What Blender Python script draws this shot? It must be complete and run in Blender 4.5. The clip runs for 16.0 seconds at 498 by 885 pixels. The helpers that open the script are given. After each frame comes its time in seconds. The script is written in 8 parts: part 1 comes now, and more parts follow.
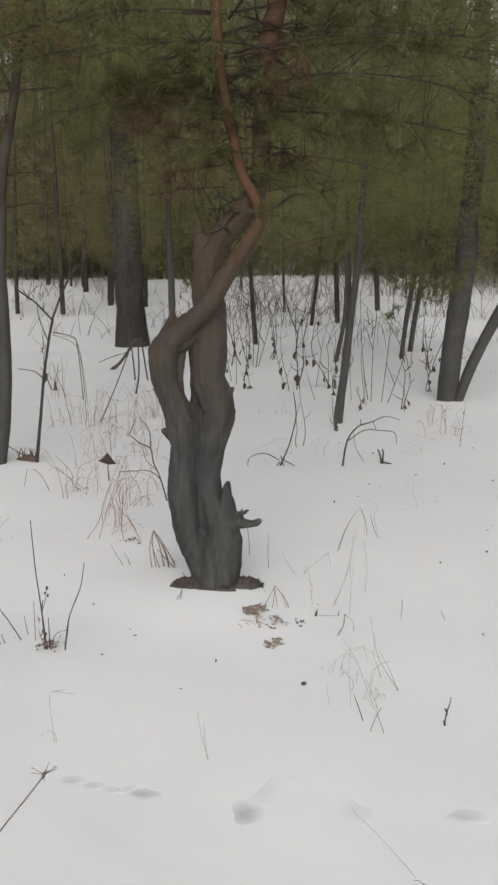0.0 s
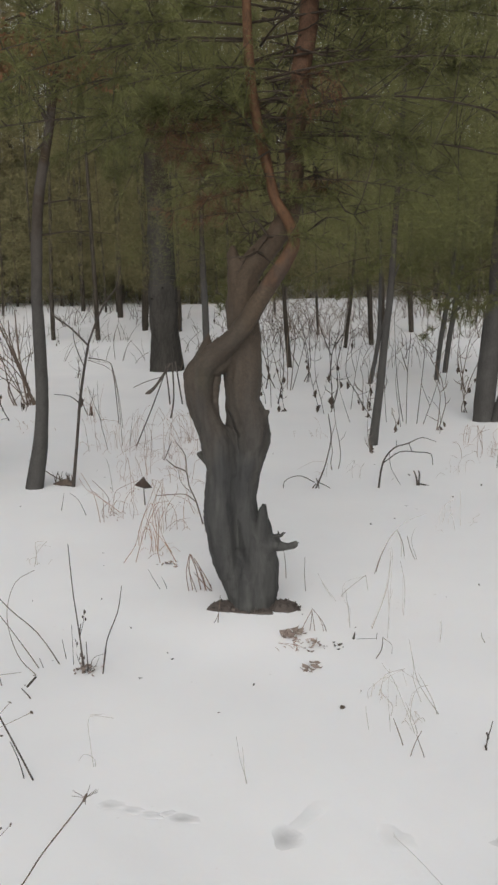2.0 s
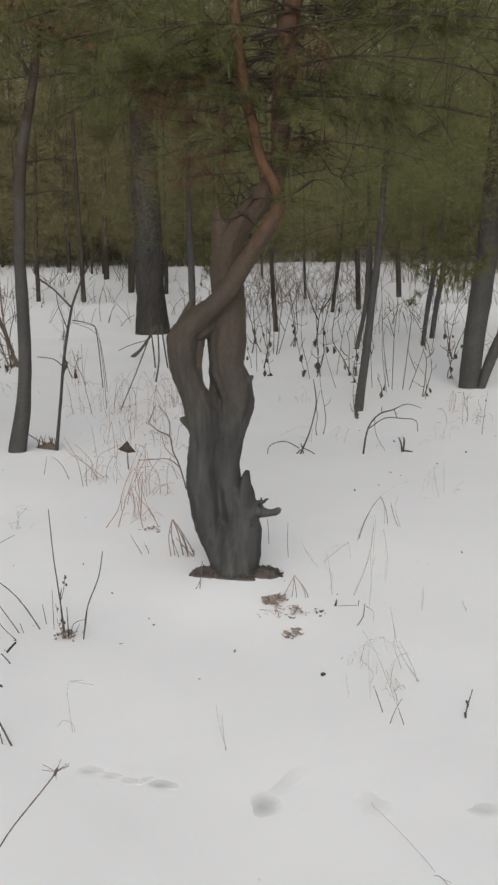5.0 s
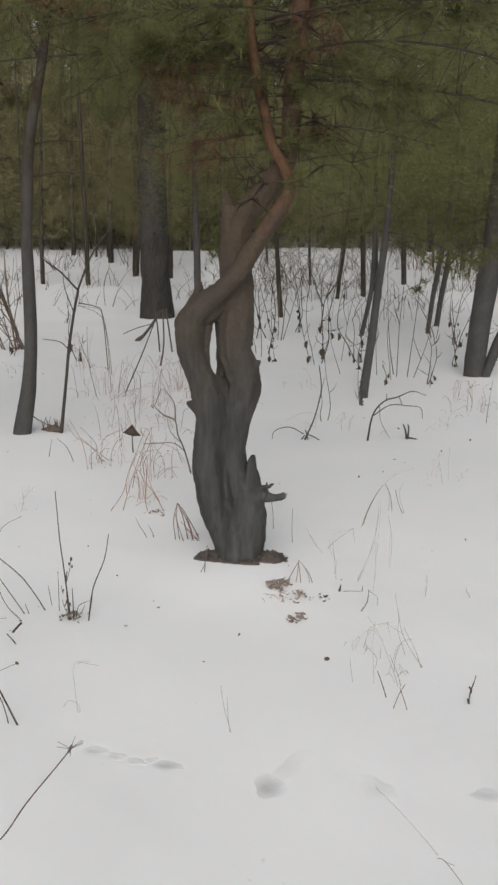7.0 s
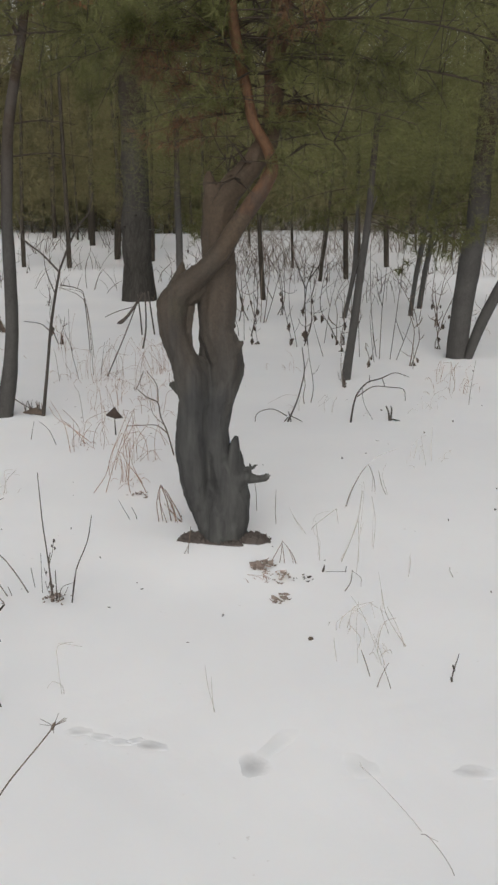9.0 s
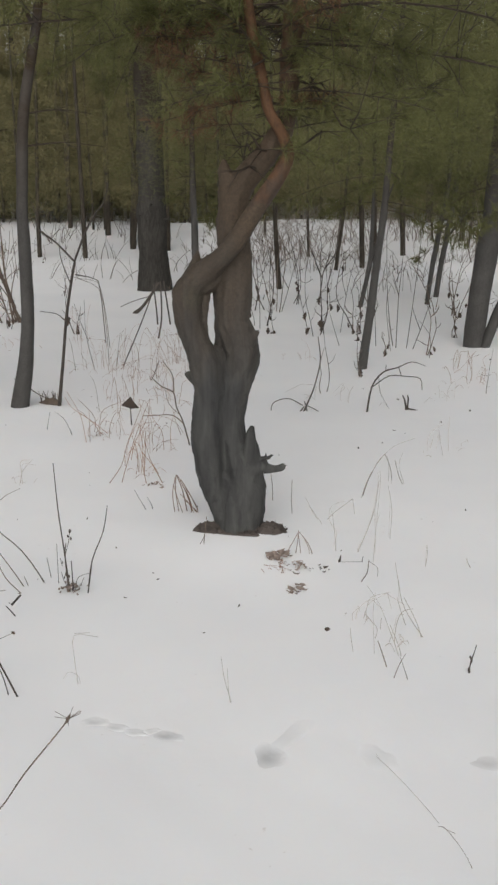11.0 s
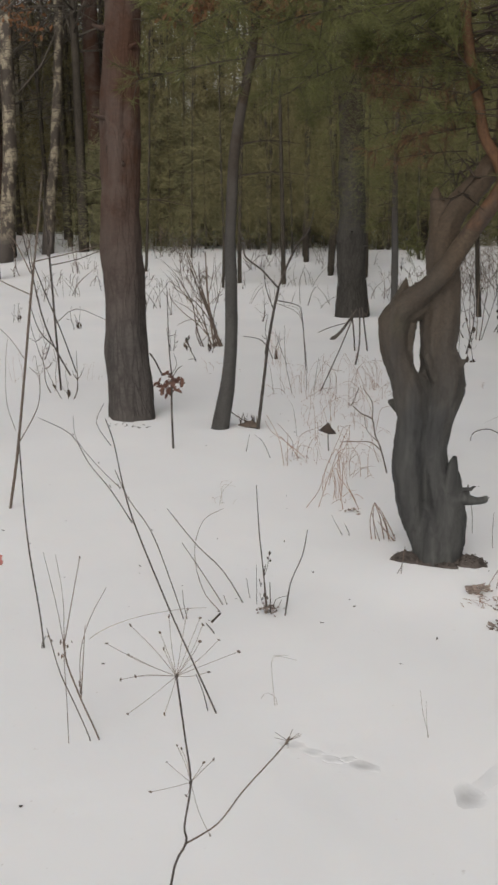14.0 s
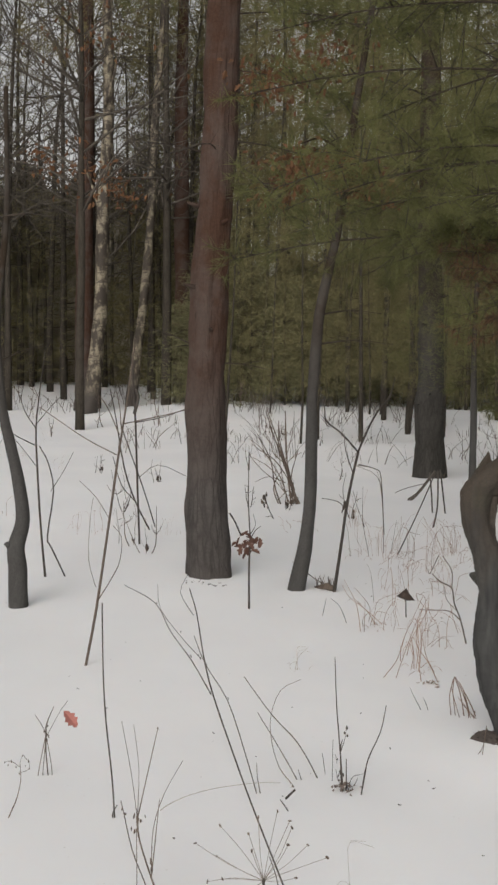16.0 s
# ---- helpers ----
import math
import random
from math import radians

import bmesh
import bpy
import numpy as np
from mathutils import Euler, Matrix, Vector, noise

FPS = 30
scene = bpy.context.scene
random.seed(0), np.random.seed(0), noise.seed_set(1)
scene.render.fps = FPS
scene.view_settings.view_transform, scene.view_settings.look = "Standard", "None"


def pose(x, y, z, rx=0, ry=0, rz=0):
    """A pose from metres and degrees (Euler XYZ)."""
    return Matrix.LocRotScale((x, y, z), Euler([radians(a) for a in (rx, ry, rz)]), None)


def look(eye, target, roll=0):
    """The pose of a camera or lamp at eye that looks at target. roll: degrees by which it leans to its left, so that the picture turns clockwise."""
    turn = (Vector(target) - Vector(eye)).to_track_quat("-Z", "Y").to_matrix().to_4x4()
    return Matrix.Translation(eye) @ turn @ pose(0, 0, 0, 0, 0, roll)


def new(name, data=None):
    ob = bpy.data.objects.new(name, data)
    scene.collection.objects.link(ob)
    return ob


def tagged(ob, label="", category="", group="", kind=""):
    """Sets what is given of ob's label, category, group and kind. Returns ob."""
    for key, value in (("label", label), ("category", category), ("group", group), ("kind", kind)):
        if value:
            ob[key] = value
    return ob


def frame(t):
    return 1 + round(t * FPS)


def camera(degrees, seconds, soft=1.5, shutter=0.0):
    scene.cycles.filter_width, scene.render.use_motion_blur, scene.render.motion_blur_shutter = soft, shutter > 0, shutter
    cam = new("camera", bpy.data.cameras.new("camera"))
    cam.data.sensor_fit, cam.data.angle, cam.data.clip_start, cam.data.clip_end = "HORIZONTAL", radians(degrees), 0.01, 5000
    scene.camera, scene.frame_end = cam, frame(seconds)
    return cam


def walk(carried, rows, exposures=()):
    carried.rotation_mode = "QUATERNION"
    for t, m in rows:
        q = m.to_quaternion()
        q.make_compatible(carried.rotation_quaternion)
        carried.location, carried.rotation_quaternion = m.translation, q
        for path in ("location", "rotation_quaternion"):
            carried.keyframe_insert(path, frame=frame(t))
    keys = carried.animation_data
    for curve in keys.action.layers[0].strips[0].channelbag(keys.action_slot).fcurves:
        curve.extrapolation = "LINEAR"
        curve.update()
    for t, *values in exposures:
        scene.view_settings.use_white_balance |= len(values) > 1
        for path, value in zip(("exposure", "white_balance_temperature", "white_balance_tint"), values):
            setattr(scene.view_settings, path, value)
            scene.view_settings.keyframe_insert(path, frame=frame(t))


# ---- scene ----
cam = camera(27.6, 16.0, soft=2.5, shutter=0.3)
PATH = [
    (0, (0.514, 0.099, 1.516), (0.276, 2.046, 1.126), -0.3),
    (0.5, (0.506, 0.1, 1.522), (0.245, 2.053, 1.179), -0.3),
    (1, (0.502, 0.114, 1.52), (0.239, 2.069, 1.193), -0.7),
    (1.5, (0.506, 0.116, 1.515), (0.218, 2.063, 1.16), -1.2),
    (2, (0.51, 0.096, 1.514), (0.204, 2.042, 1.17), -1.2),
    (2.5, (0.5, 0.122, 1.511), (0.194, 2.068, 1.163), -0.7),
    (3, (0.503, 0.133, 1.506), (0.202, 2.077, 1.143), -0.6),
    (3.5, (0.495, 0.14, 1.514), (0.221, 2.083, 1.126), -0.4),
    (6, (0.53, 0.126, 1.516), (0.247, 2.062, 1.099), -0.6),
    (6.5, (0.52, 0.123, 1.518), (0.244, 2.059, 1.097), -0.1),
    (7, (0.499, 0.123, 1.513), (0.218, 2.053, 1.071), 0.2),
    (7.5, (0.492, 0.12, 1.506), (0.248, 2.046, 1.026), -0.2),
    (8, (0.487, 0.148, 1.501), (0.243, 2.08, 1.048), 0.1),
    (8.5, (0.501, 0.142, 1.494), (0.257, 2.074, 1.04), -0.3),
    (9, (0.498, 0.13, 1.499), (0.251, 2.058, 1.026), 0.2),
    (11.5, (0.496, 0.16, 1.495), (0.213, 2.077, 0.999), -0.1),
    (12, (0.491, 0.175, 1.491), (0.211, 2.091, 0.991), 0.2),
    (12.5, (0.496, 0.168, 1.497), (0.248, 2.092, 1.011), 0.0),
    (13, (0.486, 0.149, 1.494), (0.164, 2.068, 1.034), 0.0),
    (13.5, (0.472, 0.12, 1.504), (0.018, 2.015, 1.054), -0.3),
    (14, (0.445, 0.126, 1.502), (-0.194, 1.969, 1.06), -0.5),
    (14.5, (0.438, 0.126, 1.502), (-0.223, 1.967, 1.085), -0.3),
    (15, (0.447, 0.074, 1.547), (-0.291, 1.908, 1.246), -0.0),
    (15.5, (0.437, 0.061, 1.572), (-0.365, 1.882, 1.372), 0.6),
    (16, (0.428, 0.083, 1.571), (-0.362, 1.914, 1.424), 0.7),
]
EXPOSURES = [(0.0, 0.04, 6540, 10.3), (12.5, 0.0, 6540, 10.3), (14.0, -0.05, 6680, 11.2), (14.5, -0.10, 6680, 11.2), (15.0, -0.01, 6690, 11.0), (16.0, -0.02, 6680, 10.8)]
walk(cam, [(t, look(eye, target, roll)) for t, eye, target, roll in PATH], EXPOSURES)

# ---- light: an overcast winter sky ----
world = bpy.data.worlds.new("overcast_sky")
scene.world = world
world.use_nodes = True
wt = world.node_tree
wt.nodes.clear()
sky = wt.nodes.new("ShaderNodeTexSky")
sky.sky_type, sky.sun_disc = "NISHITA", False
sky.sun_elevation, sky.sun_rotation = radians(27), radians(172)
sky.dust_density, sky.air_density = 4.0, 1.5
grey = wt.nodes.new("ShaderNodeHueSaturation")
grey.inputs["Saturation"].default_value = 0.12
back = wt.nodes.new("ShaderNodeBackground")
back.inputs["Strength"].default_value = 0.135
wout = wt.nodes.new("ShaderNodeOutputWorld")
wt.links.new(sky.outputs["Color"], grey.inputs["Color"])
wt.links.new(grey.outputs["Color"], back.inputs["Color"])
wt.links.new(back.outputs["Background"], wout.inputs["Surface"])
sun_data = bpy.data.lights.new("veiled_sun", "SUN")
sun_data.energy, sun_data.angle, sun_data.color = 1.08, radians(60), (1.0, 0.985, 0.965)
sun = new("veiled_sun", sun_data)
sun.matrix_world = look((-3, -16, 10), (0, 6, 0))


# ---- materials ----
def material(name, rough=0.8):
    m = bpy.data.materials.new(name)
    m.use_nodes = True
    nt = m.node_tree
    b = nt.nodes["Principled BSDF"]
    b.inputs["Roughness"].default_value = rough
    b.inputs["Specular IOR Level"].default_value = 0.25
    return m, nt, b


def link(nt, a, b):
    nt.links.new(a, b)


def coords(nt, scale=(1, 1, 1)):
    tc = nt.nodes.new("ShaderNodeTexCoord")
    mp = nt.nodes.new("ShaderNodeMapping")
    mp.inputs["Scale"].default_value = scale
    link(nt, tc.outputs["Object"], mp.inputs["Vector"])
    return mp.outputs["Vector"]


def grain(nt, vec, scale, detail=4.0, rough=0.6, distortion=0.0):
    n = nt.nodes.new("ShaderNodeTexNoise")
    n.inputs["Scale"].default_value, n.inputs["Detail"].default_value = scale, detail
    n.inputs["Roughness"].default_value, n.inputs["Distortion"].default_value = rough, distortion
    link(nt, vec, n.inputs["Vector"])
    return n.outputs["Fac"]


def ramp(nt, fac, stops):
    r = nt.nodes.new("ShaderNodeValToRGB")
    e = r.color_ramp.elements
    while len(e) < len(stops):
        e.new(0.5)
    for k, (p, c) in zip(e, stops):
        k.position, k.color = p, (*c, 1)
    link(nt, fac, r.inputs["Fac"])
    return r.outputs["Color"]


def mix(nt, fac, a, b, mode="MIX"):
    n = nt.nodes.new("ShaderNodeMix")
    n.data_type, n.blend_type = "RGBA", mode
    for sock, v in ((n.inputs[0], fac), (n.inputs[6], a), (n.inputs[7], b)):
        if isinstance(v, (int, float)):
            sock.default_value = v
        elif isinstance(v, tuple):
            sock.default_value = (*v, 1)
        else:
            link(nt, v, sock)
    return n.outputs[2]


def bump(nt, b, height, strength, distance):
    n = nt.nodes.new("ShaderNodeBump")
    n.inputs["Strength"].default_value, n.inputs["Distance"].default_value = strength, distance
    link(nt, height, n.inputs["Height"])
    link(nt, n.outputs["Normal"], b.inputs["Normal"])


def bark(name, dark, light, scale=1.0, moss=None, upper=None, upper_from=1.0, upper_to=2.2, relief=0.55):
    """Fissured bark: long vertical plates, fine grain, optional moss stains and a smoother reddish upper bark."""
    m, nt, b = material(name, 0.92)
    b.inputs["Specular IOR Level"].default_value = 0.1
    v = coords(nt, (1, 1, 0.22))
    plates = nt.nodes.new("ShaderNodeTexVoronoi")
    plates.feature = "DISTANCE_TO_EDGE"
    plates.inputs["Scale"].default_value = 26 * scale
    warp = grain(nt, v, 9 * scale, 3)
    wmix = mix(nt, 0.12, v, warp, "ADD")
    link(nt, wmix, plates.inputs["Vector"])
    edge = ramp(nt, plates.outputs["Distance"], [(0.0, (0, 0, 0)), (0.22, (1, 1, 1))])
    fine = grain(nt, coords(nt), 60 * scale, 6, 0.7)
    broad = grain(nt, coords(nt), 3.5 * scale, 4, 0.6, 0.4)
    col = ramp(nt, fine, [(0.25, dark), (0.75, light)])
    col = mix(nt, edge, mix(nt, relief, col, tuple(c * 0.6 for c in dark)), col)
    if upper:
        tc = nt.nodes.new("ShaderNodeTexCoord")
        sep = nt.nodes.new("ShaderNodeSeparateXYZ")
        link(nt, tc.outputs["Object"], sep.inputs["Vector"])
        jig = nt.nodes.new("ShaderNodeMath")
        jig.operation = "ADD"
        link(nt, sep.outputs["Z"], jig.inputs[0])
        link(nt, broad, jig.inputs[1])
        rng = nt.nodes.new("ShaderNodeMapRange")
        rng.inputs["From Min"].default_value, rng.inputs["From Max"].default_value = upper_from + 0.5, upper_to + 0.5
        link(nt, jig.outputs[0], rng.inputs["Value"])
        flake = ramp(nt, fine, [(0.3, tuple(c * 0.6 for c in upper)), (0.7, upper)])
        col = mix(nt, rng.outputs["Result"], col, flake)
    stain = ramp(nt, broad, [(0.42, (0, 0, 0)), (0.62, (1, 1, 1))])
    if moss:
        col = mix(nt, mix(nt, 1.0, stain, (0.55, 0.55, 0.55), "MULTIPLY"), col, moss)
    else:
        col = mix(nt, mix(nt, 1.0, stain, (0.35, 0.35, 0.35), "MULTIPLY"), col, tuple(c * 1.2 for c in light))
    link(nt, col, b.inputs["Base Color"])
    h = mix(nt, 0.35, edge, fine)
    bump(nt, b, h, relief, 0.010 / scale)
    return m


def weathered(name):
    """Smooth weathered pine wood: long soft streaks, greenish and pale stains, browner and barky higher up."""
    m, nt, b = material(name, 0.8)
    v = coords(nt, (1, 1, 0.10))
    streak = grain(nt, v, 30, 5, 0.6, 0.6)
    soft = grain(nt, coords(nt, (1, 1, 0.3)), 7, 4, 0.55, 0.8)
    fine = grain(nt, coords(nt), 90, 5, 0.7)
    col = ramp(nt, soft, [(0.30, (0.028, 0.028, 0.028)), (0.52, (0.046, 0.046, 0.044)), (0.75, (0.068, 0.068, 0.064))])
    crack = ramp(nt, streak, [(0.34, (0.62, 0.62, 0.62)), (0.50, (1, 1, 1)), (0.68, (1.3, 1.3, 1.27))])
    col = mix(nt, 1.0, col, crack, "MULTIPLY")
    pale = ramp(nt, grain(nt, coords(nt, (1, 1, 0.4)), 4.5, 3, 0.5, 0.5), [(0.58, (0, 0, 0)), (0.74, (0.5, 0.5, 0.5))])
    col = mix(nt, pale, col, (0.060, 0.074, 0.050))
    tc = nt.nodes.new("ShaderNodeTexCoord")
    sep = nt.nodes.new("ShaderNodeSeparateXYZ")
    link(nt, tc.outputs["Object"], sep.inputs["Vector"])
    jig = nt.nodes.new("ShaderNodeMath")
    jig.operation = "ADD"
    link(nt, sep.outputs["Z"], jig.inputs[0])
    link(nt, soft, jig.inputs[1])
    rng = nt.nodes.new("ShaderNodeMapRange")
    rng.inputs["From Min"].default_value, rng.inputs["From Max"].default_value = 1.06, 1.9
    link(nt, jig.outputs[0], rng.inputs["Value"])
    brown = ramp(nt, fine, [(0.3, (0.034, 0.025, 0.017)), (0.7, (0.070, 0.050, 0.033))])
    col = mix(nt, rng.outputs["Result"], col, brown)
    top = nt.nodes.new("ShaderNodeMapRange")
    top.inputs["From Min"].default_value, top.inputs["From Max"].default_value = 2.1, 2.7
    link(nt, jig.outputs[0], top.inputs["Value"])
    col = mix(nt, top.outputs["Result"], col, ramp(nt, fine, [(0.3, (0.045, 0.025, 0.015)), (0.7, (0.095, 0.050, 0.028))]))
    link(nt, col, b.inputs["Base Color"])
    bump(nt, b, mix(nt, 0.3, streak, fine), 0.5, 0.007)
    return m


def limb_bark():
    """Thin flaking pine bark, grey-brown where the limb leaves the trunk and orange-brown above."""
    m, nt, b = material("reddish_limb_bark", 0.8)
    fine = grain(nt, coords(nt, (1, 1, 0.5)), 55, 5, 0.7, 0.5)
    low = ramp(nt, fine, [(0.3, (0.030, 0.022, 0.017)), (0.7, (0.070, 0.048, 0.034))])
    high = ramp(nt, fine, [(0.30, (0.040, 0.022, 0.013)), (0.48, (0.078, 0.040, 0.020)), (0.72, (0.112, 0.057, 0.028))])
    tc = nt.nodes.new("ShaderNodeTexCoord")
    sep = nt.nodes.new("ShaderNodeSeparateXYZ")
    link(nt, tc.outputs["Object"], sep.inputs["Vector"])
    jig = nt.nodes.new("ShaderNodeMath")
    jig.operation = "ADD"
    link(nt, sep.outputs["Z"], jig.inputs[0])
    link(nt, grain(nt, coords(nt), 14, 3), jig.inputs[1])
    rng = nt.nodes.new("ShaderNodeMapRange")
    rng.inputs["From Min"].default_value, rng.inputs["From Max"].default_value = 1.88, 2.15
    link(nt, jig.outputs[0], rng.inputs["Value"])
    link(nt, mix(nt, rng.outputs["Result"], low, high), b.inputs["Base Color"])
    bump(nt, b, fine, 0.6, 0.006)
    return m


def speckled(name, dark, light, scale=40, rough=0.75, random_tint=0.0):
    m, nt, b = material(name, rough)
    f = grain(nt, coords(nt), scale, 5, 0.65)
    col = ramp(nt, f, [(0.3, dark), (0.7, light)])
    if random_tint:
        info = nt.nodes.new("ShaderNodeObjectInfo")
        hsv = nt.nodes.new("ShaderNodeHueSaturation")
        rng = nt.nodes.new("ShaderNodeMapRange")
        rng.inputs["To Min"].default_value, rng.inputs["To Max"].default_value = 1 - random_tint, 1 + random_tint
        link(nt, info.outputs["Random"], rng.inputs["Value"])
        link(nt, rng.outputs["Result"], hsv.inputs["Value"])
        link(nt, col, hsv.inputs["Color"])
        col = hsv.outputs["Color"]
    link(nt, col, b.inputs["Base Color"])
    bump(nt, b, f, 0.4, 0.002)
    return m


def leafy(name, dark, light, rough=0.7):
    """Leaves or needles: each one its own shade."""
    m, nt, b = material(name, rough)
    geo = nt.nodes.new("ShaderNodeNewGeometry")
    col = ramp(nt, geo.outputs["Random Per Island"], [(0.0, dark), (1.0, light)])
    info = nt.nodes.new("ShaderNodeObjectInfo")
    rng = nt.nodes.new("ShaderNodeMapRange")
    rng.inputs["To Min"].default_value, rng.inputs["To Max"].default_value = 0.86, 1.14
    link(nt, info.outputs["Random"], rng.inputs["Value"])
    hsv = nt.nodes.new("ShaderNodeHueSaturation")
    link(nt, rng.outputs["Result"], hsv.inputs["Value"])
    link(nt, col, hsv.inputs["Color"])
    link(nt, hsv.outputs["Color"], b.inputs["Base Color"])
    return m


def snow_material():
    m, nt, b = material("snow", 0.55)
    v = coords(nt)
    broad, mid, fine = grain(nt, v, 0.6, 4), grain(nt, v, 7, 5, 0.6), grain(nt, v, 160, 3, 0.7)
    col = ramp(nt, broad, [(0.3, (0.80, 0.805, 0.815)), (0.7, (0.86, 0.86, 0.86))])
    crumbs = ramp(nt, grain(nt, v, 38, 2, 0.5), [(0.71, (0, 0, 0)), (0.77, (1, 1, 1))])
    sparse = ramp(nt, grain(nt, v, 1.3, 3), [(0.5, (0, 0, 0)), (0.68, (1, 1, 1))])
    litter = mix(nt, 1.0, crumbs, sparse, "MULTIPLY")
    col = mix(nt, mix(nt, 1.0, litter, (0.5, 0.5, 0.5), "MULTIPLY"), col, (0.36, 0.31, 0.26))
    link(nt, col, b.inputs["Base Color"])
    b.inputs["Subsurface Weight"].default_value = 0.15
    b.inputs["Subsurface Radius"].default_value = (0.02, 0.025, 0.03)
    h = mix(nt, 0.12, mid, fine)
    bump(nt, b, h, 0.16, 0.012)
    return m


def print_shade_material():
    """Snow of a print, its shade painted grey in the middle and white towards the rim; the object's own colour sets the
    grey.
    """
    m, nt, b = material("painted_print_shade", 0.8)
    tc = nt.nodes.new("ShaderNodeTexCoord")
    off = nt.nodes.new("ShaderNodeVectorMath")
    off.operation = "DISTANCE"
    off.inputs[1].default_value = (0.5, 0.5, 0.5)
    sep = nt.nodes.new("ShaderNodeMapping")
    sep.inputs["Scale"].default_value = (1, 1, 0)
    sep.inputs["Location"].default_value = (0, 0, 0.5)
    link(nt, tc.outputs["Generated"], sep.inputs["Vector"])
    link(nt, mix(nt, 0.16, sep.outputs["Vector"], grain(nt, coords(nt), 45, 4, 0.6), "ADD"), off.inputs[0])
    # grey core fading to a white rim: shade of the hollow put into colour
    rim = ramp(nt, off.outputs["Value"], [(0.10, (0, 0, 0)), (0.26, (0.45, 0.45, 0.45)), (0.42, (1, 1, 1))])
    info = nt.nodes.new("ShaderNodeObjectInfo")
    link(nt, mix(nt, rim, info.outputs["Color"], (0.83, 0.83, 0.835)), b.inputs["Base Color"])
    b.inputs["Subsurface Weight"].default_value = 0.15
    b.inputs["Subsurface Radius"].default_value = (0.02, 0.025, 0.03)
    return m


def birch_bark():
    m, nt, b = material("birch_bark", 0.7)
    v = coords(nt, (1, 1, 4.5))
    dash = ramp(nt, grain(nt, v, 3.2, 4, 0.7), [(0.52, (0, 0, 0)), (0.6, (1, 1, 1))])
    broad = ramp(nt, grain(nt, coords(nt, (1, 1, 0.45)), 5.5, 4, 0.6), [(0.42, (0, 0, 0)), (0.54, (1, 1, 1))])
    col = ramp(nt, grain(nt, coords(nt), 12, 5), [(0.3, (0.16, 0.135, 0.095)), (0.7, (0.27, 0.235, 0.170))])
    col = mix(nt, dash, col, (0.07, 0.055, 0.045))
    col = mix(nt, broad, col, (0.045, 0.036, 0.028))
    tc = nt.nodes.new("ShaderNodeTexCoord")
    sep = nt.nodes.new("ShaderNodeSeparateXYZ")
    link(nt, tc.outputs["Object"], sep.inputs["Vector"])
    foot = ramp(nt, sep.outputs["Z"], [(0.5, (1, 1, 1)), (1.0, (0, 0, 0))])
    col = mix(nt, foot, col, (0.05, 0.042, 0.036))
    link(nt, col, b.inputs["Base Color"])
    bump(nt, b, dash, 0.4, 0.01)
    return m


M_SNOW = snow_material()
M_TWISTED = weathered("twisted_pine_wood")
M_LIMB = limb_bark()
M_PINE = bark("pine_bark", (0.046, 0.041, 0.038), (0.088, 0.079, 0.073), 0.8, upper=(0.064, 0.035, 0.024), upper_from=0.6, upper_to=1.7)
M_GREY = bark("young_bark", (0.042, 0.040, 0.038), (0.076, 0.073, 0.069), 1.5, relief=0.22, upper=(0.040, 0.029, 0.020), upper_from=1.1, upper_to=2.0)
M_OLDPINE = bark("old_pine_bark", (0.028, 0.026, 0.023), (0.060, 0.056, 0.050), 0.8, upper=(0.046, 0.032, 0.022), upper_from=1.6, upper_to=3.4)
M_FARBARK = bark("far_bark", (0.030, 0.026, 0.021), (0.064, 0.054, 0.043), 0.7)
M_BAREBARK = bark("bare_tree_bark", (0.060, 0.052, 0.043), (0.122, 0.106, 0.088), 0.7)
M_BIRCH = birch_bark()
M_TWIG = speckled("brown_twig", (0.075, 0.055, 0.042), (0.16, 0.125, 0.10), 90, random_tint=0.25)
M_DARKTWIG = speckled("dark_twig", (0.030, 0.025, 0.022), (0.080, 0.067, 0.058), 90, random_tint=0.25)
M_RAY = speckled("dried_ray", (0.17, 0.145, 0.125), (0.32, 0.28, 0.245), 120)
M_PRINTSHADE = print_shade_material()
M_BRUSH = speckled("brown_brush", (0.075, 0.062, 0.052), (0.16, 0.135, 0.115), 30, random_tint=0.25)
M_STRAW = speckled("pale_straw", (0.24, 0.22, 0.195), (0.46, 0.43, 0.395), 70, random_tint=0.15)
M_GRASS = leafy("dry_grass", (0.17, 0.098, 0.068), (0.36, 0.232, 0.168))
M_PALEGRASS = leafy("bleached_grass", (0.36, 0.33, 0.30), (0.56, 0.525, 0.49))
M_OAKLEAF = leafy("dead_oak_leaf", (0.085, 0.041, 0.019), (0.145, 0.068, 0.030))
M_MAROON = leafy("dark_oak_leaf", (0.070, 0.038, 0.028), (0.140, 0.072, 0.054))
M_REDLEAF = leafy("red_oak_leaf", (0.34, 0.135, 0.115), (0.42, 0.18, 0.15))
M_WITHERED = leafy("withered_leaf", (0.030, 0.022, 0.018), (0.075, 0.055, 0.042))
M_REDGRASS = speckled("red_grass", (0.12, 0.078, 0.06), (0.25, 0.17, 0.135), 80, random_tint=0.2)
M_LITTER = leafy("bark_litter", (0.042, 0.036, 0.032), (0.090, 0.074, 0.064))
M_REDLITTER = leafy("leaf_litter", (0.15, 0.115, 0.098), (0.31, 0.255, 0.22))
M_NEEDLE = leafy("pine_needles", (0.072, 0.075, 0.025), (0.098, 0.100, 0.033))
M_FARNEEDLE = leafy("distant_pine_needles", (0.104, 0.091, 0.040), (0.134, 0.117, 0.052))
# lighter copy of the far needles, brightness painted in against shade at the wood edge
M_LIFTEDNEEDLE = leafy("shade_lifted_needles", (0.118, 0.112, 0.055), (0.152, 0.144, 0.072))
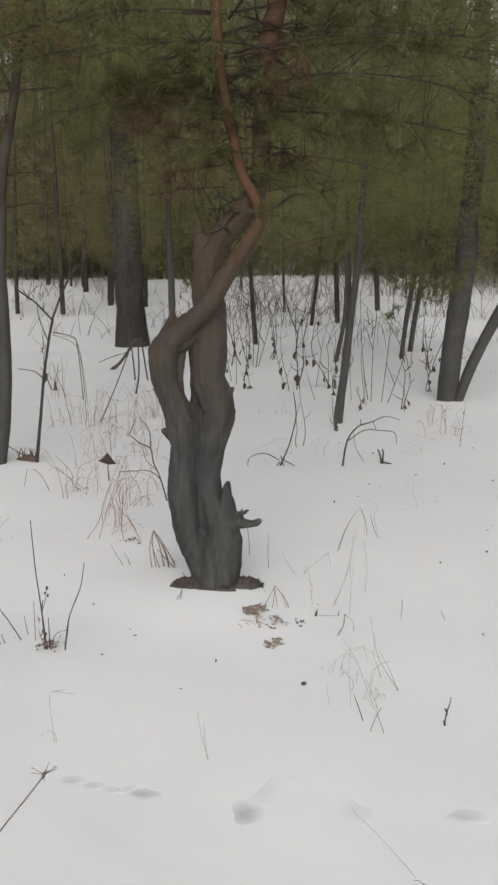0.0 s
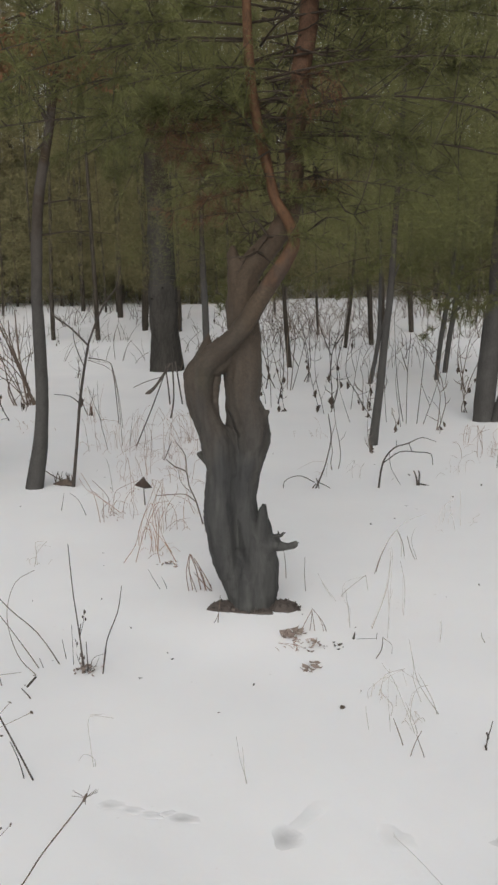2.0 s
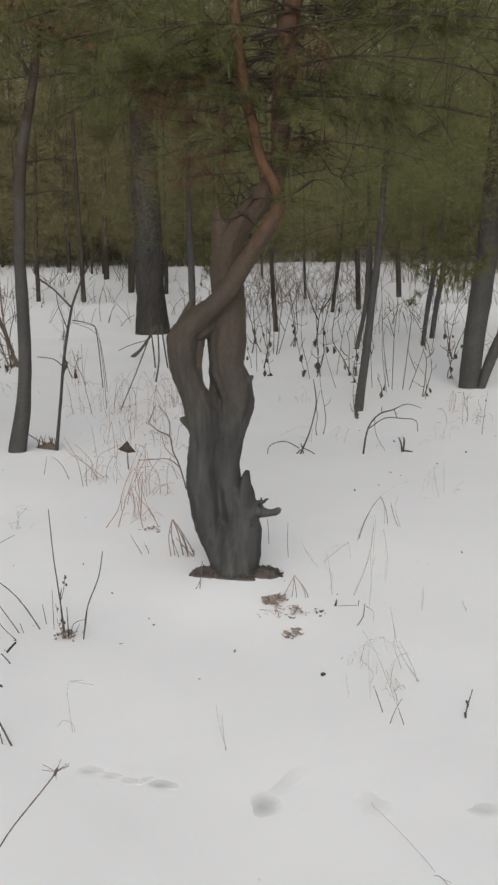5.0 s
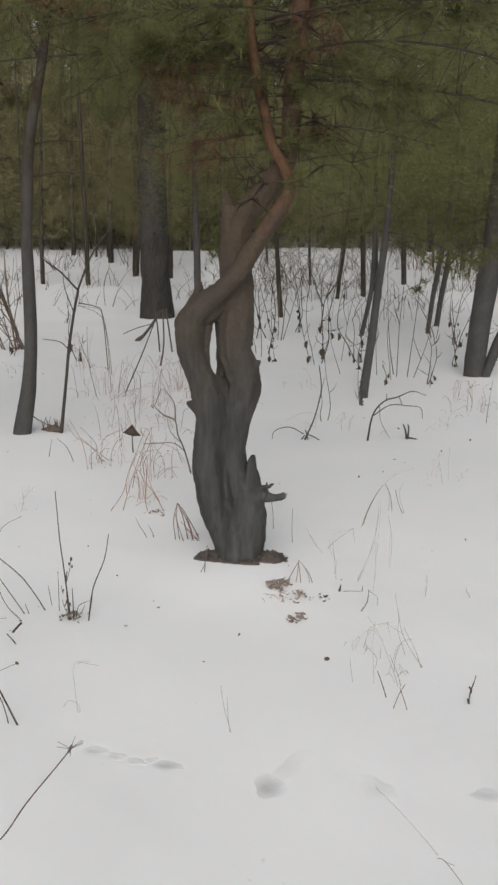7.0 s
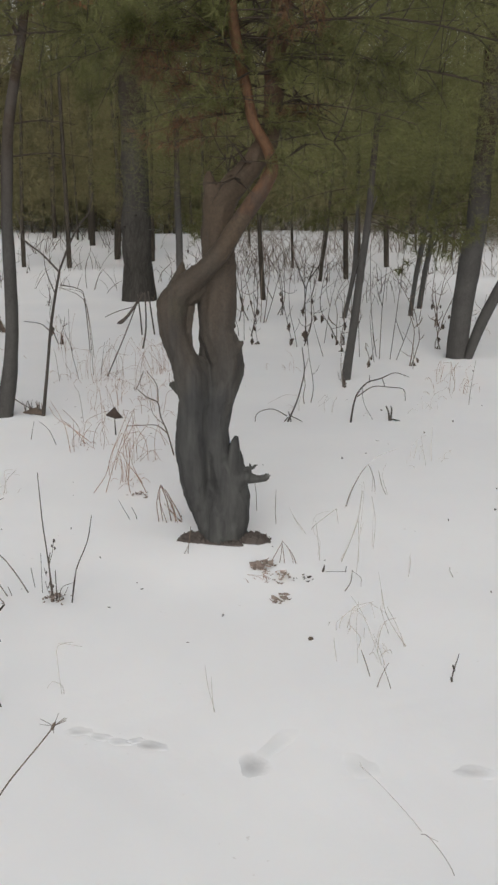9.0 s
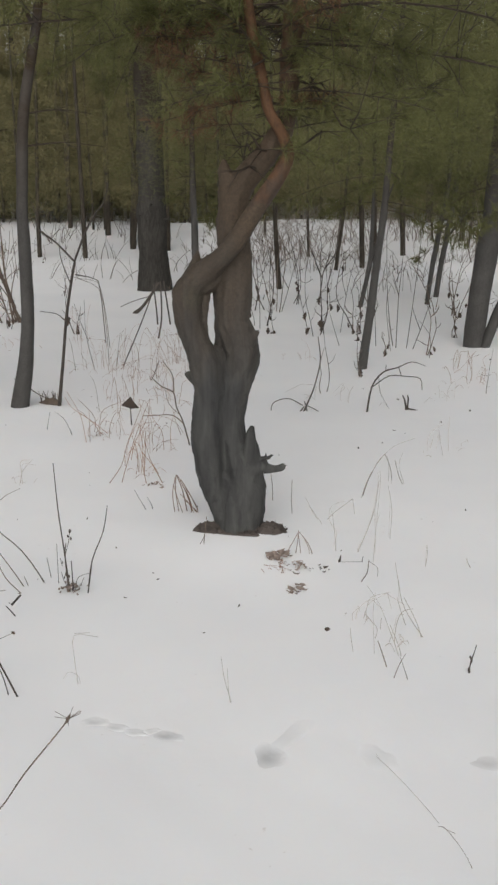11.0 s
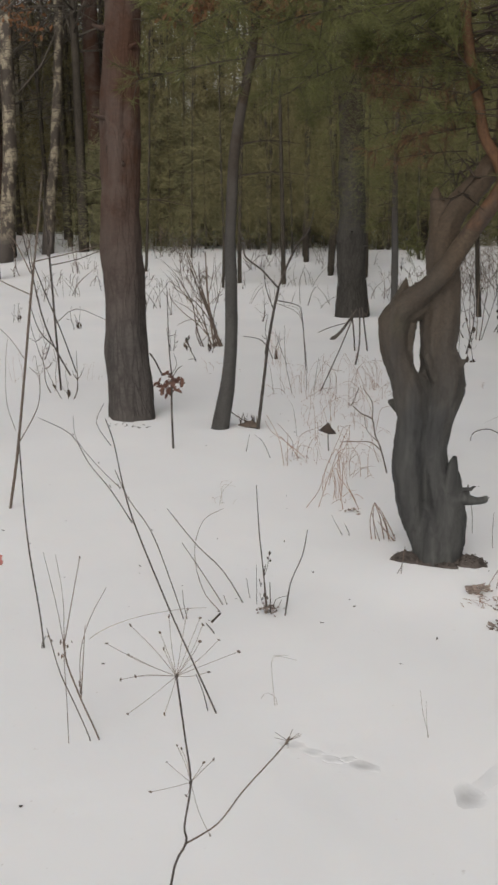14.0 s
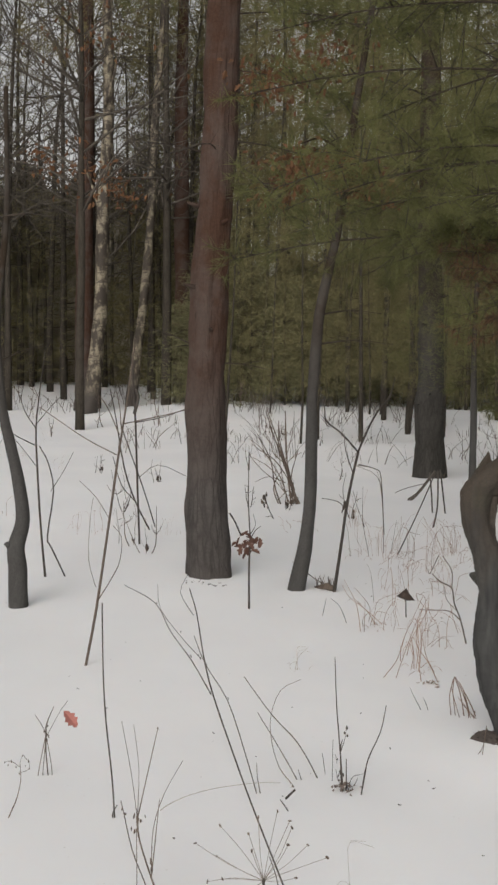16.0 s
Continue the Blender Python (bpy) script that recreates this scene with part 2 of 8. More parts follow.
M_DEADTWIG = speckled("dead_pine_twig", (0.024, 0.018, 0.013), (0.054, 0.039, 0.028), 60)
M_CONE = speckled("pine_cone", (0.035, 0.026, 0.02), (0.10, 0.075, 0.055), 120)
# far wood, lightened to grey-brown: the haze of distance is in this colour
M_HAZEWOOD = speckled("hazed_far_wood", (0.19, 0.165, 0.135), (0.27, 0.24, 0.20), 0.35)
M_DEADNEEDLE = leafy("dead_brown_needles", (0.060, 0.030, 0.016), (0.135, 0.066, 0.034))


# ---- building helpers ----
def part(name, bm, mat, parent, label=""):
    me = bpy.data.meshes.new(name)
    bm.to_mesh(me)
    bm.free()
    me.materials.append(mat)
    ob = new(name, me)
    if parent:
        ob.parent = parent
    if label:
        ob["label"] = label
    return ob


def mesh_part(name, verts, faces, mat, parent, label="", smooth=False):
    me = bpy.data.meshes.new(name)
    me.from_pydata(verts, [], faces)
    me.materials.append(mat)
    if smooth:
        me.shade_smooth()
    ob = new(name, me)
    if parent:
        ob.parent = parent
    if label:
        ob["label"] = label
    return ob


def smooth_line(pts, per=4):
    """A smooth line through (x, y, z, r) points."""
    p = [np.array(q, float) for q in pts]
    if len(p) < 3:
        return [p[0] + (p[1] - p[0]) * k / per for k in range(per + 1)]
    p = [2 * p[0] - p[1]] + p + [2 * p[-1] - p[-2]]
    line = []
    for a, b, c, d in zip(p, p[1:], p[2:], p[3:]):
        for k in range(per):
            s = k / per
            line.append(0.5 * (2 * b + (c - a) * s + (2 * a - 5 * b + 4 * c - d) * s * s + (3 * b - a - 3 * c + d) * s ** 3))
    line.append(p[-2])
    return line


def tube(verts, faces, pts, sides=6, per=4, rough=0.0, rng=None, flat=1.0, close=True, ridge=0.0):
    """A tapering limb along (x, y, z, r) points, with an uneven girth, added to verts and faces."""
    line = smooth_line(pts, per)
    start = len(verts)
    n = len(line)
    seed = rng.uniform(0, 50) if rng else 0.0
    ref = Vector((0.31, -0.95, 0.05)).normalized()
    for i, q in enumerate(line):
        a, b = line[max(0, i - 1)], line[min(n - 1, i + 1)]
        d = Vector((b - a)[:3])
        d = d.normalized() if d.length > 1e-9 else Vector((0, 0, 1))
        u = (ref - d * ref.dot(d)).normalized()
        w = d.cross(u)
        r = max(q[3], 0.0004)
        for k in range(sides):
            ang = 2 * math.pi * k / sides
            g = r
            if rough:
                c, s = math.cos(ang), math.sin(ang)
                g *= 1 + rough * (noise.noise((c * 1.6 + seed, s * 1.6, q[2] * 2.5 + seed)) + 0.6 * noise.noise((c * 4 + seed, s * 4, q[2] * 5)))
            if ridge:
                g *= 1 + ridge * (noise.noise((c * 4.5 + seed, s * 4.5, q[2] * 1.3)) + 0.7 * noise.noise((c * 9 + seed, s * 9, q[2] * 3.5 + seed)))
            o = u * (math.cos(ang) * g * flat) + w * (math.sin(ang) * g)
            verts.append((q[0] + o.x, q[1] + o.y, q[2] + o.z))
    for i in range(n - 1):
        for k in range(sides):
            a = start + i * sides + k
            b = start + i * sides + (k + 1) % sides
            faces.append((a, b, b + sides, a + sides))
    if close:
        faces.append(tuple(start + k for k in range(sides))[::-1])
        faces.append(tuple(start + (n - 1) * sides + k for k in range(sides)))


# hollows pressed into the snow: x, y, length, width, depth, turn
DENTS = [(0.203, 2.58, 0.034, 0.044, 0.004, 0.2), (0.250, 2.69, 0.020, 0.080, 0.002, -0.45), (-0.318, 2.69, 0.030, 0.018, 0.003, 0.1), (-0.253, 2.668, 0.026, 0.014, 0.002, -0.2),
         (-0.19, 2.647, 0.024, 0.014, 0.002, -0.1), (-0.145, 2.660, 0.018, 0.011, 0.002, 0.3), (-0.094, 2.637, 0.036, 0.018, 0.003, -0.2), (0.80, 2.62, 0.045, 0.022, 0.002, 0), (0.49, 2.61, 0.030, 0.045, 0.001, 0.6)]
# how dark the painted shade of each print is
PRINT_SHADE = [0.52, 0.75, 0.64, 0.66, 0.68, 0.70, 0.55, 0.62, 0.74]
# low mounds and wells round the trunks: x, y, radius, height
MOUNDS = [(-2.84, 6.91, 0.42, 0.012), (-2.05, 6.70, 0.25, 0.010), (-2.95, 14.5, 0.7, 0.02), (1.24, 9.9, 0.4, 0.012), (-0.17, 4.30, 0.36, 0.026), (-0.6, 16.9, 1.0, 0.12), (1.6, 19.0, 1.3, 0.14), (-6.5, 27.0, 3.0, 0.35),
          (-12, 29, 4.0, 0.3), (3.5, 24, 2.6, 0.30), (-1.5, 30, 3.5, 0.4), (-3.6, 24.5, 1.3, 0.28)]


def ground_height(x, y):
    x, y = np.asarray(x, float), np.asarray(y, float)
    d = np.hypot(x - 0.45, y - 0.1)
    far = np.clip((d - 9) / 18, 0, 1)
    z = 0.006 * np.sin(1.7 * x + 0.6 * y + 1) * np.sin(1.1 * y - 0.5 * x) + 0.0035 * np.sin(5.1 * x + 2.2 * y) * np.sin(4.3 * y - 1.9 * x + 2)
    z = z + 0.0012 * np.sin(17 * x + 5 * y + 2 * np.sin(3 * y)) * np.sin(13 * y - 6 * x + 2 * np.sin(4.1 * x)) + 0.0006 * np.sin(43 * x - 11 * y + 3 * np.sin(5 * y)) * np.sin(37 * y + 13 * x)
    z = z + far * (0.07 * np.sin(0.55 * x + 0.2 * y) * np.sin(0.43 * y) + 0.03 * np.sin(1.3 * x + 2) * np.sin(1.6 * y))
    z = z + 0.72 * np.clip((d - 24) / 18, 0, 1) ** 1.6
    for mx, my, r, h in MOUNDS:
        z = z + h * np.exp(-((x - mx) ** 2 + (y - my) ** 2) / (r * r))
    for dx, dy, a, b, h, turn in DENTS:
        c, s = math.cos(turn), math.sin(turn)
        p, q = (x - dx) * c + (y - dy) * s, -(x - dx) * s + (y - dy) * c
        e = (p / a) ** 2 + (q / b) ** 2
        z = z - h * np.exp(-e)
    return z


def gz(x, y):
    return float(ground_height(x, y))


def thing(name, x, y, label, category, group="", z=None):
    ob = new(name)
    ob.empty_display_size = 0.1
    ob.location = (x, y, gz(x, y) if z is None else z)
    return tagged(ob, label, category, group)


# ---- ground ----
def build_ground():
    fine = np.radians(np.arange(-46, 30.01, 0.36))
    coarse = np.radians(np.arange(33, 313, 4.0))
    ang = np.concatenate([fine, coarse])
    rad = [0.05]
    while rad[-1] < 900:
        step = 0.012 if 1.8 < rad[-1] < 5 else 0.02
        rad.append(rad[-1] + 0.012 if 2.35 < rad[-1] < 2.95 else rad[-1] * (1 + step) + 0.01)
    rad = np.array(rad)
    A, R = np.meshgrid(ang, rad)
    X, Y = 0.45 + R * np.sin(A), 0.1 + R * np.cos(A)
    Z = ground_height(X, Y)
    na, nr = len(ang), len(rad)
    verts = np.stack([X.ravel(), Y.ravel(), Z.ravel()], 1)
    i, k = np.meshgrid(np.arange(nr - 1), np.arange(na), indexing="ij")
    k2 = (k + 1) % na
    faces = np.stack([i * na + k, (i + 1) * na + k, (i + 1) * na + k2, i * na + k2], -1).reshape(-1, 4)
    faces = faces[:, ::-1].tolist()
    hub = len(verts)
    verts = np.vstack([verts, [[0.45, 0.1, gz(0.45, 0.1)]]])
    faces += [(k, hub, (k + 1) % na) for k in range(na)]
    me = bpy.data.meshes.new("ground")
    me.from_pydata(verts.tolist(), [], faces)
    me.shade_smooth()
    me.materials.append(M_SNOW)
    tagged(new("ground", me), "fresh white snow with a few hollows and crumbs of litter", "snow", kind="structure")


build_ground()


# ---- far wood that closes the view ----
def build_backdrop():
    rng = random.Random(4)
    verts, faces = [], []
    n, rows = 720, 12
    for i in range(n + 1):
        a = math.radians(-180 + 360 * i / n)
        deg = math.degrees(a)
        tall = 7.5 + 1.8 * noise.noise((deg * 0.11, 2, 0)) + 2.2 * noise.noise((deg * 0.6, 9, 0)) + 1.6 * noise.noise((deg * 2.3, 4, 0)) + (3.0 if deg < -27 else 0.0)
        for k in range(rows + 1):
            s = k / rows
            r = 50 + 1.8 * noise.noise((deg * 0.5, s * 6, 1)) + 1.0 * noise.noise((deg * 2.0, s * 14, 5))
            verts.append((0.45 + r * math.sin(a), 0.1 + r * math.cos(a), -0.3 + s * tall))
    for i in range(n):
        for k in range(rows):
            a = i * (rows + 1) + k
            faces.append((a, a + rows + 1, a + rows + 2, a + 1))
    ob = mesh_part("backdrop", verts, faces, M_HAZEWOOD, None)
    tagged(ob, "dense pine wood closing the far side, haze painted into its colour", "woods", kind="structure")


build_backdrop()


# ---- trees, shrubs and stems ----
def woody(name, base, trunk, mat, label, category, group="", branches=(), buds=(), sides=6):
    """A trunk or stem standing in the snow at base, with side branches; points are metres from the base, with the radius."""
    rng = random.Random(int(abs(base[0]) * 977 + base[1] * 3571))
    top = thing(name, base[0], base[1], label, category, group)
    thick = trunk[0][3] > 0.02
    if not thick:
        trunk = [(x, y, z, r * 0.75) for x, y, z, r in trunk]
        branches = [[(x, y, z, r * 0.75) for x, y, z, r in b] for b in branches]

    def bent(points, first):
        # a little sway towards and away, growing with height
        sway = rng.uniform(-0.06, 0.06)
        res = [(x, y + sway * z * (0.5 + 0.5 * math.sin(z * 3)), z, r) for x, y, z, r in points]
        if first:
            x, y, z, r = res[0]
            res.insert(0, (x, y, -0.06 if thick else -0.03, r * (1.12 if thick else 1.0)))
        return res

    v, f = [], []
    tube(v, f, bent(trunk, True), sides, 10 if sides > 20 else 5 if thick else 3, 0.16 if thick else 0.0, rng, ridge=0.05 if sides > 20 else 0.0)
    mesh_part("trunk" if thick else "stem", v, f, mat, top, smooth=True)
    if thick and name in ("young_tree", "crooked_sapling", "scots_pine", "oak_sapling"):
        # dead twigs on the bare trunk, above head height
        for _ in range(7):
            k = rng.uniform(0.35, 0.95) * (len(trunk) - 1)
            i = min(int(k), len(trunk) - 2)
            q = [trunk[i][j] + (trunk[i + 1][j] - trunk[i][j]) * (k - i) for j in range(4)]
            if q[2] < 1.5:
                continue
            a, ln = rng.uniform(0, 6.28), rng.uniform(0.25, 0.8)
            e = (q[0] + ln * math.cos(a), q[1] + ln * math.sin(a), q[2] + ln * rng.uniform(-0.3, 0.4), 0.0015)
            m = ((q[0] + e[0]) / 2, (q[1] + e[1]) / 2, (q[2] + e[2]) / 2 + 0.05 * ln, 0.004)
            v, f = [], []
            tube(v, f, [(q[0], q[1], q[2], 0.007), m, e], 4, 3)
            for _k in range(3):
                b = a + rng.uniform(-1.1, 1.1)
                tube(v, f, [m[:3] + (0.003,), (m[0] + 0.3 * ln * math.cos(b), m[1] + 0.3 * ln * math.sin(b), m[2] + rng.uniform(-0.1, 0.1), 0.001)], 3, 2)
            mesh_part("dead_twig", v, f, M_DEADTWIG, top, smooth=True)
    for b in branches:
        v, f = [], []
        grounded = abs(b[0][2]) < 0.03
        tube(v, f, bent(b, grounded) if grounded else b, 5, 3, 0.0, rng)
        mesh_part("branch" if thick else "side_stem", v, f, mat, top, smooth=True)
    for x, y, z, r in buds:
        # withered buds and seed heads
        v, f = [], []
        a, q = rng.uniform(-0.6, 0.6), rng.uniform(0.7, 1.3)
        r *= 0.8
        tube(v, f, [(x - a * r, y, z - 1.3 * r * q, r * 0.2), (x, y + 0.2 * r, z - 0.3 * r, r * 0.6), (x + 0.3 * a * r, y, z + 0.5 * r, r * 0.5), (x + a * r, y, z + 1.4 * r * q, r * 0.1)], 6, 2, 0.5, rng)
        mesh_part("bud", v, f, mat, top, smooth=True)
    return top


woody('oak_sapling', (-2.049, 6.701), [(0, 0, 0, 0.0618), (0.051, 0.019, 0.355, 0.0496), (0.075, 0.028, 0.675, 0.0435), (0.079, 0.03, 1.151, 0.0413), (0.083, 0.031, 1.387, 0.0393), (0.118, 0.044, 1.934, 0.0351), (0.2, 0.075, 2.474, 0.031), (0.27, 0.101, 3.007, 0.027), (0.36, 0.135, 3.572, 0.023), (0.435, 0.163, 4.276, 0.019)],
      M_GREY, 'slender grey leaning oak sapling keeping rusty dead leaves', 'tree', group='young trees among the snow',
      branches=[[(0.2, 0.075, 2.474, 0.0155), (0.087, 0.033, 2.703, 0.0097), (-0.059, -0.022, 2.816, 0.0058)],
                [(0.232, 0.087, 2.703, 0.0135), (0.375, 0.14, 2.78, 0.0097), (0.431, 0.161, 2.666, 0.0058)],
                [(0.27, 0.101, 3.007, 0.0135), (0.117, 0.044, 3.121, 0.0077), (-0.027, -0.01, 3.083, 0.0039)],
                [(0.074, 0.028, 0.755, 0.0099), (0.117, 0.044, 0.835, 0.0059)]], sides=14)
woody('forked_sapling', (-1.797, 6.787), [(0, 0, 0, 0.0199), (0.042, 0.014, 0.362, 0.0158), (0.068, 0.023, 0.602, 0.0158), (0.108, 0.036, 0.841, 0.0138), (0.139, 0.046, 0.988, 0.0137)],
      M_DARKTWIG, 'thin dark forked sapling standing in snow', 'sapling',
      branches=[[(0.139, 0.046, 0.988, 0.0098), (0.029, 0.01, 1.115, 0.0079), (-0.073, -0.024, 1.2, 0.0079), (-0.086, -0.028, 1.29, 0.0059), (-0.113, -0.038, 1.388, 0.0039)],
                [(0.139, 0.046, 0.988, 0.0098), (0.213, 0.071, 1.178, 0.0098), (0.284, 0.094, 1.308, 0.0078), (0.338, 0.112, 1.375, 0.0058), (0.371, 0.123, 1.512, 0.0039)],
                [(0.14, 0.047, 0.901, 0.0059), (0.256, 0.085, 0.872, 0.0039), (0.294, 0.098, 0.806, 0.0049), (0.32, 0.106, 0.43, 0.0039)],
                [(0.064, 0.021, 0.59, 0.0059), (0.008, 0.003, 0.64, 0.0039), (-0.094, -0.031, 0.658, 0.003)],
                [(0.108, 0.036, 0.841, 0.0059), (0.057, 0.019, 0.998, 0.0039), (0.047, 0.016, 1.116, 0.0029)]], sides=6)
woody('crooked_sapling', (-3.537, 5.491), [(0, 0, 0, 0.0665), (-0.005, -0.004, 0.236, 0.059), (-0.016, -0.012, 0.385, 0.0552), (0.016, 0.012, 0.57, 0.0441), (-0.009, -0.006, 0.829, 0.0403), (-0.045, -0.033, 1.049, 0.0365), (-0.073, -0.053, 1.232, 0.0327), (-0.086, -0.063, 1.413, 0.029), (-0.107, -0.078, 1.88, 0.0252), (-0.095, -0.07, 2.521, 0.0197), (-0.063, -0.046, 3.327, 0.0142)],
      M_GREY, 'crooked grey young tree trunk rising from snow', 'tree', group='young trees among the snow',
      branches=[[(-0.022, -0.016, 0.367, 0.0221), (-0.062, -0.045, 0.424, 0.0165)],
                [(-0.031, -0.023, 0.976, 0.0128), (-0.016, -0.012, 1.012, 0.0091)]], sides=14)
woody('bare_sapling', (-3.918, 6.346), [(0, 0, -0, 0.0126), (-0.023, -0.016, 0.387, 0.0105), (-0.039, -0.027, 0.809, 0.0104), (-0.048, -0.033, 1.102, 0.0083), (-0.031, -0.021, 1.352, 0.0062), (0.004, 0.002, 1.684, 0.0041)],
      M_DARKTWIG, 'thin bare branching sapling in snow', 'sapling',
      branches=[[(0.119, 0.083, 0, 0.0085), (0.034, 0.024, 0.216, 0.0084), (0.007, 0.005, 0.302, 0.0084), (0.035, 0.024, 0.64, 0.0073), (0.002, 0.001, 0.851, 0.0063), (-0.048, -0.034, 0.977, 0.0063)],
                [(-0.048, -0.033, 1.102, 0.0062), (-0.114, -0.079, 1.227, 0.0052), (-0.147, -0.102, 1.351, 0.0041)],
                [(-0.045, -0.031, 0.977, 0.0063), (-0.148, -0.103, 1.04, 0.0052), (-0.231, -0.16, 1.102, 0.0041)],
                [(-0.048, -0.033, 1.144, 0.0052), (0.036, 0.025, 1.269, 0.0042), (0.104, 0.072, 1.353, 0.0031)],
                [(-0.039, -0.027, 0.809, 0.0042), (-0.115, -0.08, 0.935, 0.0031), (-0.198, -0.137, 1.061, 0.0031)],
                [(0.035, 0.024, 0.64, 0.0042), (0.12, 0.083, 0.808, 0.0031), (0.171, 0.119, 0.934, 0.0021)]], sides=6)
woody('bare_sapling', (-3.963, 7.845), [(0, 0, 0, 0.0125), (-0.019, -0.011, 0.577, 0.0124), (-0.034, -0.019, 1.074, 0.0124), (-0.061, -0.035, 1.616, 0.0098)],
      M_DARKTWIG, 'cluster of thin dark bare stems in snow', 'sapling',
      branches=[[(0.077, 0.044, 0.125, 0.01), (-0.032, -0.018, 0.377, 0.0099), (-0.118, -0.067, 0.677, 0.0099), (-0.183, -0.104, 1.122, 0.0074), (-0.226, -0.128, 1.368, 0.0049)],
                [(0.12, 0.068, 0.15, 0.0075), (0.033, 0.018, 0.477, 0.0075), (-0.076, -0.043, 0.826, 0.0074), (-0.149, -0.084, 1.073, 0.0062)],
                [(-0.019, -0.011, 0.577, 0.005), (0.139, 0.079, 0.702, 0.0037), (0.356, 0.201, 0.602, 0.0037)],
                [(-0.032, -0.018, 0.377, 0.0075), (-0.139, -0.079, 0.527, 0.0062), (-0.204, -0.115, 0.776, 0.0049)],
                [(-0.034, -0.019, 1.074, 0.0074), (0.18, 0.102, 1.125, 0.005), (0.352, 0.199, 1.201, 0.0037)],
                [(-0.043, -0.024, 1.148, 0.0222), (-0.013, -0.008, 1.297, 0.0197), (-0.035, -0.02, 1.37, 0.0148)]], sides=6)
woody('leaning_sapling', (-2.422, 4.556), [(0, -0, 0, 0.0104), (0.044, 0.028, 0.294, 0.0104), (0.093, 0.059, 0.713, 0.0089), (0.134, 0.086, 1.068, 0.0088), (0.161, 0.103, 1.275, 0.0073), (0.185, 0.118, 1.451, 0.0059), (0.214, 0.136, 1.714, 0.0044)],
      M_TWIG, 'slim leaning brown sapling with sparse side twigs', 'sapling',
      branches=[[(0.134, 0.086, 1.113, 0.0044), (-0.005, -0.003, 1.201, 0.0037), (-0.198, -0.126, 1.36, 0.0029)],
                [(0.161, 0.103, 1.275, 0.0044), (0.339, 0.216, 1.32, 0.0037), (0.439, 0.28, 1.35, 0.003)],
                [(0.049, 0.031, 0.339, 0.0037), (0.118, 0.075, 0.473, 0.0037), (0.15, 0.096, 0.562, 0.003), (0.155, 0.099, 0.682, 0.0022), (0.118, 0.075, 0.742, 0.0022)],
                [(0.105, 0.067, 0.772, 0.003), (0.044, 0.028, 0.892, 0.0022), (-0.03, -0.019, 0.981, 0.0015)],
                [(0.044, 0.028, 0.415, 0.0022), (0.012, 0.008, 0.565, 0.0022), (0.019, 0.012, 0.773, 0.0015), (0.032, 0.02, 0.892, 0.0015)],
                [(0.146, 0.093, 1.216, 0.0044), (0.092, 0.059, 1.363, 0.0037), (0.056, 0.035, 1.421, 0.0029)],
                [(0.154, 0.098, 1.245, 0.0044), (0.146, 0.093, 1.363, 0.0029), (0.129, 0.082, 1.451, 0.0029)]], sides=6)
woody('dry_weed', (-1.348, 3.055), [(0, 0, 0, 0.0039), (-0.009, -0.005, 0.138, 0.0039), (-0.031, -0.018, 0.34, 0.0039), (-0.042, -0.025, 0.5, 0.0034), (-0.048, -0.028, 0.698, 0.0034), (-0.048, -0.029, 0.757, 0.0029)],
      M_DARKTWIG, 'tall thin dry weed stem bending over snow', 'dry weed',
      branches=[[(-0.031, -0.018, 0.39, 0.0029), (-0.022, -0.013, 0.394, 0.002)],
                [(-0.005, -0.003, 0.017, 0.003), (0.008, 0.005, 0.046, 0.002)]], sides=6)
woody('scots_pine', (-2.840, 6.912), [(0, 0, 0, 0.1749), (-0.007, -0.003, 0.344, 0.1616), (-0.018, -0.008, 0.729, 0.1525), (-0.027, -0.013, 1.364, 0.141), (-0.007, -0.003, 2.199, 0.1357), (0.035, 0.017, 3.021, 0.1285), (0.057, 0.027, 3.83, 0.1233), (0.074, 0.035, 4.823, 0.114), (0.075, 0.036, 6.18, 0.0964)],
      M_PINE, 'straight Scots pine trunk with grey base and reddish upper bark', 'tree', sides=44)
woody('scots_pine', (-2.948, 14.518), [(0, 0, 0, 0.2453), (-0.007, -0.002, 0.39, 0.2155), (-0.019, -0.004, 1.031, 0.2014), (-0.041, -0.01, 2.277, 0.1741), (-0.076, -0.018, 3.407, 0.1635), (-0.124, -0.029, 4.857, 0.1524), (-0.189, -0.044, 6.92, 0.1255)],
      M_OLDPINE, 'old pine trunk with dark rough bark', 'tree', sides=24)
woody('young_tree', (1.233, 9.892), [(0, 0, 0, 0.1004), (0.042, -0.003, 0.49, 0.0993), (0.094, -0.007, 0.969, 0.0983), (0.136, -0.01, 1.387, 0.0947), (0.179, -0.013, 2.15, 0.088), (0.206, -0.015, 3.034, 0.0787), (0.204, -0.015, 4.071, 0.0695)],
      M_GREY, 'dark leaning young tree trunk in snow', 'tree', group='young trees among the snow', sides=16)
woody('young_tree', (1.340, 9.831), [(0, -0, 0, 0.0404), (0.123, -0.01, 0.365, 0.0507), (0.331, -0.028, 0.818, 0.0526), (0.576, -0.049, 1.335, 0.0466), (0.817, -0.069, 1.936, 0.0381)],
      M_GREY, 'steeply leaning dark tree trunk beside a thicker one', 'tree', group='young trees among the snow', sides=12)
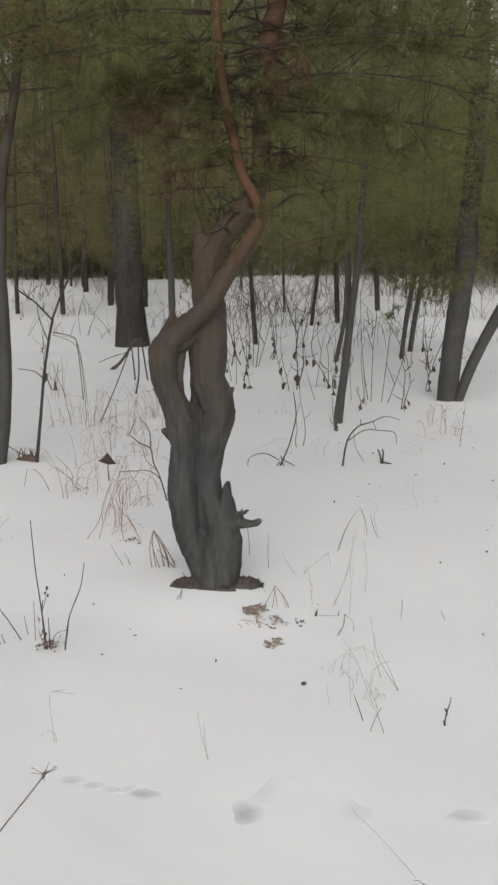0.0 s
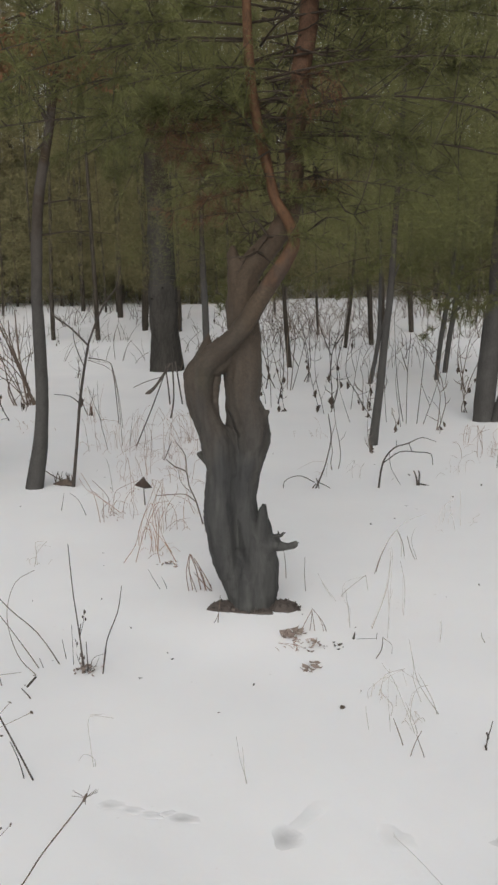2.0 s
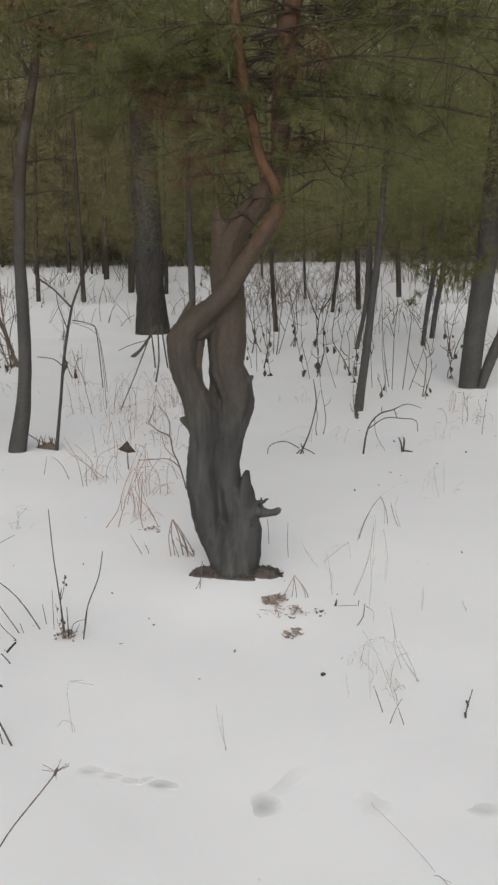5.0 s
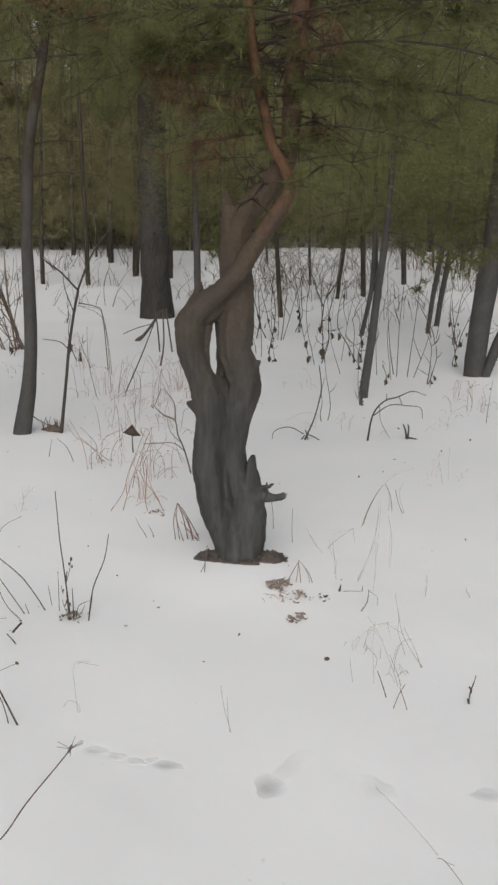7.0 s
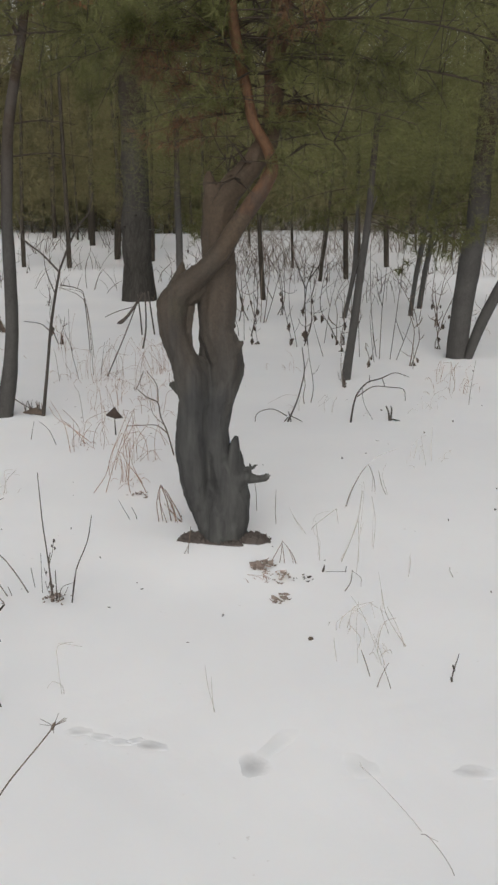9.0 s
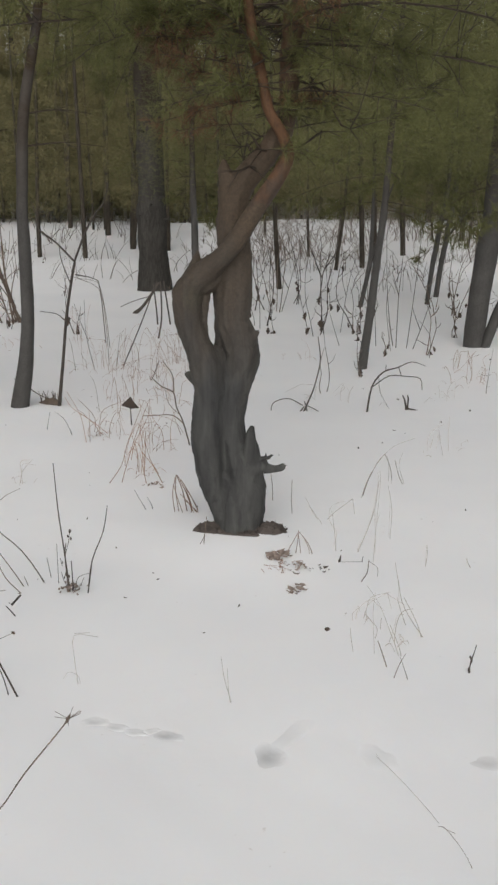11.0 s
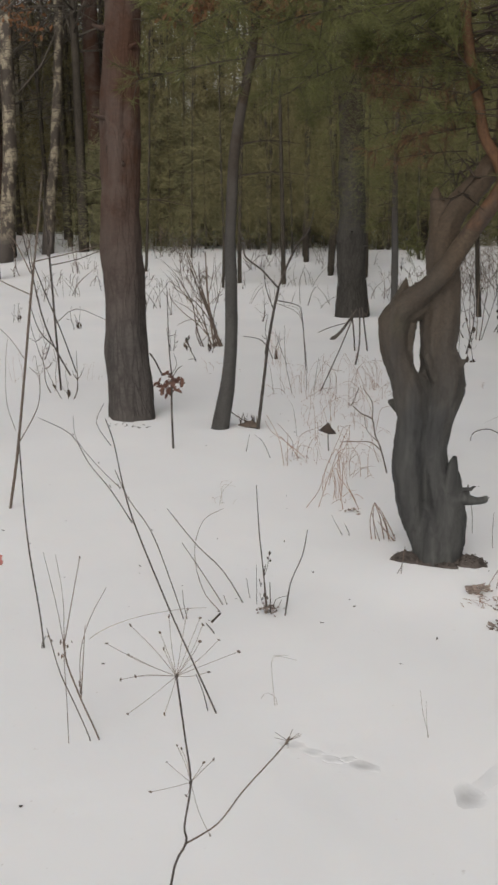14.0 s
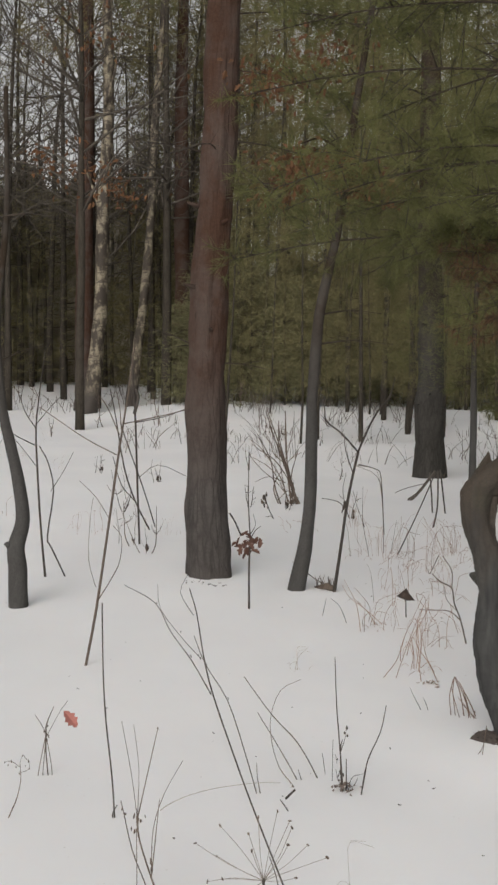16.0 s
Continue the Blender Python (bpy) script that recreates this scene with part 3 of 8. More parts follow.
woody('young_tree', (0.235, 8.564), [(0, 0, 0, 0.0382), (0.051, 0.002, 0.432, 0.0331), (0.101, 0.003, 0.902, 0.0304), (0.142, 0.005, 1.271, 0.0278), (0.171, 0.006, 1.722, 0.0252), (0.225, 0.007, 2.511, 0.0202), (0.275, 0.009, 3.352, 0.0154)],
      M_GREY, 'slim dark leaning young trunk in snow', 'tree', group='young trees among the snow',
      branches=[[(0.121, 0.004, 1.134, 0.0116), (0.054, 0.002, 0.902, 0.0093), (0.015, 0, 0.716, 0.007)],
                [(0.146, 0.005, 1.317, 0.0092), (0.211, 0.007, 1.498, 0.0069)]], sides=12)
woody('young_tree', (0.056, 13.000), [(0, -0, 0, 0.0321), (0.093, 0.003, 0.462, 0.0283), (0.119, 0.004, 0.743, 0.0282), (0.128, 0.004, 1.363, 0.0244), (0.125, 0.004, 2.367, 0.0205)],
      M_GREY, 'thin dark leaning trunk among bare shrubs', 'tree', group='young trees among the snow', sides=8)
woody('young_tree', (0.891, 13.461), [(0, 0, 0, 0.0293), (0.057, -0.002, 0.51, 0.0327), (0.124, -0.004, 0.939, 0.0324), (0.204, -0.006, 1.501, 0.0285), (0.266, -0.008, 2.39, 0.0245)],
      M_GREY, 'thin dark leaning trunk of a pair', 'tree', group='young trees among the snow',
      branches=[[(0.124, -0.004, 0.939, 0.0144), (0.259, -0.008, 1.082, 0.0108)]], sides=8)
woody('young_tree', (1.034, 14.304), [(0, 0, 0, 0.0388), (0.056, -0.002, 0.448, 0.0385), (0.126, -0.005, 0.904, 0.0382), (0.218, -0.008, 1.648, 0.0339), (0.293, -0.011, 2.8, 0.0259)],
      M_GREY, 'thin dark forked trunk of a pair', 'tree', group='young trees among the snow',
      branches=[[(0.095, -0.004, 0.768, 0.0192), (0.25, -0.009, 0.981, 0.0152), (0.41, -0.015, 1.206, 0.0114)]], sides=8)
woody('young_tree', (-1.925, 12.354), [(0, -0, 0, 0.0452), (-0.002, -0, 0.62, 0.0412), (-0.005, -0.001, 1.093, 0.0409), (-0.019, -0.004, 1.82, 0.0336), (-0.025, -0.005, 2.655, 0.0265)],
      M_GREY, 'thin upright trunk behind the twisted pine', 'tree', group='young trees among the snow', sides=10)
woody('far_pine', (-8.170, 26.816), [(0, 0, 0, 0.0609), (0.008, 0.003, 0.598, 0.0545), (0.015, 0.005, 1.337, 0.0482), (0.054, 0.018, 3.361, 0.0355), (0.125, 0.041, 6.006, 0.0232)],
      M_FARBARK, 'dark thin pine trunk in the distance', 'tree', group='distant pines', sides=7)
woody('far_pine', (-6.762, 25.506), [(0, 0, 0, 0.072), (0.009, 0.003, 0.566, 0.0645), (0.019, 0.005, 1.266, 0.057), (0.054, 0.015, 3.183, 0.042), (0.11, 0.032, 5.687, 0.0274)],
      M_FARBARK, 'dark thin pine trunk in the distance', 'tree', group='distant pines', sides=7)
woody('far_pine', (-5.588, 23.433), [(0, 0, 0, 0.0726), (0.041, 0.011, 0.519, 0.065), (0.099, 0.026, 1.162, 0.0574), (0.208, 0.054, 2.922, 0.0424), (0.296, 0.077, 5.22, 0.0277)],
      M_FARBARK, 'dark thin pine trunk in the distance', 'tree', group='distant pines', sides=7)
woody('far_pine', (-4.643, 23.004), [(-0, 0, -0, 0.0516), (-0.003, -0.001, 0.508, 0.0462), (-0.01, -0.002, 1.135, 0.0408), (-0.011, -0.002, 2.853, 0.0301), (0.005, 0.001, 5.096, 0.0196)],
      M_FARBARK, 'dark thin pine trunk in the distance', 'tree', group='distant pines', sides=7)
woody('far_pine', (-1.220, 15.152), [(-0, 0, 0, 0.042), (-0.02, -0.002, 0.333, 0.0376), (-0.049, -0.006, 0.746, 0.0332), (-0.1, -0.011, 1.874, 0.0245), (-0.137, -0.016, 3.346, 0.016)],
      M_FARBARK, 'dark thin pine trunk in the distance', 'tree', group='distant pines', sides=7)
woody('far_pine', (1.969, 24.961), [(0, 0, 0, 0.0604), (0.032, -0.002, 0.529, 0.0541), (0.085, -0.005, 1.182, 0.0478), (0.136, -0.008, 2.969, 0.0352), (0.099, -0.006, 5.302, 0.023)],
      M_FARBARK, 'dark thin pine trunk in the distance', 'tree', group='distant pines', sides=7)
woody('far_pine', (-10.305, 23.430), [(-0, 0, -0, 0.0423), (0.027, 0.013, 0.556, 0.0379), (0.065, 0.03, 1.243, 0.0335), (0.142, 0.065, 3.129, 0.0247), (0.215, 0.099, 5.597, 0.0162)],
      M_FARBARK, 'dark thin pine trunk in the distance', 'tree', group='distant pines', sides=7)
woody('far_pine', (-11.906, 31.671), [(0, -0, 0, 0.1583), (-0.006, -0.002, 0.732, 0.1418), (-0.017, -0.007, 1.638, 0.1253), (-0.024, -0.01, 4.12, 0.0925), (-0.009, -0.003, 7.366, 0.0604)],
      M_FARBARK, 'dark thin pine trunk in the distance', 'tree', group='distant pines', sides=7)
woody('far_pine', (-11.219, 31.010), [(0, 0, 0, 0.0817), (0.033, 0.012, 0.714, 0.0732), (0.08, 0.03, 1.597, 0.0647), (0.165, 0.062, 4.017, 0.0478), (0.227, 0.086, 7.183, 0.0312)],
      M_FARBARK, 'dark thin pine trunk in the distance', 'tree', group='distant pines', sides=7)
woody('far_pine', (-12.520, 29.914), [(0, 0, 0, 0.0535), (0.025, 0.011, 0.701, 0.0479), (0.06, 0.026, 1.569, 0.0424), (0.133, 0.058, 3.947, 0.0313), (0.205, 0.089, 7.059, 0.0204)],
      M_FARBARK, 'dark thin pine trunk in the distance', 'tree', group='distant pines', sides=7)
woody('far_pine', (-11.847, 29.322), [(0, 0, 0, 0.0696), (0.036, 0.015, 0.684, 0.0624), (0.087, 0.037, 1.531, 0.0551), (0.184, 0.077, 3.853, 0.0407), (0.264, 0.111, 6.891, 0.0266)],
      M_FARBARK, 'dark thin pine trunk in the distance', 'tree', group='distant pines', sides=7)
woody('far_pine', (-8.461, 27.772), [(-0, 0, -0, 0.0639), (-0.019, -0.006, 0.629, 0.0573), (-0.047, -0.015, 1.408, 0.0506), (-0.095, -0.03, 3.543, 0.0374), (-0.124, -0.04, 6.335, 0.0244)],
      M_FARBARK, 'dark thin pine trunk in the distance', 'tree', group='distant pines', sides=7)
woody('far_pine', (-7.044, 26.356), [(0, 0, 0, 0.0825), (0.012, 0.003, 0.591, 0.0739), (0.032, 0.009, 1.322, 0.0653), (0.056, 0.016, 3.325, 0.0482), (0.057, 0.016, 5.946, 0.0315)],
      M_FARBARK, 'dark thin pine trunk in the distance', 'tree', group='distant pines', sides=7)
woody('far_pine', (-5.709, 23.941), [(-0, 0, -0, 0.0879), (0.019, 0.005, 0.533, 0.0787), (0.048, 0.012, 1.193, 0.0695), (0.086, 0.022, 2.999, 0.0513), (0.088, 0.023, 5.363, 0.0335)],
      M_FARBARK, 'dark thin pine trunk in the distance', 'tree', group='distant pines', sides=7)
woody('far_pine', (-0.605, 18.812), [(0, 0, 0, 0.0361), (0.044, 0.003, 0.408, 0.0323), (0.111, 0.007, 0.913, 0.0286), (0.208, 0.012, 2.293, 0.0211), (0.238, 0.014, 4.092, 0.0137)],
      M_FARBARK, 'dark thin pine trunk in the distance', 'tree', group='distant pines', sides=7)
woody('far_pine', (-1.909, 33.611), [(0, 0, 0, 0.0643), (0.008, 0.001, 0.721, 0.0576), (0.022, 0.002, 1.612, 0.0509), (0.026, 0.002, 4.051, 0.0375), (-0.008, -0.001, 7.236, 0.0245)],
      M_FARBARK, 'dark thin pine trunk in the distance', 'tree', group='distant pines', sides=7)
woody('far_pine', (-0.928, 35.545), [(0, -0, 0, 0.1354), (-0.013, -0.001, 0.758, 0.1212), (-0.027, -0.001, 1.695, 0.1071), (-0.077, -0.003, 4.262, 0.079), (-0.157, -0.006, 7.614, 0.0515)],
      M_FARBARK, 'dark thin pine trunk in the distance', 'tree', group='distant pines', sides=7)
woody('far_pine', (-5.181, 30.616), [(0, 0, 0, 0.0511), (-0.003, -0.001, 0.668, 0.0457), (-0.009, -0.002, 1.494, 0.0404), (-0.013, -0.002, 3.755, 0.0298), (-0.006, -0.001, 6.707, 0.0194)],
      M_FARBARK, 'dark thin pine trunk in the distance', 'tree', group='distant pines', sides=7)
woody('birch', (-15.913, 25.818), [(0, 0, -0, 0.3021), (0.112, 0.071, 0.706, 0.2264), (0.236, 0.15, 2.21, 0.2006), (0.319, 0.202, 3.209, 0.1919), (0.371, 0.236, 5.682, 0.1825), (0.422, 0.268, 8.935, 0.1646), (0.472, 0.3, 12.137, 0.147), (0.52, 0.33, 16.071, 0.1133)],
      M_BIRCH, 'birch trunk with peeling pale bark and dark foot', 'tree', group='birches',
      branches=[[(0.371, 0.236, 5.682, 0.0498), (0.066, 0.042, 6.811, 0.033), (-0.209, -0.133, 7.446, 0.0165)],
                [(0.422, 0.268, 8.935, 0.0494), (0.681, 0.433, 10.077, 0.0329), (0.817, 0.519, 11.048, 0.0164)]], sides=14)
woody('birch', (-15.572, 27.794), [(0, 0, 0, 0.1949), (0.089, 0.051, 0.851, 0.1681), (0.206, 0.119, 2.086, 0.15), (0.338, 0.195, 3.316, 0.1409), (0.524, 0.302, 5.929, 0.1314), (0.663, 0.383, 8.513, 0.1219), (0.826, 0.477, 11.914, 0.1037), (0.922, 0.532, 16.087, 0.0771)],
      M_BIRCH, 'slender birch trunk with pale bark', 'tree', group='birches',
      branches=[[(0.524, 0.302, 5.929, 0.0438), (0.851, 0.491, 6.976, 0.0262), (1.074, 0.62, 7.673, 0.0175)]], sides=12)
woody('tall_pine', (-16.6, 26.7), [(0, 0, 0, 0.33), (0.02, 0, 1.2, 0.29), (0.05, 0, 5.0, 0.26), (0.10, 0, 10.0, 0.22), (0.12, 0, 16.0, 0.12)],
      M_PINE, 'tall brown pine trunk beside a birch', 'tree', group='tall pines at the wood edge', sides=16)
woody('tall_pine', (-14.6, 29.4), [(0, 0, 0, 0.30), (-0.03, 0, 1.2, 0.26), (-0.08, 0, 5.0, 0.24), (-0.10, 0, 10.0, 0.20), (-0.12, 0, 17.0, 0.10)],
      M_PINE, 'tall brown pine trunk at the wood edge', 'tree', group='tall pines at the wood edge', sides=14)
rt = random.Random(83)
for k in range(22):
    a, d = math.radians(-23 + 34 * (k + rt.uniform(0.1, 0.9)) / 22), rt.uniform(19, 30)
    lean, r = rt.gauss(0, 0.03), rt.uniform(0.025, 0.06)
    woody('far_pine', (round(0.45 + d * math.sin(a), 2), round(0.1 + d * math.cos(a), 2)),
          [(0, 0, 0, r), (lean * 1.0 + rt.gauss(0, 0.02), 0, 1.0, r * 0.9), (lean * 3.0, 0, 3.0, r * 0.7), (lean * 6.0, 0, 6.5, r * 0.35)],
          M_FARBARK, 'dark thin pine trunk in the distance', 'tree', group='distant pines', sides=7)
woody('oak_seedling', (-2.136, 6.059), [(-0, 0, -0, 0.0111), (-0.006, -0.003, 0.218, 0.0092), (-0.008, -0.003, 0.33, 0.0091), (-0.006, -0.003, 0.441, 0.0073), (-0.022, -0.01, 0.661, 0.0054), (-0.025, -0.011, 0.841, 0.0045), (-0.022, -0.01, 1.02, 0.0036)],
      M_DARKTWIG, 'small oak seedling holding a bunch of rusty dead leaves', 'sapling',
      branches=[[(-0.052, -0.023, 0.479, 0.0064), (-0.09, -0.039, 0.571, 0.0072), (-0.122, -0.053, 0.626, 0.0072)],
                [(-0.006, -0.003, 0.441, 0.0045), (0.032, 0.014, 0.514, 0.0036), (0.066, 0.028, 0.543, 0.0027)],
                [(-0.005, -0.002, 0.478, 0.0036), (0.032, 0.014, 0.55, 0.0027), (0.017, 0.007, 0.624, 0.0018)]], sides=6)
woody('dry_weed', (-0.696, 3.617), [(0, 0, 0, 0.0043), (-0.019, -0.006, 0.217, 0.0037), (-0.029, -0.01, 0.329, 0.0032), (-0.038, -0.013, 0.509, 0.0023)],
      M_DARKTWIG, 'cluster of thin dark dry weed stems in snow', 'dry weed',
      branches=[[(-0.006, -0.002, 0.012, 0.0032), (-0.011, -0.004, 0.149, 0.0032), (-0.005, -0.002, 0.198, 0.0021)],
                [(0.011, 0.004, 0.022, 0.0032), (0.01, 0.003, 0.125, 0.0021)],
                [(-0.039, -0.013, 0.037, 0.0017), (-0.039, -0.013, 0.196, 0.0013)],
                [(-0.064, -0.022, 0.062, 0.0019), (-0.075, -0.026, 0.142, 0.0015)],
                [(0.02, 0.007, 0.01, 0.0022), (0.032, 0.011, 0.055, 0.0016), (0.073, 0.025, 0.07, 0.0011)],
                [(-0.011, -0.004, 0.149, 0.0019), (0.003, 0.001, 0.202, 0.0016), (0.008, 0.003, 0.251, 0.0014)],
                [(-0.023, -0.008, 0.105, 0.0015), (-0.029, -0.01, 0.139, 0.0013)],
                [(0.01, 0.004, 0.011, 0.0017), (0.035, 0.012, 0.02, 0.0015), (0.052, 0.018, 0.054, 0.0011)],
                [(-0.009, -0.003, 0.017, 0.0015), (-0.022, -0.008, 0.054, 0.0013), (-0.027, -0.009, 0.082, 0.0011)]],
      buds=[(0.008, 0.003, 0.242, 0.0085), (0.001, 0, 0.223, 0.0064), (0.011, 0.004, 0.213, 0.0064), (-0.012, -0.004, 0.172, 0.0064), (-0.022, -0.008, 0.12, 0.0054), (-0.012, -0.004, 0.072, 0.0086), (-0.018, -0.006, 0.059, 0.0054), (0, 0, 0.062, 0.0065), (0.011, 0.004, 0.015, 0.0086)], sides=6)
woody('dry_weed', (-0.623, 3.611), [(0, 0, 0, 0.0038), (0.02, 0.006, 0.131, 0.0032), (0.063, 0.02, 0.241, 0.0028), (0.082, 0.026, 0.344, 0.0021)],
      M_DARKTWIG, 'single curved dry weed stem', 'dry weed',
      branches=[[(0, 0, 0, 0.0032), (0.013, 0.004, 0.086, 0.0021), (0.016, 0.005, 0.12, 0.0016)]], sides=6)
woody('dry_weed', (-0.596, 2.797), [(0, 0, 0, 0.0039), (-0.098, -0.038, 0.256, 0.0034), (-0.158, -0.061, 0.419, 0.0034), (-0.224, -0.087, 0.613, 0.0033), (-0.251, -0.097, 0.725, 0.0029), (-0.271, -0.105, 0.852, 0.0024), (-0.291, -0.113, 0.927, 0.002)],
      M_DARKTWIG, 'long thin dry stalk leaning over snow', 'dry weed',
      branches=[[(-0.223, -0.086, 0.621, 0.0025), (-0.275, -0.106, 0.717, 0.0021), (-0.333, -0.129, 0.802, 0.0018), (-0.376, -0.145, 0.886, 0.0016), (-0.461, -0.178, 0.937, 0.0012)],
                [(-0.251, -0.097, 0.725, 0.0016), (-0.303, -0.117, 0.785, 0.0013), (-0.361, -0.14, 0.869, 0.0011), (-0.369, -0.143, 0.941, 0.0008)],
                [(-0.271, -0.105, 0.852, 0.0016), (-0.307, -0.119, 0.919, 0.0012), (-0.285, -0.11, 0.976, 0.0008)]],
      buds=[(-0.223, -0.086, 0.621, 0.005), (-0.251, -0.097, 0.725, 0.0041), (-0.277, -0.107, 0.73, 0.0041), (-0.256, -0.099, 0.733, 0.0041), (-0.306, -0.118, 0.802, 0.0033), (-0.371, -0.144, 0.886, 0.0033)], sides=6)
woody('dry_weed', (-0.983, 3.464), [(0, 0, 0, 0.0032), (-0.046, -0.02, 0.176, 0.0028), (-0.101, -0.043, 0.355, 0.0027), (-0.175, -0.074, 0.487, 0.0023), (-0.214, -0.091, 0.595, 0.0021)],
      M_BRUSH, 'thin dry stalk leaning over snow', 'dry weed',
      branches=[[(0.012, 0.005, 0.004, 0.0027), (0.003, 0.001, 0.061, 0.0021), (-0, -0, 0.118, 0.0016)]],
      buds=[(-0.101, -0.043, 0.359, 0.0042), (-0.175, -0.074, 0.487, 0.0042)], sides=6)
woody('dry_weed', (-0.825, 3.694), [(0, 0, 0, 0.0034), (-0.073, -0.026, 0.137, 0.0029), (-0.166, -0.059, 0.242, 0.0027), (-0.271, -0.096, 0.392, 0.0022)],
      M_BRUSH, 'thin dry stalk leaning over snow', 'dry weed', sides=6)
woody('dry_weed', (-0.891, 3.646), [(0, 0, 0, 0.0029), (-0.081, -0.031, 0.146, 0.0024), (-0.148, -0.056, 0.256, 0.002)],
      M_BRUSH, 'thin dry stalk leaning over snow', 'dry weed',
      branches=[[(0.021, 0.008, -0.019, 0.0022), (0.004, 0.002, 0.04, 0.0016)]], sides=6)
woody('dry_weed', (-0.875, 3.572), [(0, 0, 0, 0.0026), (-0.05, -0.019, 0.07, 0.0022), (-0.079, -0.03, 0.173, 0.0019), (-0.082, -0.031, 0.275, 0.0017), (-0.047, -0.018, 0.376, 0.0016), (0.023, 0.009, 0.419, 0.0013)],
      M_TWIG, 'arched dry stalk bowed to the snow', 'dry weed',
      branches=[[(-0.021, -0.008, -0.035, 0.0066), (-0.012, -0.005, -0.007, 0.0066), (0, 0, 0.002, 0.0044)],
                [(-0.015, -0.006, -0.093, 0.0044), (-0.029, -0.011, -0.069, 0.0044), (-0.043, -0.017, -0.048, 0.0033)]], sides=6)
woody('dry_weed', (-1.236, 3.182), [(-0, 0, -0, 0.0023), (0.067, 0.037, 0.043, 0.0021), (0.167, 0.091, 0.074, 0.0019), (0.294, 0.161, 0.09, 0.0019), (0.376, 0.206, 0.088, 0.0017)],
      M_STRAW, 'pale dry stalk lying on snow', 'dry weed', sides=6)
woody('dry_weed', (-0.861, 2.532), [(-0, 0, -0, 0.0033), (-0.022, -0.012, 0.074, 0.0033), (-0.041, -0.022, 0.134, 0.0033), (-0.07, -0.038, 0.245, 0.0032), (-0.076, -0.041, 0.306, 0.004)],
      M_TWIG, 'broken cluster of dry weed stems with a knotted head', 'dry weed',
      branches=[[(-0.024, -0.013, 0.008, 0.0025), (-0.06, -0.033, 0.122, 0.0024), (-0.092, -0.05, 0.212, 0.0024), (-0.116, -0.063, 0.318, 0.002), (-0.125, -0.067, 0.353, 0.0016)],
                [(-0.077, -0.042, 0.008, 0.0016), (-0.075, -0.041, 0.141, 0.0016), (-0.075, -0.04, 0.28, 0.0016)],
                [(-0.076, -0.041, 0.306, 0.0024), (-0.049, -0.027, 0.449, 0.0019), (-0.027, -0.015, 0.564, 0.0016)],
                [(-0.076, -0.041, 0.306, 0.0016), (-0.091, -0.049, 0.435, 0.0013), (-0.115, -0.062, 0.586, 0.001)],
                [(-0.076, -0.041, 0.306, 0.0016), (-0.073, -0.039, 0.45, 0.0011), (-0.086, -0.046, 0.576, 0.0009)],
                [(-0.041, -0.022, 0.134, 0.0024), (-0.022, -0.012, 0.362, 0.0013), (-0.037, -0.02, 0.173, 0.0013)],
                [(-0.041, -0.022, 0.155, 0.002), (-0.037, -0.02, 0.277, 0.0015), (-0.01, -0.005, 0.378, 0.0014), (0.035, 0.019, 0.471, 0.0011)],
                [(-0.04, -0.022, 0.173, 0.0041), (-0.044, -0.024, 0.191, 0.0024)]],
      buds=[(-0.076, -0.041, 0.306, 0.0096), (-0.084, -0.046, 0.315, 0.0064), (-0.068, -0.037, 0.3, 0.0064), (-0.027, -0.015, 0.564, 0.0047), (-0.083, -0.045, 0.271, 0.0064), (-0.091, -0.049, 0.278, 0.0048), (-0.041, -0.022, 0.155, 0.0073), (-0.043, -0.023, 0.177, 0.0057), (-0.114, -0.062, 0.335, 0.004), (-0.106, -0.057, 0.321, 0.0048), (-0.057, -0.031, 0.313, 0.004)], sides=6)
woody('dry_weed', (-1.773, 3.270), [(0, 0, 0, 0.0033), (-0.005, -0.004, 0.094, 0.0033), (-0.005, -0.003, 0.161, 0.0043), (-0.001, -0.001, 0.205, 0.0032), (0.021, 0.015, 0.27, 0.0017)],
      M_TWIG, 'small bunch of dry stems holding one red oak leaf', 'dry weed',
      branches=[[(-0.03, -0.021, 0.007, 0.0022), (-0.012, -0.008, 0.139, 0.0022), (-0.005, -0.003, 0.161, 0.0022)],
                [(-0.016, -0.011, 0.006, 0.0022), (-0.009, -0.006, 0.117, 0.0022), (-0.005, -0.003, 0.161, 0.0022)],
                [(0.012, 0.009, 0.026, 0.0022), (0.002, 0.001, 0.116, 0.0022), (-0.005, -0.003, 0.161, 0.0022)],
                [(-0.005, -0.003, 0.161, 0.0022), (-0.022, -0.015, 0.206, 0.0016), (-0.04, -0.027, 0.241, 0.0011)],
                [(-0.001, -0.001, 0.16, 0.0016), (0.035, 0.024, 0.242, 0.0013), (0.062, 0.043, 0.289, 0.0011)]],
      buds=[(-0.005, -0.003, 0.161, 0.0097), (-0.012, -0.008, 0.172, 0.0065), (0.002, 0.001, 0.154, 0.0065), (-0.001, -0.001, 0.194, 0.0054), (-0.003, -0.002, 0.138, 0.0065)], sides=6)
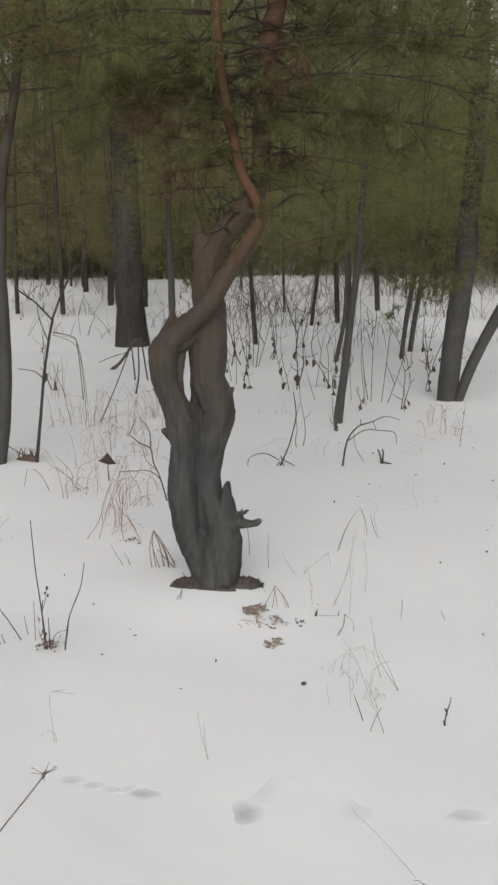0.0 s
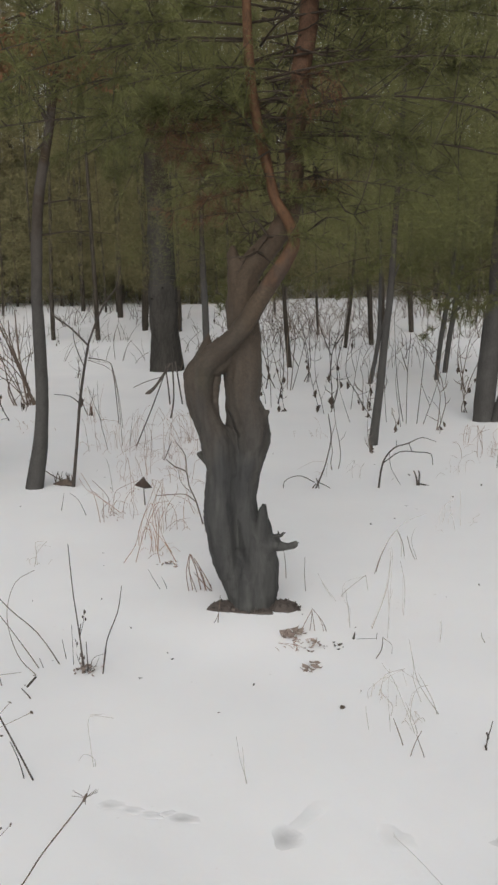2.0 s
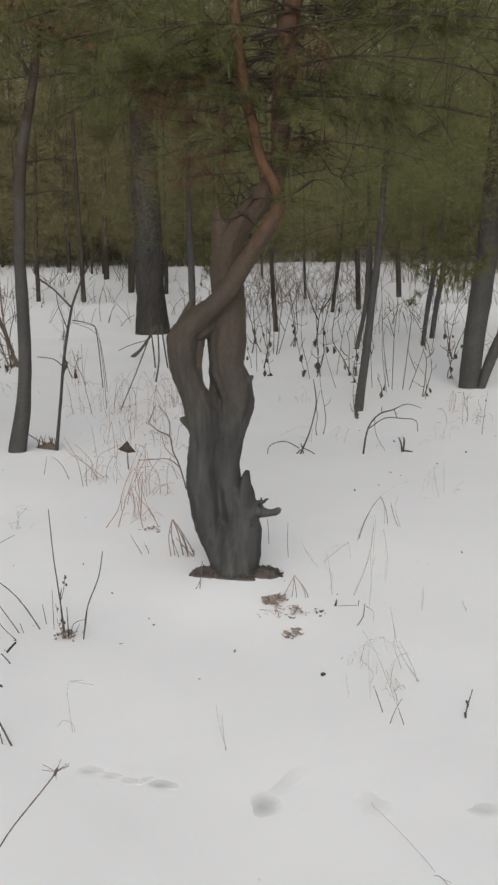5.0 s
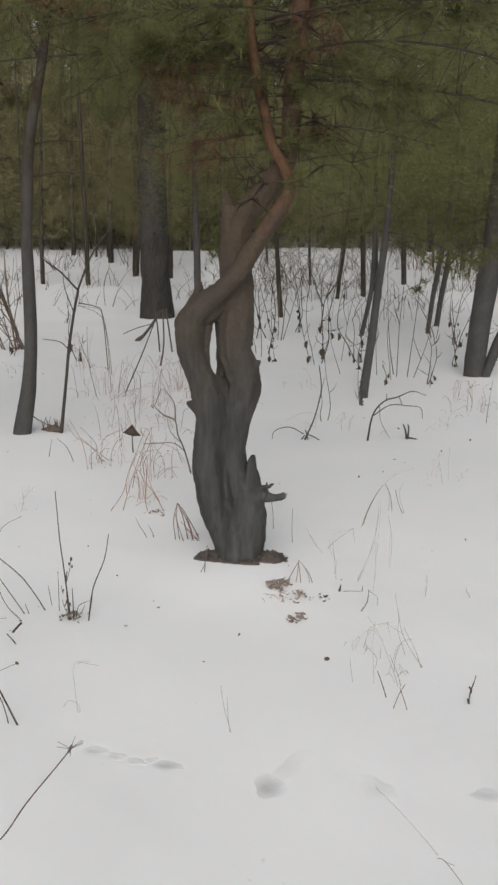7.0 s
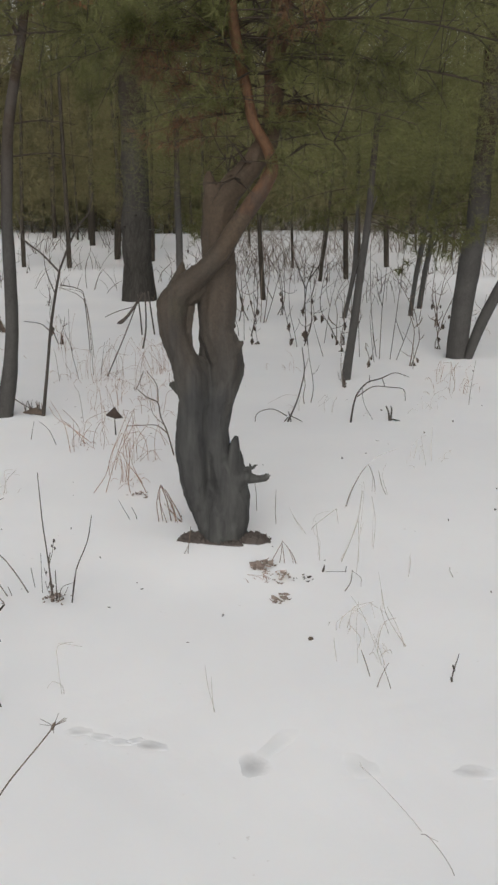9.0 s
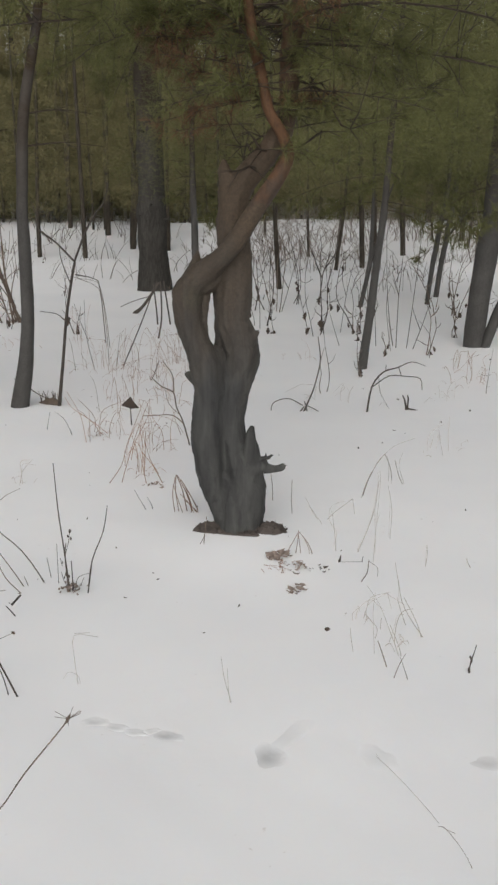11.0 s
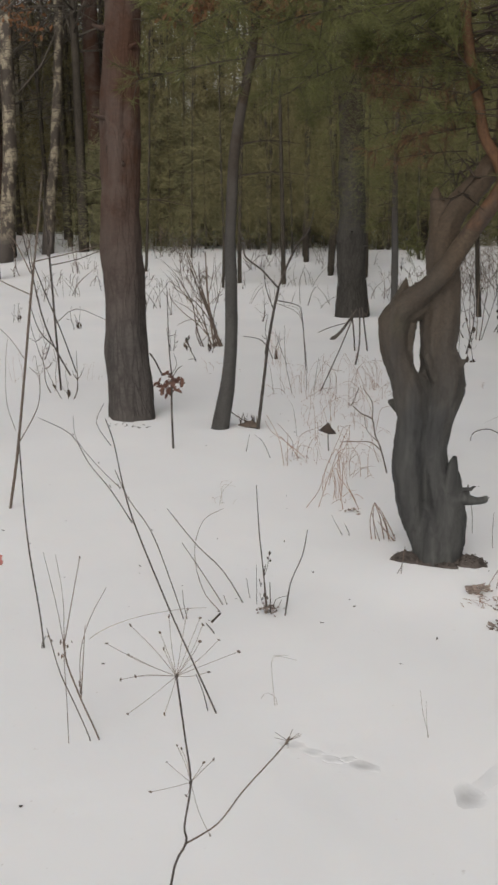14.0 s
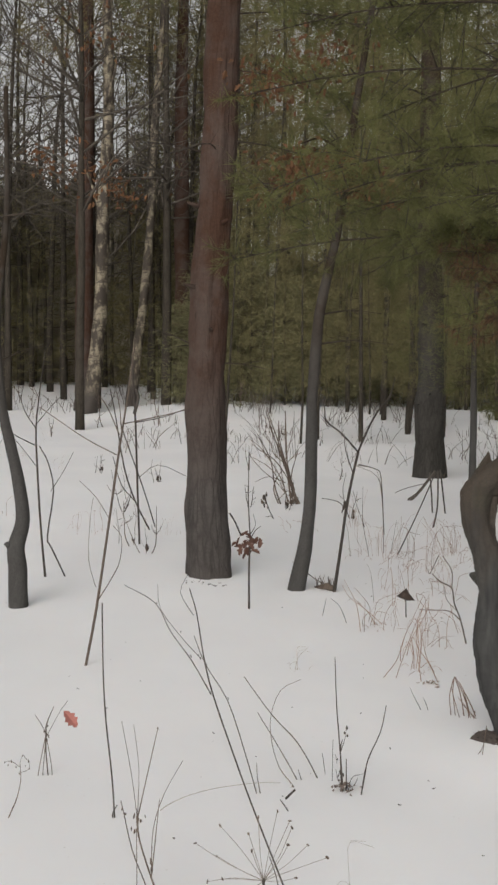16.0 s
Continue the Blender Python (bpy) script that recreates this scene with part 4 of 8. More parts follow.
woody('dry_weed', (-1.676, 2.893), [(0, -0, 0, 0.0034), (0.02, 0.015, 0.058, 0.0025), (0.033, 0.024, 0.128, 0.002), (0.031, 0.023, 0.188, 0.0015)],
      M_TWIG, 'low dry weed with a small seed head', 'dry weed',
      branches=[[(0.031, 0.023, 0.178, 0.0012), (0.008, 0.006, 0.2, 0.001), (-0.01, -0.007, 0.198, 0.001)],
                [(0.033, 0.024, 0.158, 0.0012), (0.054, 0.041, 0.166, 0.001), (0.057, 0.043, 0.195, 0.001)],
                [(0.031, 0.023, 0.188, 0.001), (0.039, 0.029, 0.217, 0.001), (0.051, 0.038, 0.2, 0.001)]],
      buds=[(-0.01, -0.007, 0.198, 0.0039), (-0.001, -0.001, 0.187, 0.0039), (0.008, 0.006, 0.2, 0.0049), (0.054, 0.041, 0.196, 0.0049), (0.057, 0.043, 0.169, 0.0029), (0.039, 0.029, 0.217, 0.0039), (0.021, 0.015, 0.179, 0.0039), (0.03, 0.022, 0.154, 0.0039), (0.047, 0.035, 0.18, 0.0029), (0.02, 0.015, 0.062, 0.0039), (0.011, 0.008, 0.035, 0.0039)], sides=6)
woody('bowed_shrub', (0.327, 6.928), [(0, -0, 0, 0.0096), (0.029, 0.001, 0.178, 0.0077), (0.102, 0.003, 0.277, 0.0067), (0.195, 0.005, 0.31, 0.0057), (0.288, 0.007, 0.351, 0.0038), (0.382, 0.01, 0.323, 0.0028)],
      M_DARKTWIG, 'small bowed bare shrub arching over snow', 'shrub',
      branches=[[(0.037, 0.001, 0.178, 0.0057), (0.141, 0.004, 0.251, 0.0048), (0.254, 0.006, 0.25, 0.0042), (0.348, 0.009, 0.237, 0.0038), (0.363, 0.009, 0.16, 0.0029)],
                [(0.117, 0.003, 0.285, 0.0038), (0.119, 0.003, 0.328, 0.003)],
                [(0.203, 0.005, 0.31, 0.0038), (0.224, 0.006, 0.249, 0.0029)],
                [(0.072, 0.002, 0.257, 0.0034), (0.084, 0.002, 0.14, 0.0023), (0.148, 0.004, 0.024, 0.0019)],
                [(-0.042, -0.001, -0.009, 0.0077), (0.035, 0.001, -0.007, 0.0077)]], sides=6)
woody('bowed_shrub', (-0.100, 6.895), [(0, 0, 0, 0.0087), (0.055, 0.005, 0.131, 0.0067), (0.088, 0.008, 0.249, 0.0058), (0.108, 0.01, 0.366, 0.0057), (0.09, 0.008, 0.52, 0.0038)],
      M_DARKTWIG, 'small bare shrub with stems bowed to the snow', 'shrub',
      branches=[[(-0.008, -0.001, 0.04, 0.0048), (-0.097, -0.009, 0.086, 0.0043), (-0.174, -0.015, 0.076, 0.0039), (-0.217, -0.019, 0.044, 0.0039), (-0.224, -0.02, -0.004, 0.0031)],
                [(0.019, 0.002, 0.04, 0.0048), (0.077, 0.007, 0.013, 0.0039), (0.128, 0.011, -0.026, 0.0031)],
                [(-0, -0, 0.032, 0.0058), (-0.031, -0.003, -0.008, 0.0058)],
                [(0.019, 0.002, 0.012, 0.005), (0.003, 0, 0.071, 0.005)]], sides=6)
woody('dry_weed', (0.590, 7.007), [(0, 0, 0, 0.0097), (-0.01, 0, 0.063, 0.0077), (-0.027, 0, 0.102, 0.0058)],
      M_DARKTWIG, 'stubby dark pronged weed in snow', 'dry weed',
      branches=[[(0.007, -0, 0.008, 0.0097), (0.012, -0, 0.08, 0.0077), (0.004, -0, 0.103, 0.0058)],
                [(-0, 0, 0.008, 0.0078), (0.057, -0.001, 0.002, 0.0077), (0.108, -0.001, -0.016, 0.0058)]], sides=6)
woody('dry_weed', (0.764, 3.146), [(-0, -0, 0, 0.0027), (0.006, -0.001, 0.045, 0.0031), (0.014, -0.001, 0.073, 0.002), (0.019, -0.002, 0.099, 0.0018)],
      M_DARKTWIG, 'small dark dry sprig in snow', 'dry weed',
      branches=[[(0.007, -0.001, 0.04, 0.0045), (0.002, -0, 0.06, 0.0027)],
                [(0.001, -0, 0.01, 0.0045), (-0.003, 0, 0.017, 0.0027)]],
      buds=[(0.007, -0.001, 0.042, 0.0062), (0.001, -0, 0.056, 0.0045), (-0, 0, 0.01, 0.0063), (0.012, -0.001, 0.067, 0.0036)], sides=6)
woody('dry_weed', (0.048, 2.844), [(0, 0, 0, 0.0013), (-0.005, -0.001, 0.052, 0.0012), (-0.008, -0.001, 0.115, 0.0008)],
      M_STRAW, 'two thin pale grass stems in snow', 'dry weed',
      branches=[[(0.002, 0, 0.004, 0.0011), (-0.016, -0.003, 0.079, 0.0008), (-0.025, -0.004, 0.152, 0.0007)]], sides=6)
woody('dry_weed', (-0.438, 2.898), [(0, 0, 0, 0.0014), (-0.006, -0.002, 0.08, 0.0013), (-0.004, -0.002, 0.165, 0.0011), (0.065, 0.022, 0.153, 0.0009)],
      M_STRAW, 'bent pale grass stem in snow', 'dry weed',
      branches=[[(-0.004, -0.001, 0.17, 0.0011), (0.041, 0.014, 0.17, 0.0009)],
                [(0.004, 0.001, 0.023, 0.0011), (-0.025, -0.008, 0.044, 0.0009), (-0.042, -0.014, 0.023, 0.0009)]], sides=6)
woody('dry_weed', (0.506, 3.145), [(0, 0, 0, 0.0024), (-0.018, 0, 0.057, 0.0022), (-0.03, 0, 0.09, 0.0018)],
      M_TWIG, 'short dark stalk in snow', 'dry weed', sides=6)
woody('dry_weed', (0.530, 3.072), [(0, 0, 0, 0.0018), (0.016, -0, 0.049, 0.0016), (0.034, -0, 0.085, 0.0012)],
      M_TWIG, 'crossed short dry stalks in snow', 'dry weed',
      branches=[[(0.042, -0, -0.002, 0.0018), (0.028, -0, 0.041, 0.0014), (0.017, -0, 0.072, 0.0011)]], sides=6)
woody('dry_weed', (0.401, 3.838), [(0, 0, -0, 0.0026), (0.021, 0.001, 0.038, 0.0024), (0.026, 0.001, 0.09, 0.0017)],
      M_TWIG, 'curved short dry stalk in snow', 'dry weed',
      branches=[[(0.026, 0.001, 0.085, 0.0013), (0.059, 0.002, 0.059, 0.0011), (0.06, 0.002, 0.022, 0.0011)]], sides=6)
woody('dry_weed', (0.304, 4.041), [(0, 0, 0, 0.0069), (0.002, 0, 0.01, 0.0058), (0.006, 0, 0.03, 0.0023)],
      M_DARKTWIG, 'dark bud of a twig poking through snow', 'dry weed',
      branches=[[(0.002, 0, -0.002, 0.0014), (0.089, 0.004, 0.004, 0.0012)],
                [(0.092, 0.005, 0.004, 0.0023), (0.095, 0.005, 0.028, 0.0017)]], sides=6)
woody('dry_weed', (-0.627, 2.804), [(0, 0, 0, 0.0026), (-0.012, -0.005, 0.067, 0.0022), (-0.03, -0.012, 0.125, 0.0017)],
      M_DARKTWIG, 'dark leaning stalk in snow', 'dry weed', sides=6)
woody('dry_weed', (-0.821, 3.370), [(0, 0, 0, 0.0031), (-0.027, -0.011, 0.042, 0.0025)],
      M_DARKTWIG, 'short broken dark twig in snow', 'dry weed',
      branches=[[(-0.009, -0.004, 0.045, 0.0061), (0.022, 0.009, 0.08, 0.0051)]], sides=6)
woody('bare_shrub', (-0.686, 5.861), [(0, 0, 0, 0.0067), (-0.038, -0.008, 0.149, 0.0059), (-0.073, -0.015, 0.235, 0.0058), (-0.088, -0.018, 0.32, 0.0058), (-0.152, -0.031, 0.354, 0.005), (-0.2, -0.041, 0.399, 0.0041)],
      M_TWIG, 'bare brown shrub beside the twisted pine', 'shrub',
      branches=[[(-0.088, -0.018, 0.32, 0.005), (-0.09, -0.019, 0.421, 0.0041), (-0.144, -0.03, 0.505, 0.0033)],
                [(-0.032, -0.007, 0.132, 0.005), (-0.096, -0.02, 0.184, 0.0042), (-0.187, -0.039, 0.185, 0.0033), (-0.269, -0.055, 0.182, 0.0033)],
                [(-0.166, -0.034, 0.506, 0.0033), (-0.21, -0.043, 0.399, 0.0033), (-0.222, -0.046, 0.419, 0.0025)],
                [(-0.051, -0.01, 0.183, 0.0033), (-0.115, -0.024, 0.252, 0.0025), (-0.133, -0.028, 0.337, 0.002)]], sides=6)
woody('bare_shrub', (-3.665, 10.973), [(0, 0, 0, 0.0162), (-0.105, -0.04, 0.377, 0.0129), (-0.233, -0.088, 0.761, 0.0096), (-0.336, -0.127, 1.077, 0.0064)],
      M_TWIG, 'bare reddish-brown shrub of many thin leaning stems', 'shrub',
      branches=[[(-0.049, -0.019, -0.052, 0.0162), (-0.105, -0.04, 0.441, 0.0129), (-0.134, -0.051, 1.076, 0.008)],
                [(-0.111, -0.042, -0.156, 0.013), (-0.229, -0.086, 0.171, 0.0113), (-0.284, -0.108, 0.506, 0.008), (-0.424, -0.16, 0.794, 0.0051)],
                [(0.012, 0.005, 0.013, 0.013), (-0.146, -0.055, 0.505, 0.0096), (-0.303, -0.115, 0.888, 0.0064)],
                [(-0.073, -0.028, -0.045, 0.0097), (-0.178, -0.068, 0.313, 0.0084), (-0.385, -0.146, 0.635, 0.0064), (-0.52, -0.197, 0.75, 0.0045)],
                [(-0.03, -0.012, -0.013, 0.0097), (-0.058, -0.022, 0.312, 0.0084), (0.017, 0.006, 0.632, 0.0058)],
                [(-0.085, -0.032, -0.012, 0.0084), (-0.189, -0.072, 0.442, 0.0064), (-0.22, -0.083, 0.887, 0.0045)],
                [(-0.061, -0.023, -0.013, 0.0078), (-0.25, -0.095, 0.378, 0.0064), (-0.476, -0.18, 0.54, 0.0042)],
                [(-0.119, -0.045, 0.248, 0.0065), (-0.299, -0.113, 0.314, 0.0052), (-0.451, -0.171, 0.25, 0.0032)],
                [(-0.147, -0.056, 0.441, 0.0064), (-0.066, -0.025, 0.76, 0.0045), (-0.039, -0.015, 1.012, 0.0032)],
                [(-0.269, -0.102, -0.168, 0.0098), (-0.328, -0.124, -0.01, 0.0084), (-0.35, -0.133, 0.107, 0.0065)]],
      buds=[(-0.351, -0.133, 0.068, 0.0389), (-0.37, -0.14, 0.016, 0.0324), (-0.326, -0.123, 0.107, 0.0259), (-0.03, -0.011, 0.039, 0.0259), (-0.085, -0.032, -0.012, 0.0227)], sides=6)
woody('bent_grass', (0.070, 4.096), [(0.015, 0, 0, 0.0022), (0.036, 0.003, 0.045, 0.0020), (0.058, 0.006, 0.086, 0.0017)],
      M_REDGRASS, 'bent reddish dry grass stems on snow', 'grass',
      branches=[[(0.048, 0.005, -0.01, 0.0022), (0.056, 0.006, 0.040, 0.0020), (0.060, 0.006, 0.098, 0.0016)],
                [(0.070, 0.007, -0.008, 0.0022), (0.066, 0.007, 0.035, 0.0020), (0.058, 0.006, 0.090, 0.0016)],
                [(0.116, 0.012, 0.002, 0.0022), (0.098, 0.010, 0.045, 0.0020), (0.062, 0.006, 0.092, 0.0016)],
                [(0.104, 0.011, 0.014, 0.0016), (0.086, 0.009, 0.060, 0.0014)]], sides=6)
woody('bent_grass', (-0.503, 4.604), [(0, -0, 0, 0.0032), (-0.009, -0.002, 0.089, 0.0029), (0.005, 0.001, 0.167, 0.0027)],
      M_REDGRASS, 'bent reddish dry grass stems beside the trunk', 'grass',
      branches=[[(0.018, 0.004, 0.005, 0.0027), (0.006, 0.001, 0.103, 0.0027), (0.01, 0.002, 0.178, 0.0024)],
                [(0.062, 0.014, -0.032, 0.004), (0.038, 0.008, 0.102, 0.0035), (0.01, 0.002, 0.18, 0.0027)],
                [(0.088, 0.02, -0.038, 0.004), (0.061, 0.014, 0.074, 0.0035), (0.015, 0.003, 0.178, 0.0027)],
                [(0.122, 0.027, -0.039, 0.004), (0.089, 0.02, 0.046, 0.0035), (0.03, 0.007, 0.158, 0.0027)],
                [(0.075, 0.017, -0.024, 0.0027), (0.076, 0.017, 0.032, 0.0027), (0.046, 0.01, 0.13, 0.0021)]], sides=6)
woody('bent_grass', (-0.46, 4.58), [(0, 0, 0, 0.0026), (-0.022, -0.004, 0.070, 0.0024), (-0.040, -0.008, 0.140, 0.0019)],
      M_REDGRASS, 'bent reddish dry grass stems beside the trunk', 'grass',
      branches=[[(0.085, 0.018, -0.03, 0.0028), (0.050, 0.010, 0.022, 0.0026), (-0.010, -0.002, 0.095, 0.0020)],
                [(0.105, 0.022, -0.02, 0.0024), (0.070, 0.014, 0.004, 0.0022), (0.015, 0.003, 0.060, 0.0017)],
                [(0.030, 0.006, -0.03, 0.0022), (0.040, 0.008, 0.010, 0.0020), (0.030, 0.006, 0.050, 0.0016)],
                [(0.055, 0.012, -0.02, 0.0020), (0.030, 0.006, 0.060, 0.0018), (0.020, 0.004, 0.085, 0.0014)]], sides=6)
woody('dry_weed', (-0.275, 4.137), [(0, 0, 0, 0.0024), (0.005, 0.001, 0.056, 0.0022), (0.012, 0.002, 0.119, 0.0019)],
      M_TWIG, 'short twigs in snow before the trunk', 'dry weed',
      branches=[[(-0.024, -0.005, -0.015, 0.0019), (0, 0, 0.03, 0.0018), (0.01, 0.002, 0.081, 0.0016)]], sides=6)
woody('dry_weed', (0.051, 4.623), [(-0, 0, -0, 0.002), (-0.004, -0, 0.069, 0.0018), (-0.002, -0, 0.165, 0.0013)],
      M_TWIG, 'thin upright stem in snow', 'dry weed', sides=6)
woody('dry_weed', (-0.064, 4.823), [(0, -0, 0, 0.0021), (-0.003, -0, 0.086, 0.0021), (-0.012, -0.001, 0.149, 0.0016)],
      M_TWIG, 'thin stem beside the broken branch', 'dry weed', sides=6)
woody('dry_weed', (-1.919, 8.479), [(-0, 0, -0, 0.0037), (-0.022, -0.006, 0.415, 0.0036), (-0.07, -0.02, 0.656, 0.0033), (-0.262, -0.076, 0.753, 0.0029)],
      M_TWIG, 'thin drooping stem in snow', 'dry weed', sides=6)
woody('bent_grass', (0.367, 4.965), [(0, 0, 0, 0.0028), (0.023, 0.001, 0.08, 0.0031), (0.064, 0.002, 0.168, 0.0025), (0.101, 0.003, 0.218, 0.0019)],
      M_TWIG, 'bent pale stems on snow', 'grass',
      branches=[[(0.101, 0.003, 0.218, 0.0019), (0.128, 0.003, 0.156, 0.0022), (0.139, 0.004, 0.084, 0.0022)],
                [(0.152, 0.004, 0.185, 0.0018), (0.17, 0.005, 0.114, 0.0021), (0.191, 0.005, 0.066, 0.0019)]], sides=6)
woody('bent_grass', (0.374, 4.170), [(0, -0, 0, 0.0024), (0.035, 0.001, 0.094, 0.0021), (0.065, 0.002, 0.194, 0.0019), (0.079, 0.002, 0.317, 0.0014)],
      M_STRAW, 'bent pale stems on snow', 'grass',
      branches=[[(0.065, 0.002, 0.182, 0.0015), (0.07, 0.002, 0.083, 0.0014), (0.071, 0.002, -0.017, 0.0012)],
                [(0.13, 0.004, 0.061, 0.0014), (0.135, 0.004, 0.185, 0.0014), (0.117, 0.004, 0.294, 0.0012)],
                [(-0.093, -0.003, 0.026, 0.0019), (-0.101, -0.003, 0.1, 0.0014), (-0.112, -0.003, 0.174, 0.0012)]], sides=6)
woody('bent_grass', (0.219, 4.567), [(0, 0, 0, 0.0021), (0.038, 0.002, 0.042, 0.0018), (0.113, 0.007, 0.104, 0.0018)],
      M_STRAW, 'bent pale stems on snow', 'grass',
      branches=[[(0.113, 0.007, 0.104, 0.0018), (0.123, 0.008, 0.031, 0.0013)],
                [(-0.084, -0.005, 0.065, 0.0016), (-0.052, -0.003, 0.012, 0.0016), (-0.02, -0.001, -0.028, 0.0014)]], sides=6)
woody('bent_grass', (0.625, 3.385), [(0, -0, 0, 0.0029), (-0.036, 0.001, 0.053, 0.0019), (-0.073, 0.003, 0.122, 0.0015), (-0.089, 0.003, 0.203, 0.0011)],
      M_STRAW, 'bleached bent grass on snow', 'grass',
      branches=[[(-0.006, 0, 0.004, 0.0019), (-0.027, 0.001, 0.064, 0.0015), (-0.068, 0.003, 0.143, 0.0012)],
                [(-0.059, 0.002, 0.041, 0.0015), (-0.08, 0.003, 0.101, 0.0013), (-0.091, 0.004, 0.141, 0.001)],
                [(-0.101, 0.004, 0.263, 0.001), (-0.087, 0.003, 0.183, 0.0011), (-0.085, 0.003, 0.131, 0.001)]], sides=6)
woody('bent_grass', (0.544, 3.231), [(0, 0, 0, 0.0015), (-0.031, 0, 0.088, 0.0013), (-0.07, 0.001, 0.183, 0.0012), (-0.108, 0.002, 0.24, 0.0009)],
      M_STRAW, 'bleached bent grass on snow', 'grass',
      branches=[[(-0.08, 0.001, 0.024, 0.0011), (-0.087, 0.001, 0.143, 0.001), (-0.082, 0.001, 0.222, 0.0009)],
                [(-0.148, 0.002, -0.002, 0.0011), (-0.157, 0.002, 0.058, 0.0014), (-0.159, 0.002, 0.088, 0.0009)],
                [(0.01, -0, -0.013, 0.0022), (0.001, -0, 0.03, 0.0015), (-0.031, 0, 0.107, 0.0011)]], sides=6)
woody('dry_weed', (0.650, 4.044), [(0, 0, 0, 0.0014), (0.005, -0, 0.044, 0.0014), (0.003, -0, 0.092, 0.0011)],
      M_STRAW, 'thin pale stalk in snow', 'dry weed', sides=6)
woody('dry_weed', (0.828, 4.059), [(0, 0, 0, 0.0023), (-0.012, 0.001, 0.023, 0.0023), (-0.015, 0.001, 0.042, 0.0016)],
      M_STRAW, 'thin pale stalk in snow', 'dry weed',
      branches=[[(-0.013, 0.001, -0.045, 0.0014), (0.041, -0.003, -0.025, 0.0011)]], sides=6)
woody('dry_weed', (0.710, 2.182), [(0, -0, 0, 0.001), (-0.023, 0.002, 0.043, 0.0009), (-0.062, 0.007, 0.09, 0.0011), (-0.079, 0.008, 0.094, 0.0009)],
      M_TWIG, 'thin fallen stem on snow', 'dry weed',
      branches=[[(-0.062, 0.007, 0.09, 0.0008), (-0.041, 0.004, 0.083, 0.0006)]], sides=6)
woody('dry_weed', (0.642, 2.344), [(0, 0, 0, 0.001), (-0.073, 0.005, 0.083, 0.0009), (-0.128, 0.009, 0.137, 0.0008), (-0.156, 0.01, 0.161, 0.0007)],
      M_STRAW, 'pale fallen stem on snow', 'dry weed',
      branches=[[(-0.145, 0.01, 0.15, 0.0007), (-0.156, 0.01, 0.171, 0.0005)]], sides=6)
woody('deadfall_stick', (-2.627, 12.115), [(0, -0, 0, 0.0309), (0.101, 0.026, 0.095, 0.0206), (0.291, 0.076, 0.368, 0.0171)],
      M_DARKTWIG, 'snapped dead branch propped against a pine trunk', 'branch', group='branches at the pine foot', sides=6)
woody('deadfall_stick', (-1.785, 8.445), [(0, 0, 0, 0.0073), (0.136, 0.037, 0.324, 0.0072), (0.281, 0.077, 0.706, 0.0072)],
      M_DARKTWIG, 'snapped dead branch propped against a pine trunk', 'branch', group='branches at the pine foot', sides=6)
woody('deadfall_stick', (-1.858, 10.066), [(0, 0, 0, 0.0143), (0.036, 0.009, 0.218, 0.0114), (0.031, 0.007, 0.569, 0.0113)],
      M_DARKTWIG, 'snapped dead branch propped against a pine trunk', 'branch', group='branches at the pine foot', sides=6)
woody('deadfall_stick', (-1.983, 11.178), [(0, 0, 0, 0.0126), (-0.028, -0.006, 0.203, 0.0126), (-0.067, -0.015, 0.479, 0.0125)],
      M_DARKTWIG, 'snapped dead branch propped against a pine trunk', 'branch', group='branches at the pine foot', sides=6)
woody('deadfall_stick', (-2.120, 11.154), [(-0, 0, -0, 0.0126), (-0.015, -0.004, 0.203, 0.0126), (-0.042, -0.01, 0.453, 0.0094)],
      M_DARKTWIG, 'snapped dead branch propped against a pine trunk', 'branch', group='branches at the pine foot', sides=6)
woody('deadfall_stick', (-2.984, 12.777), [(-0, 0, -0, 0.0073), (0.155, 0.043, 0.071, 0.0073), (0.351, 0.097, 0.127, 0.0073)],
      M_DARKTWIG, 'snapped dead branch propped against a pine trunk', 'branch', group='branches at the pine foot', sides=6)
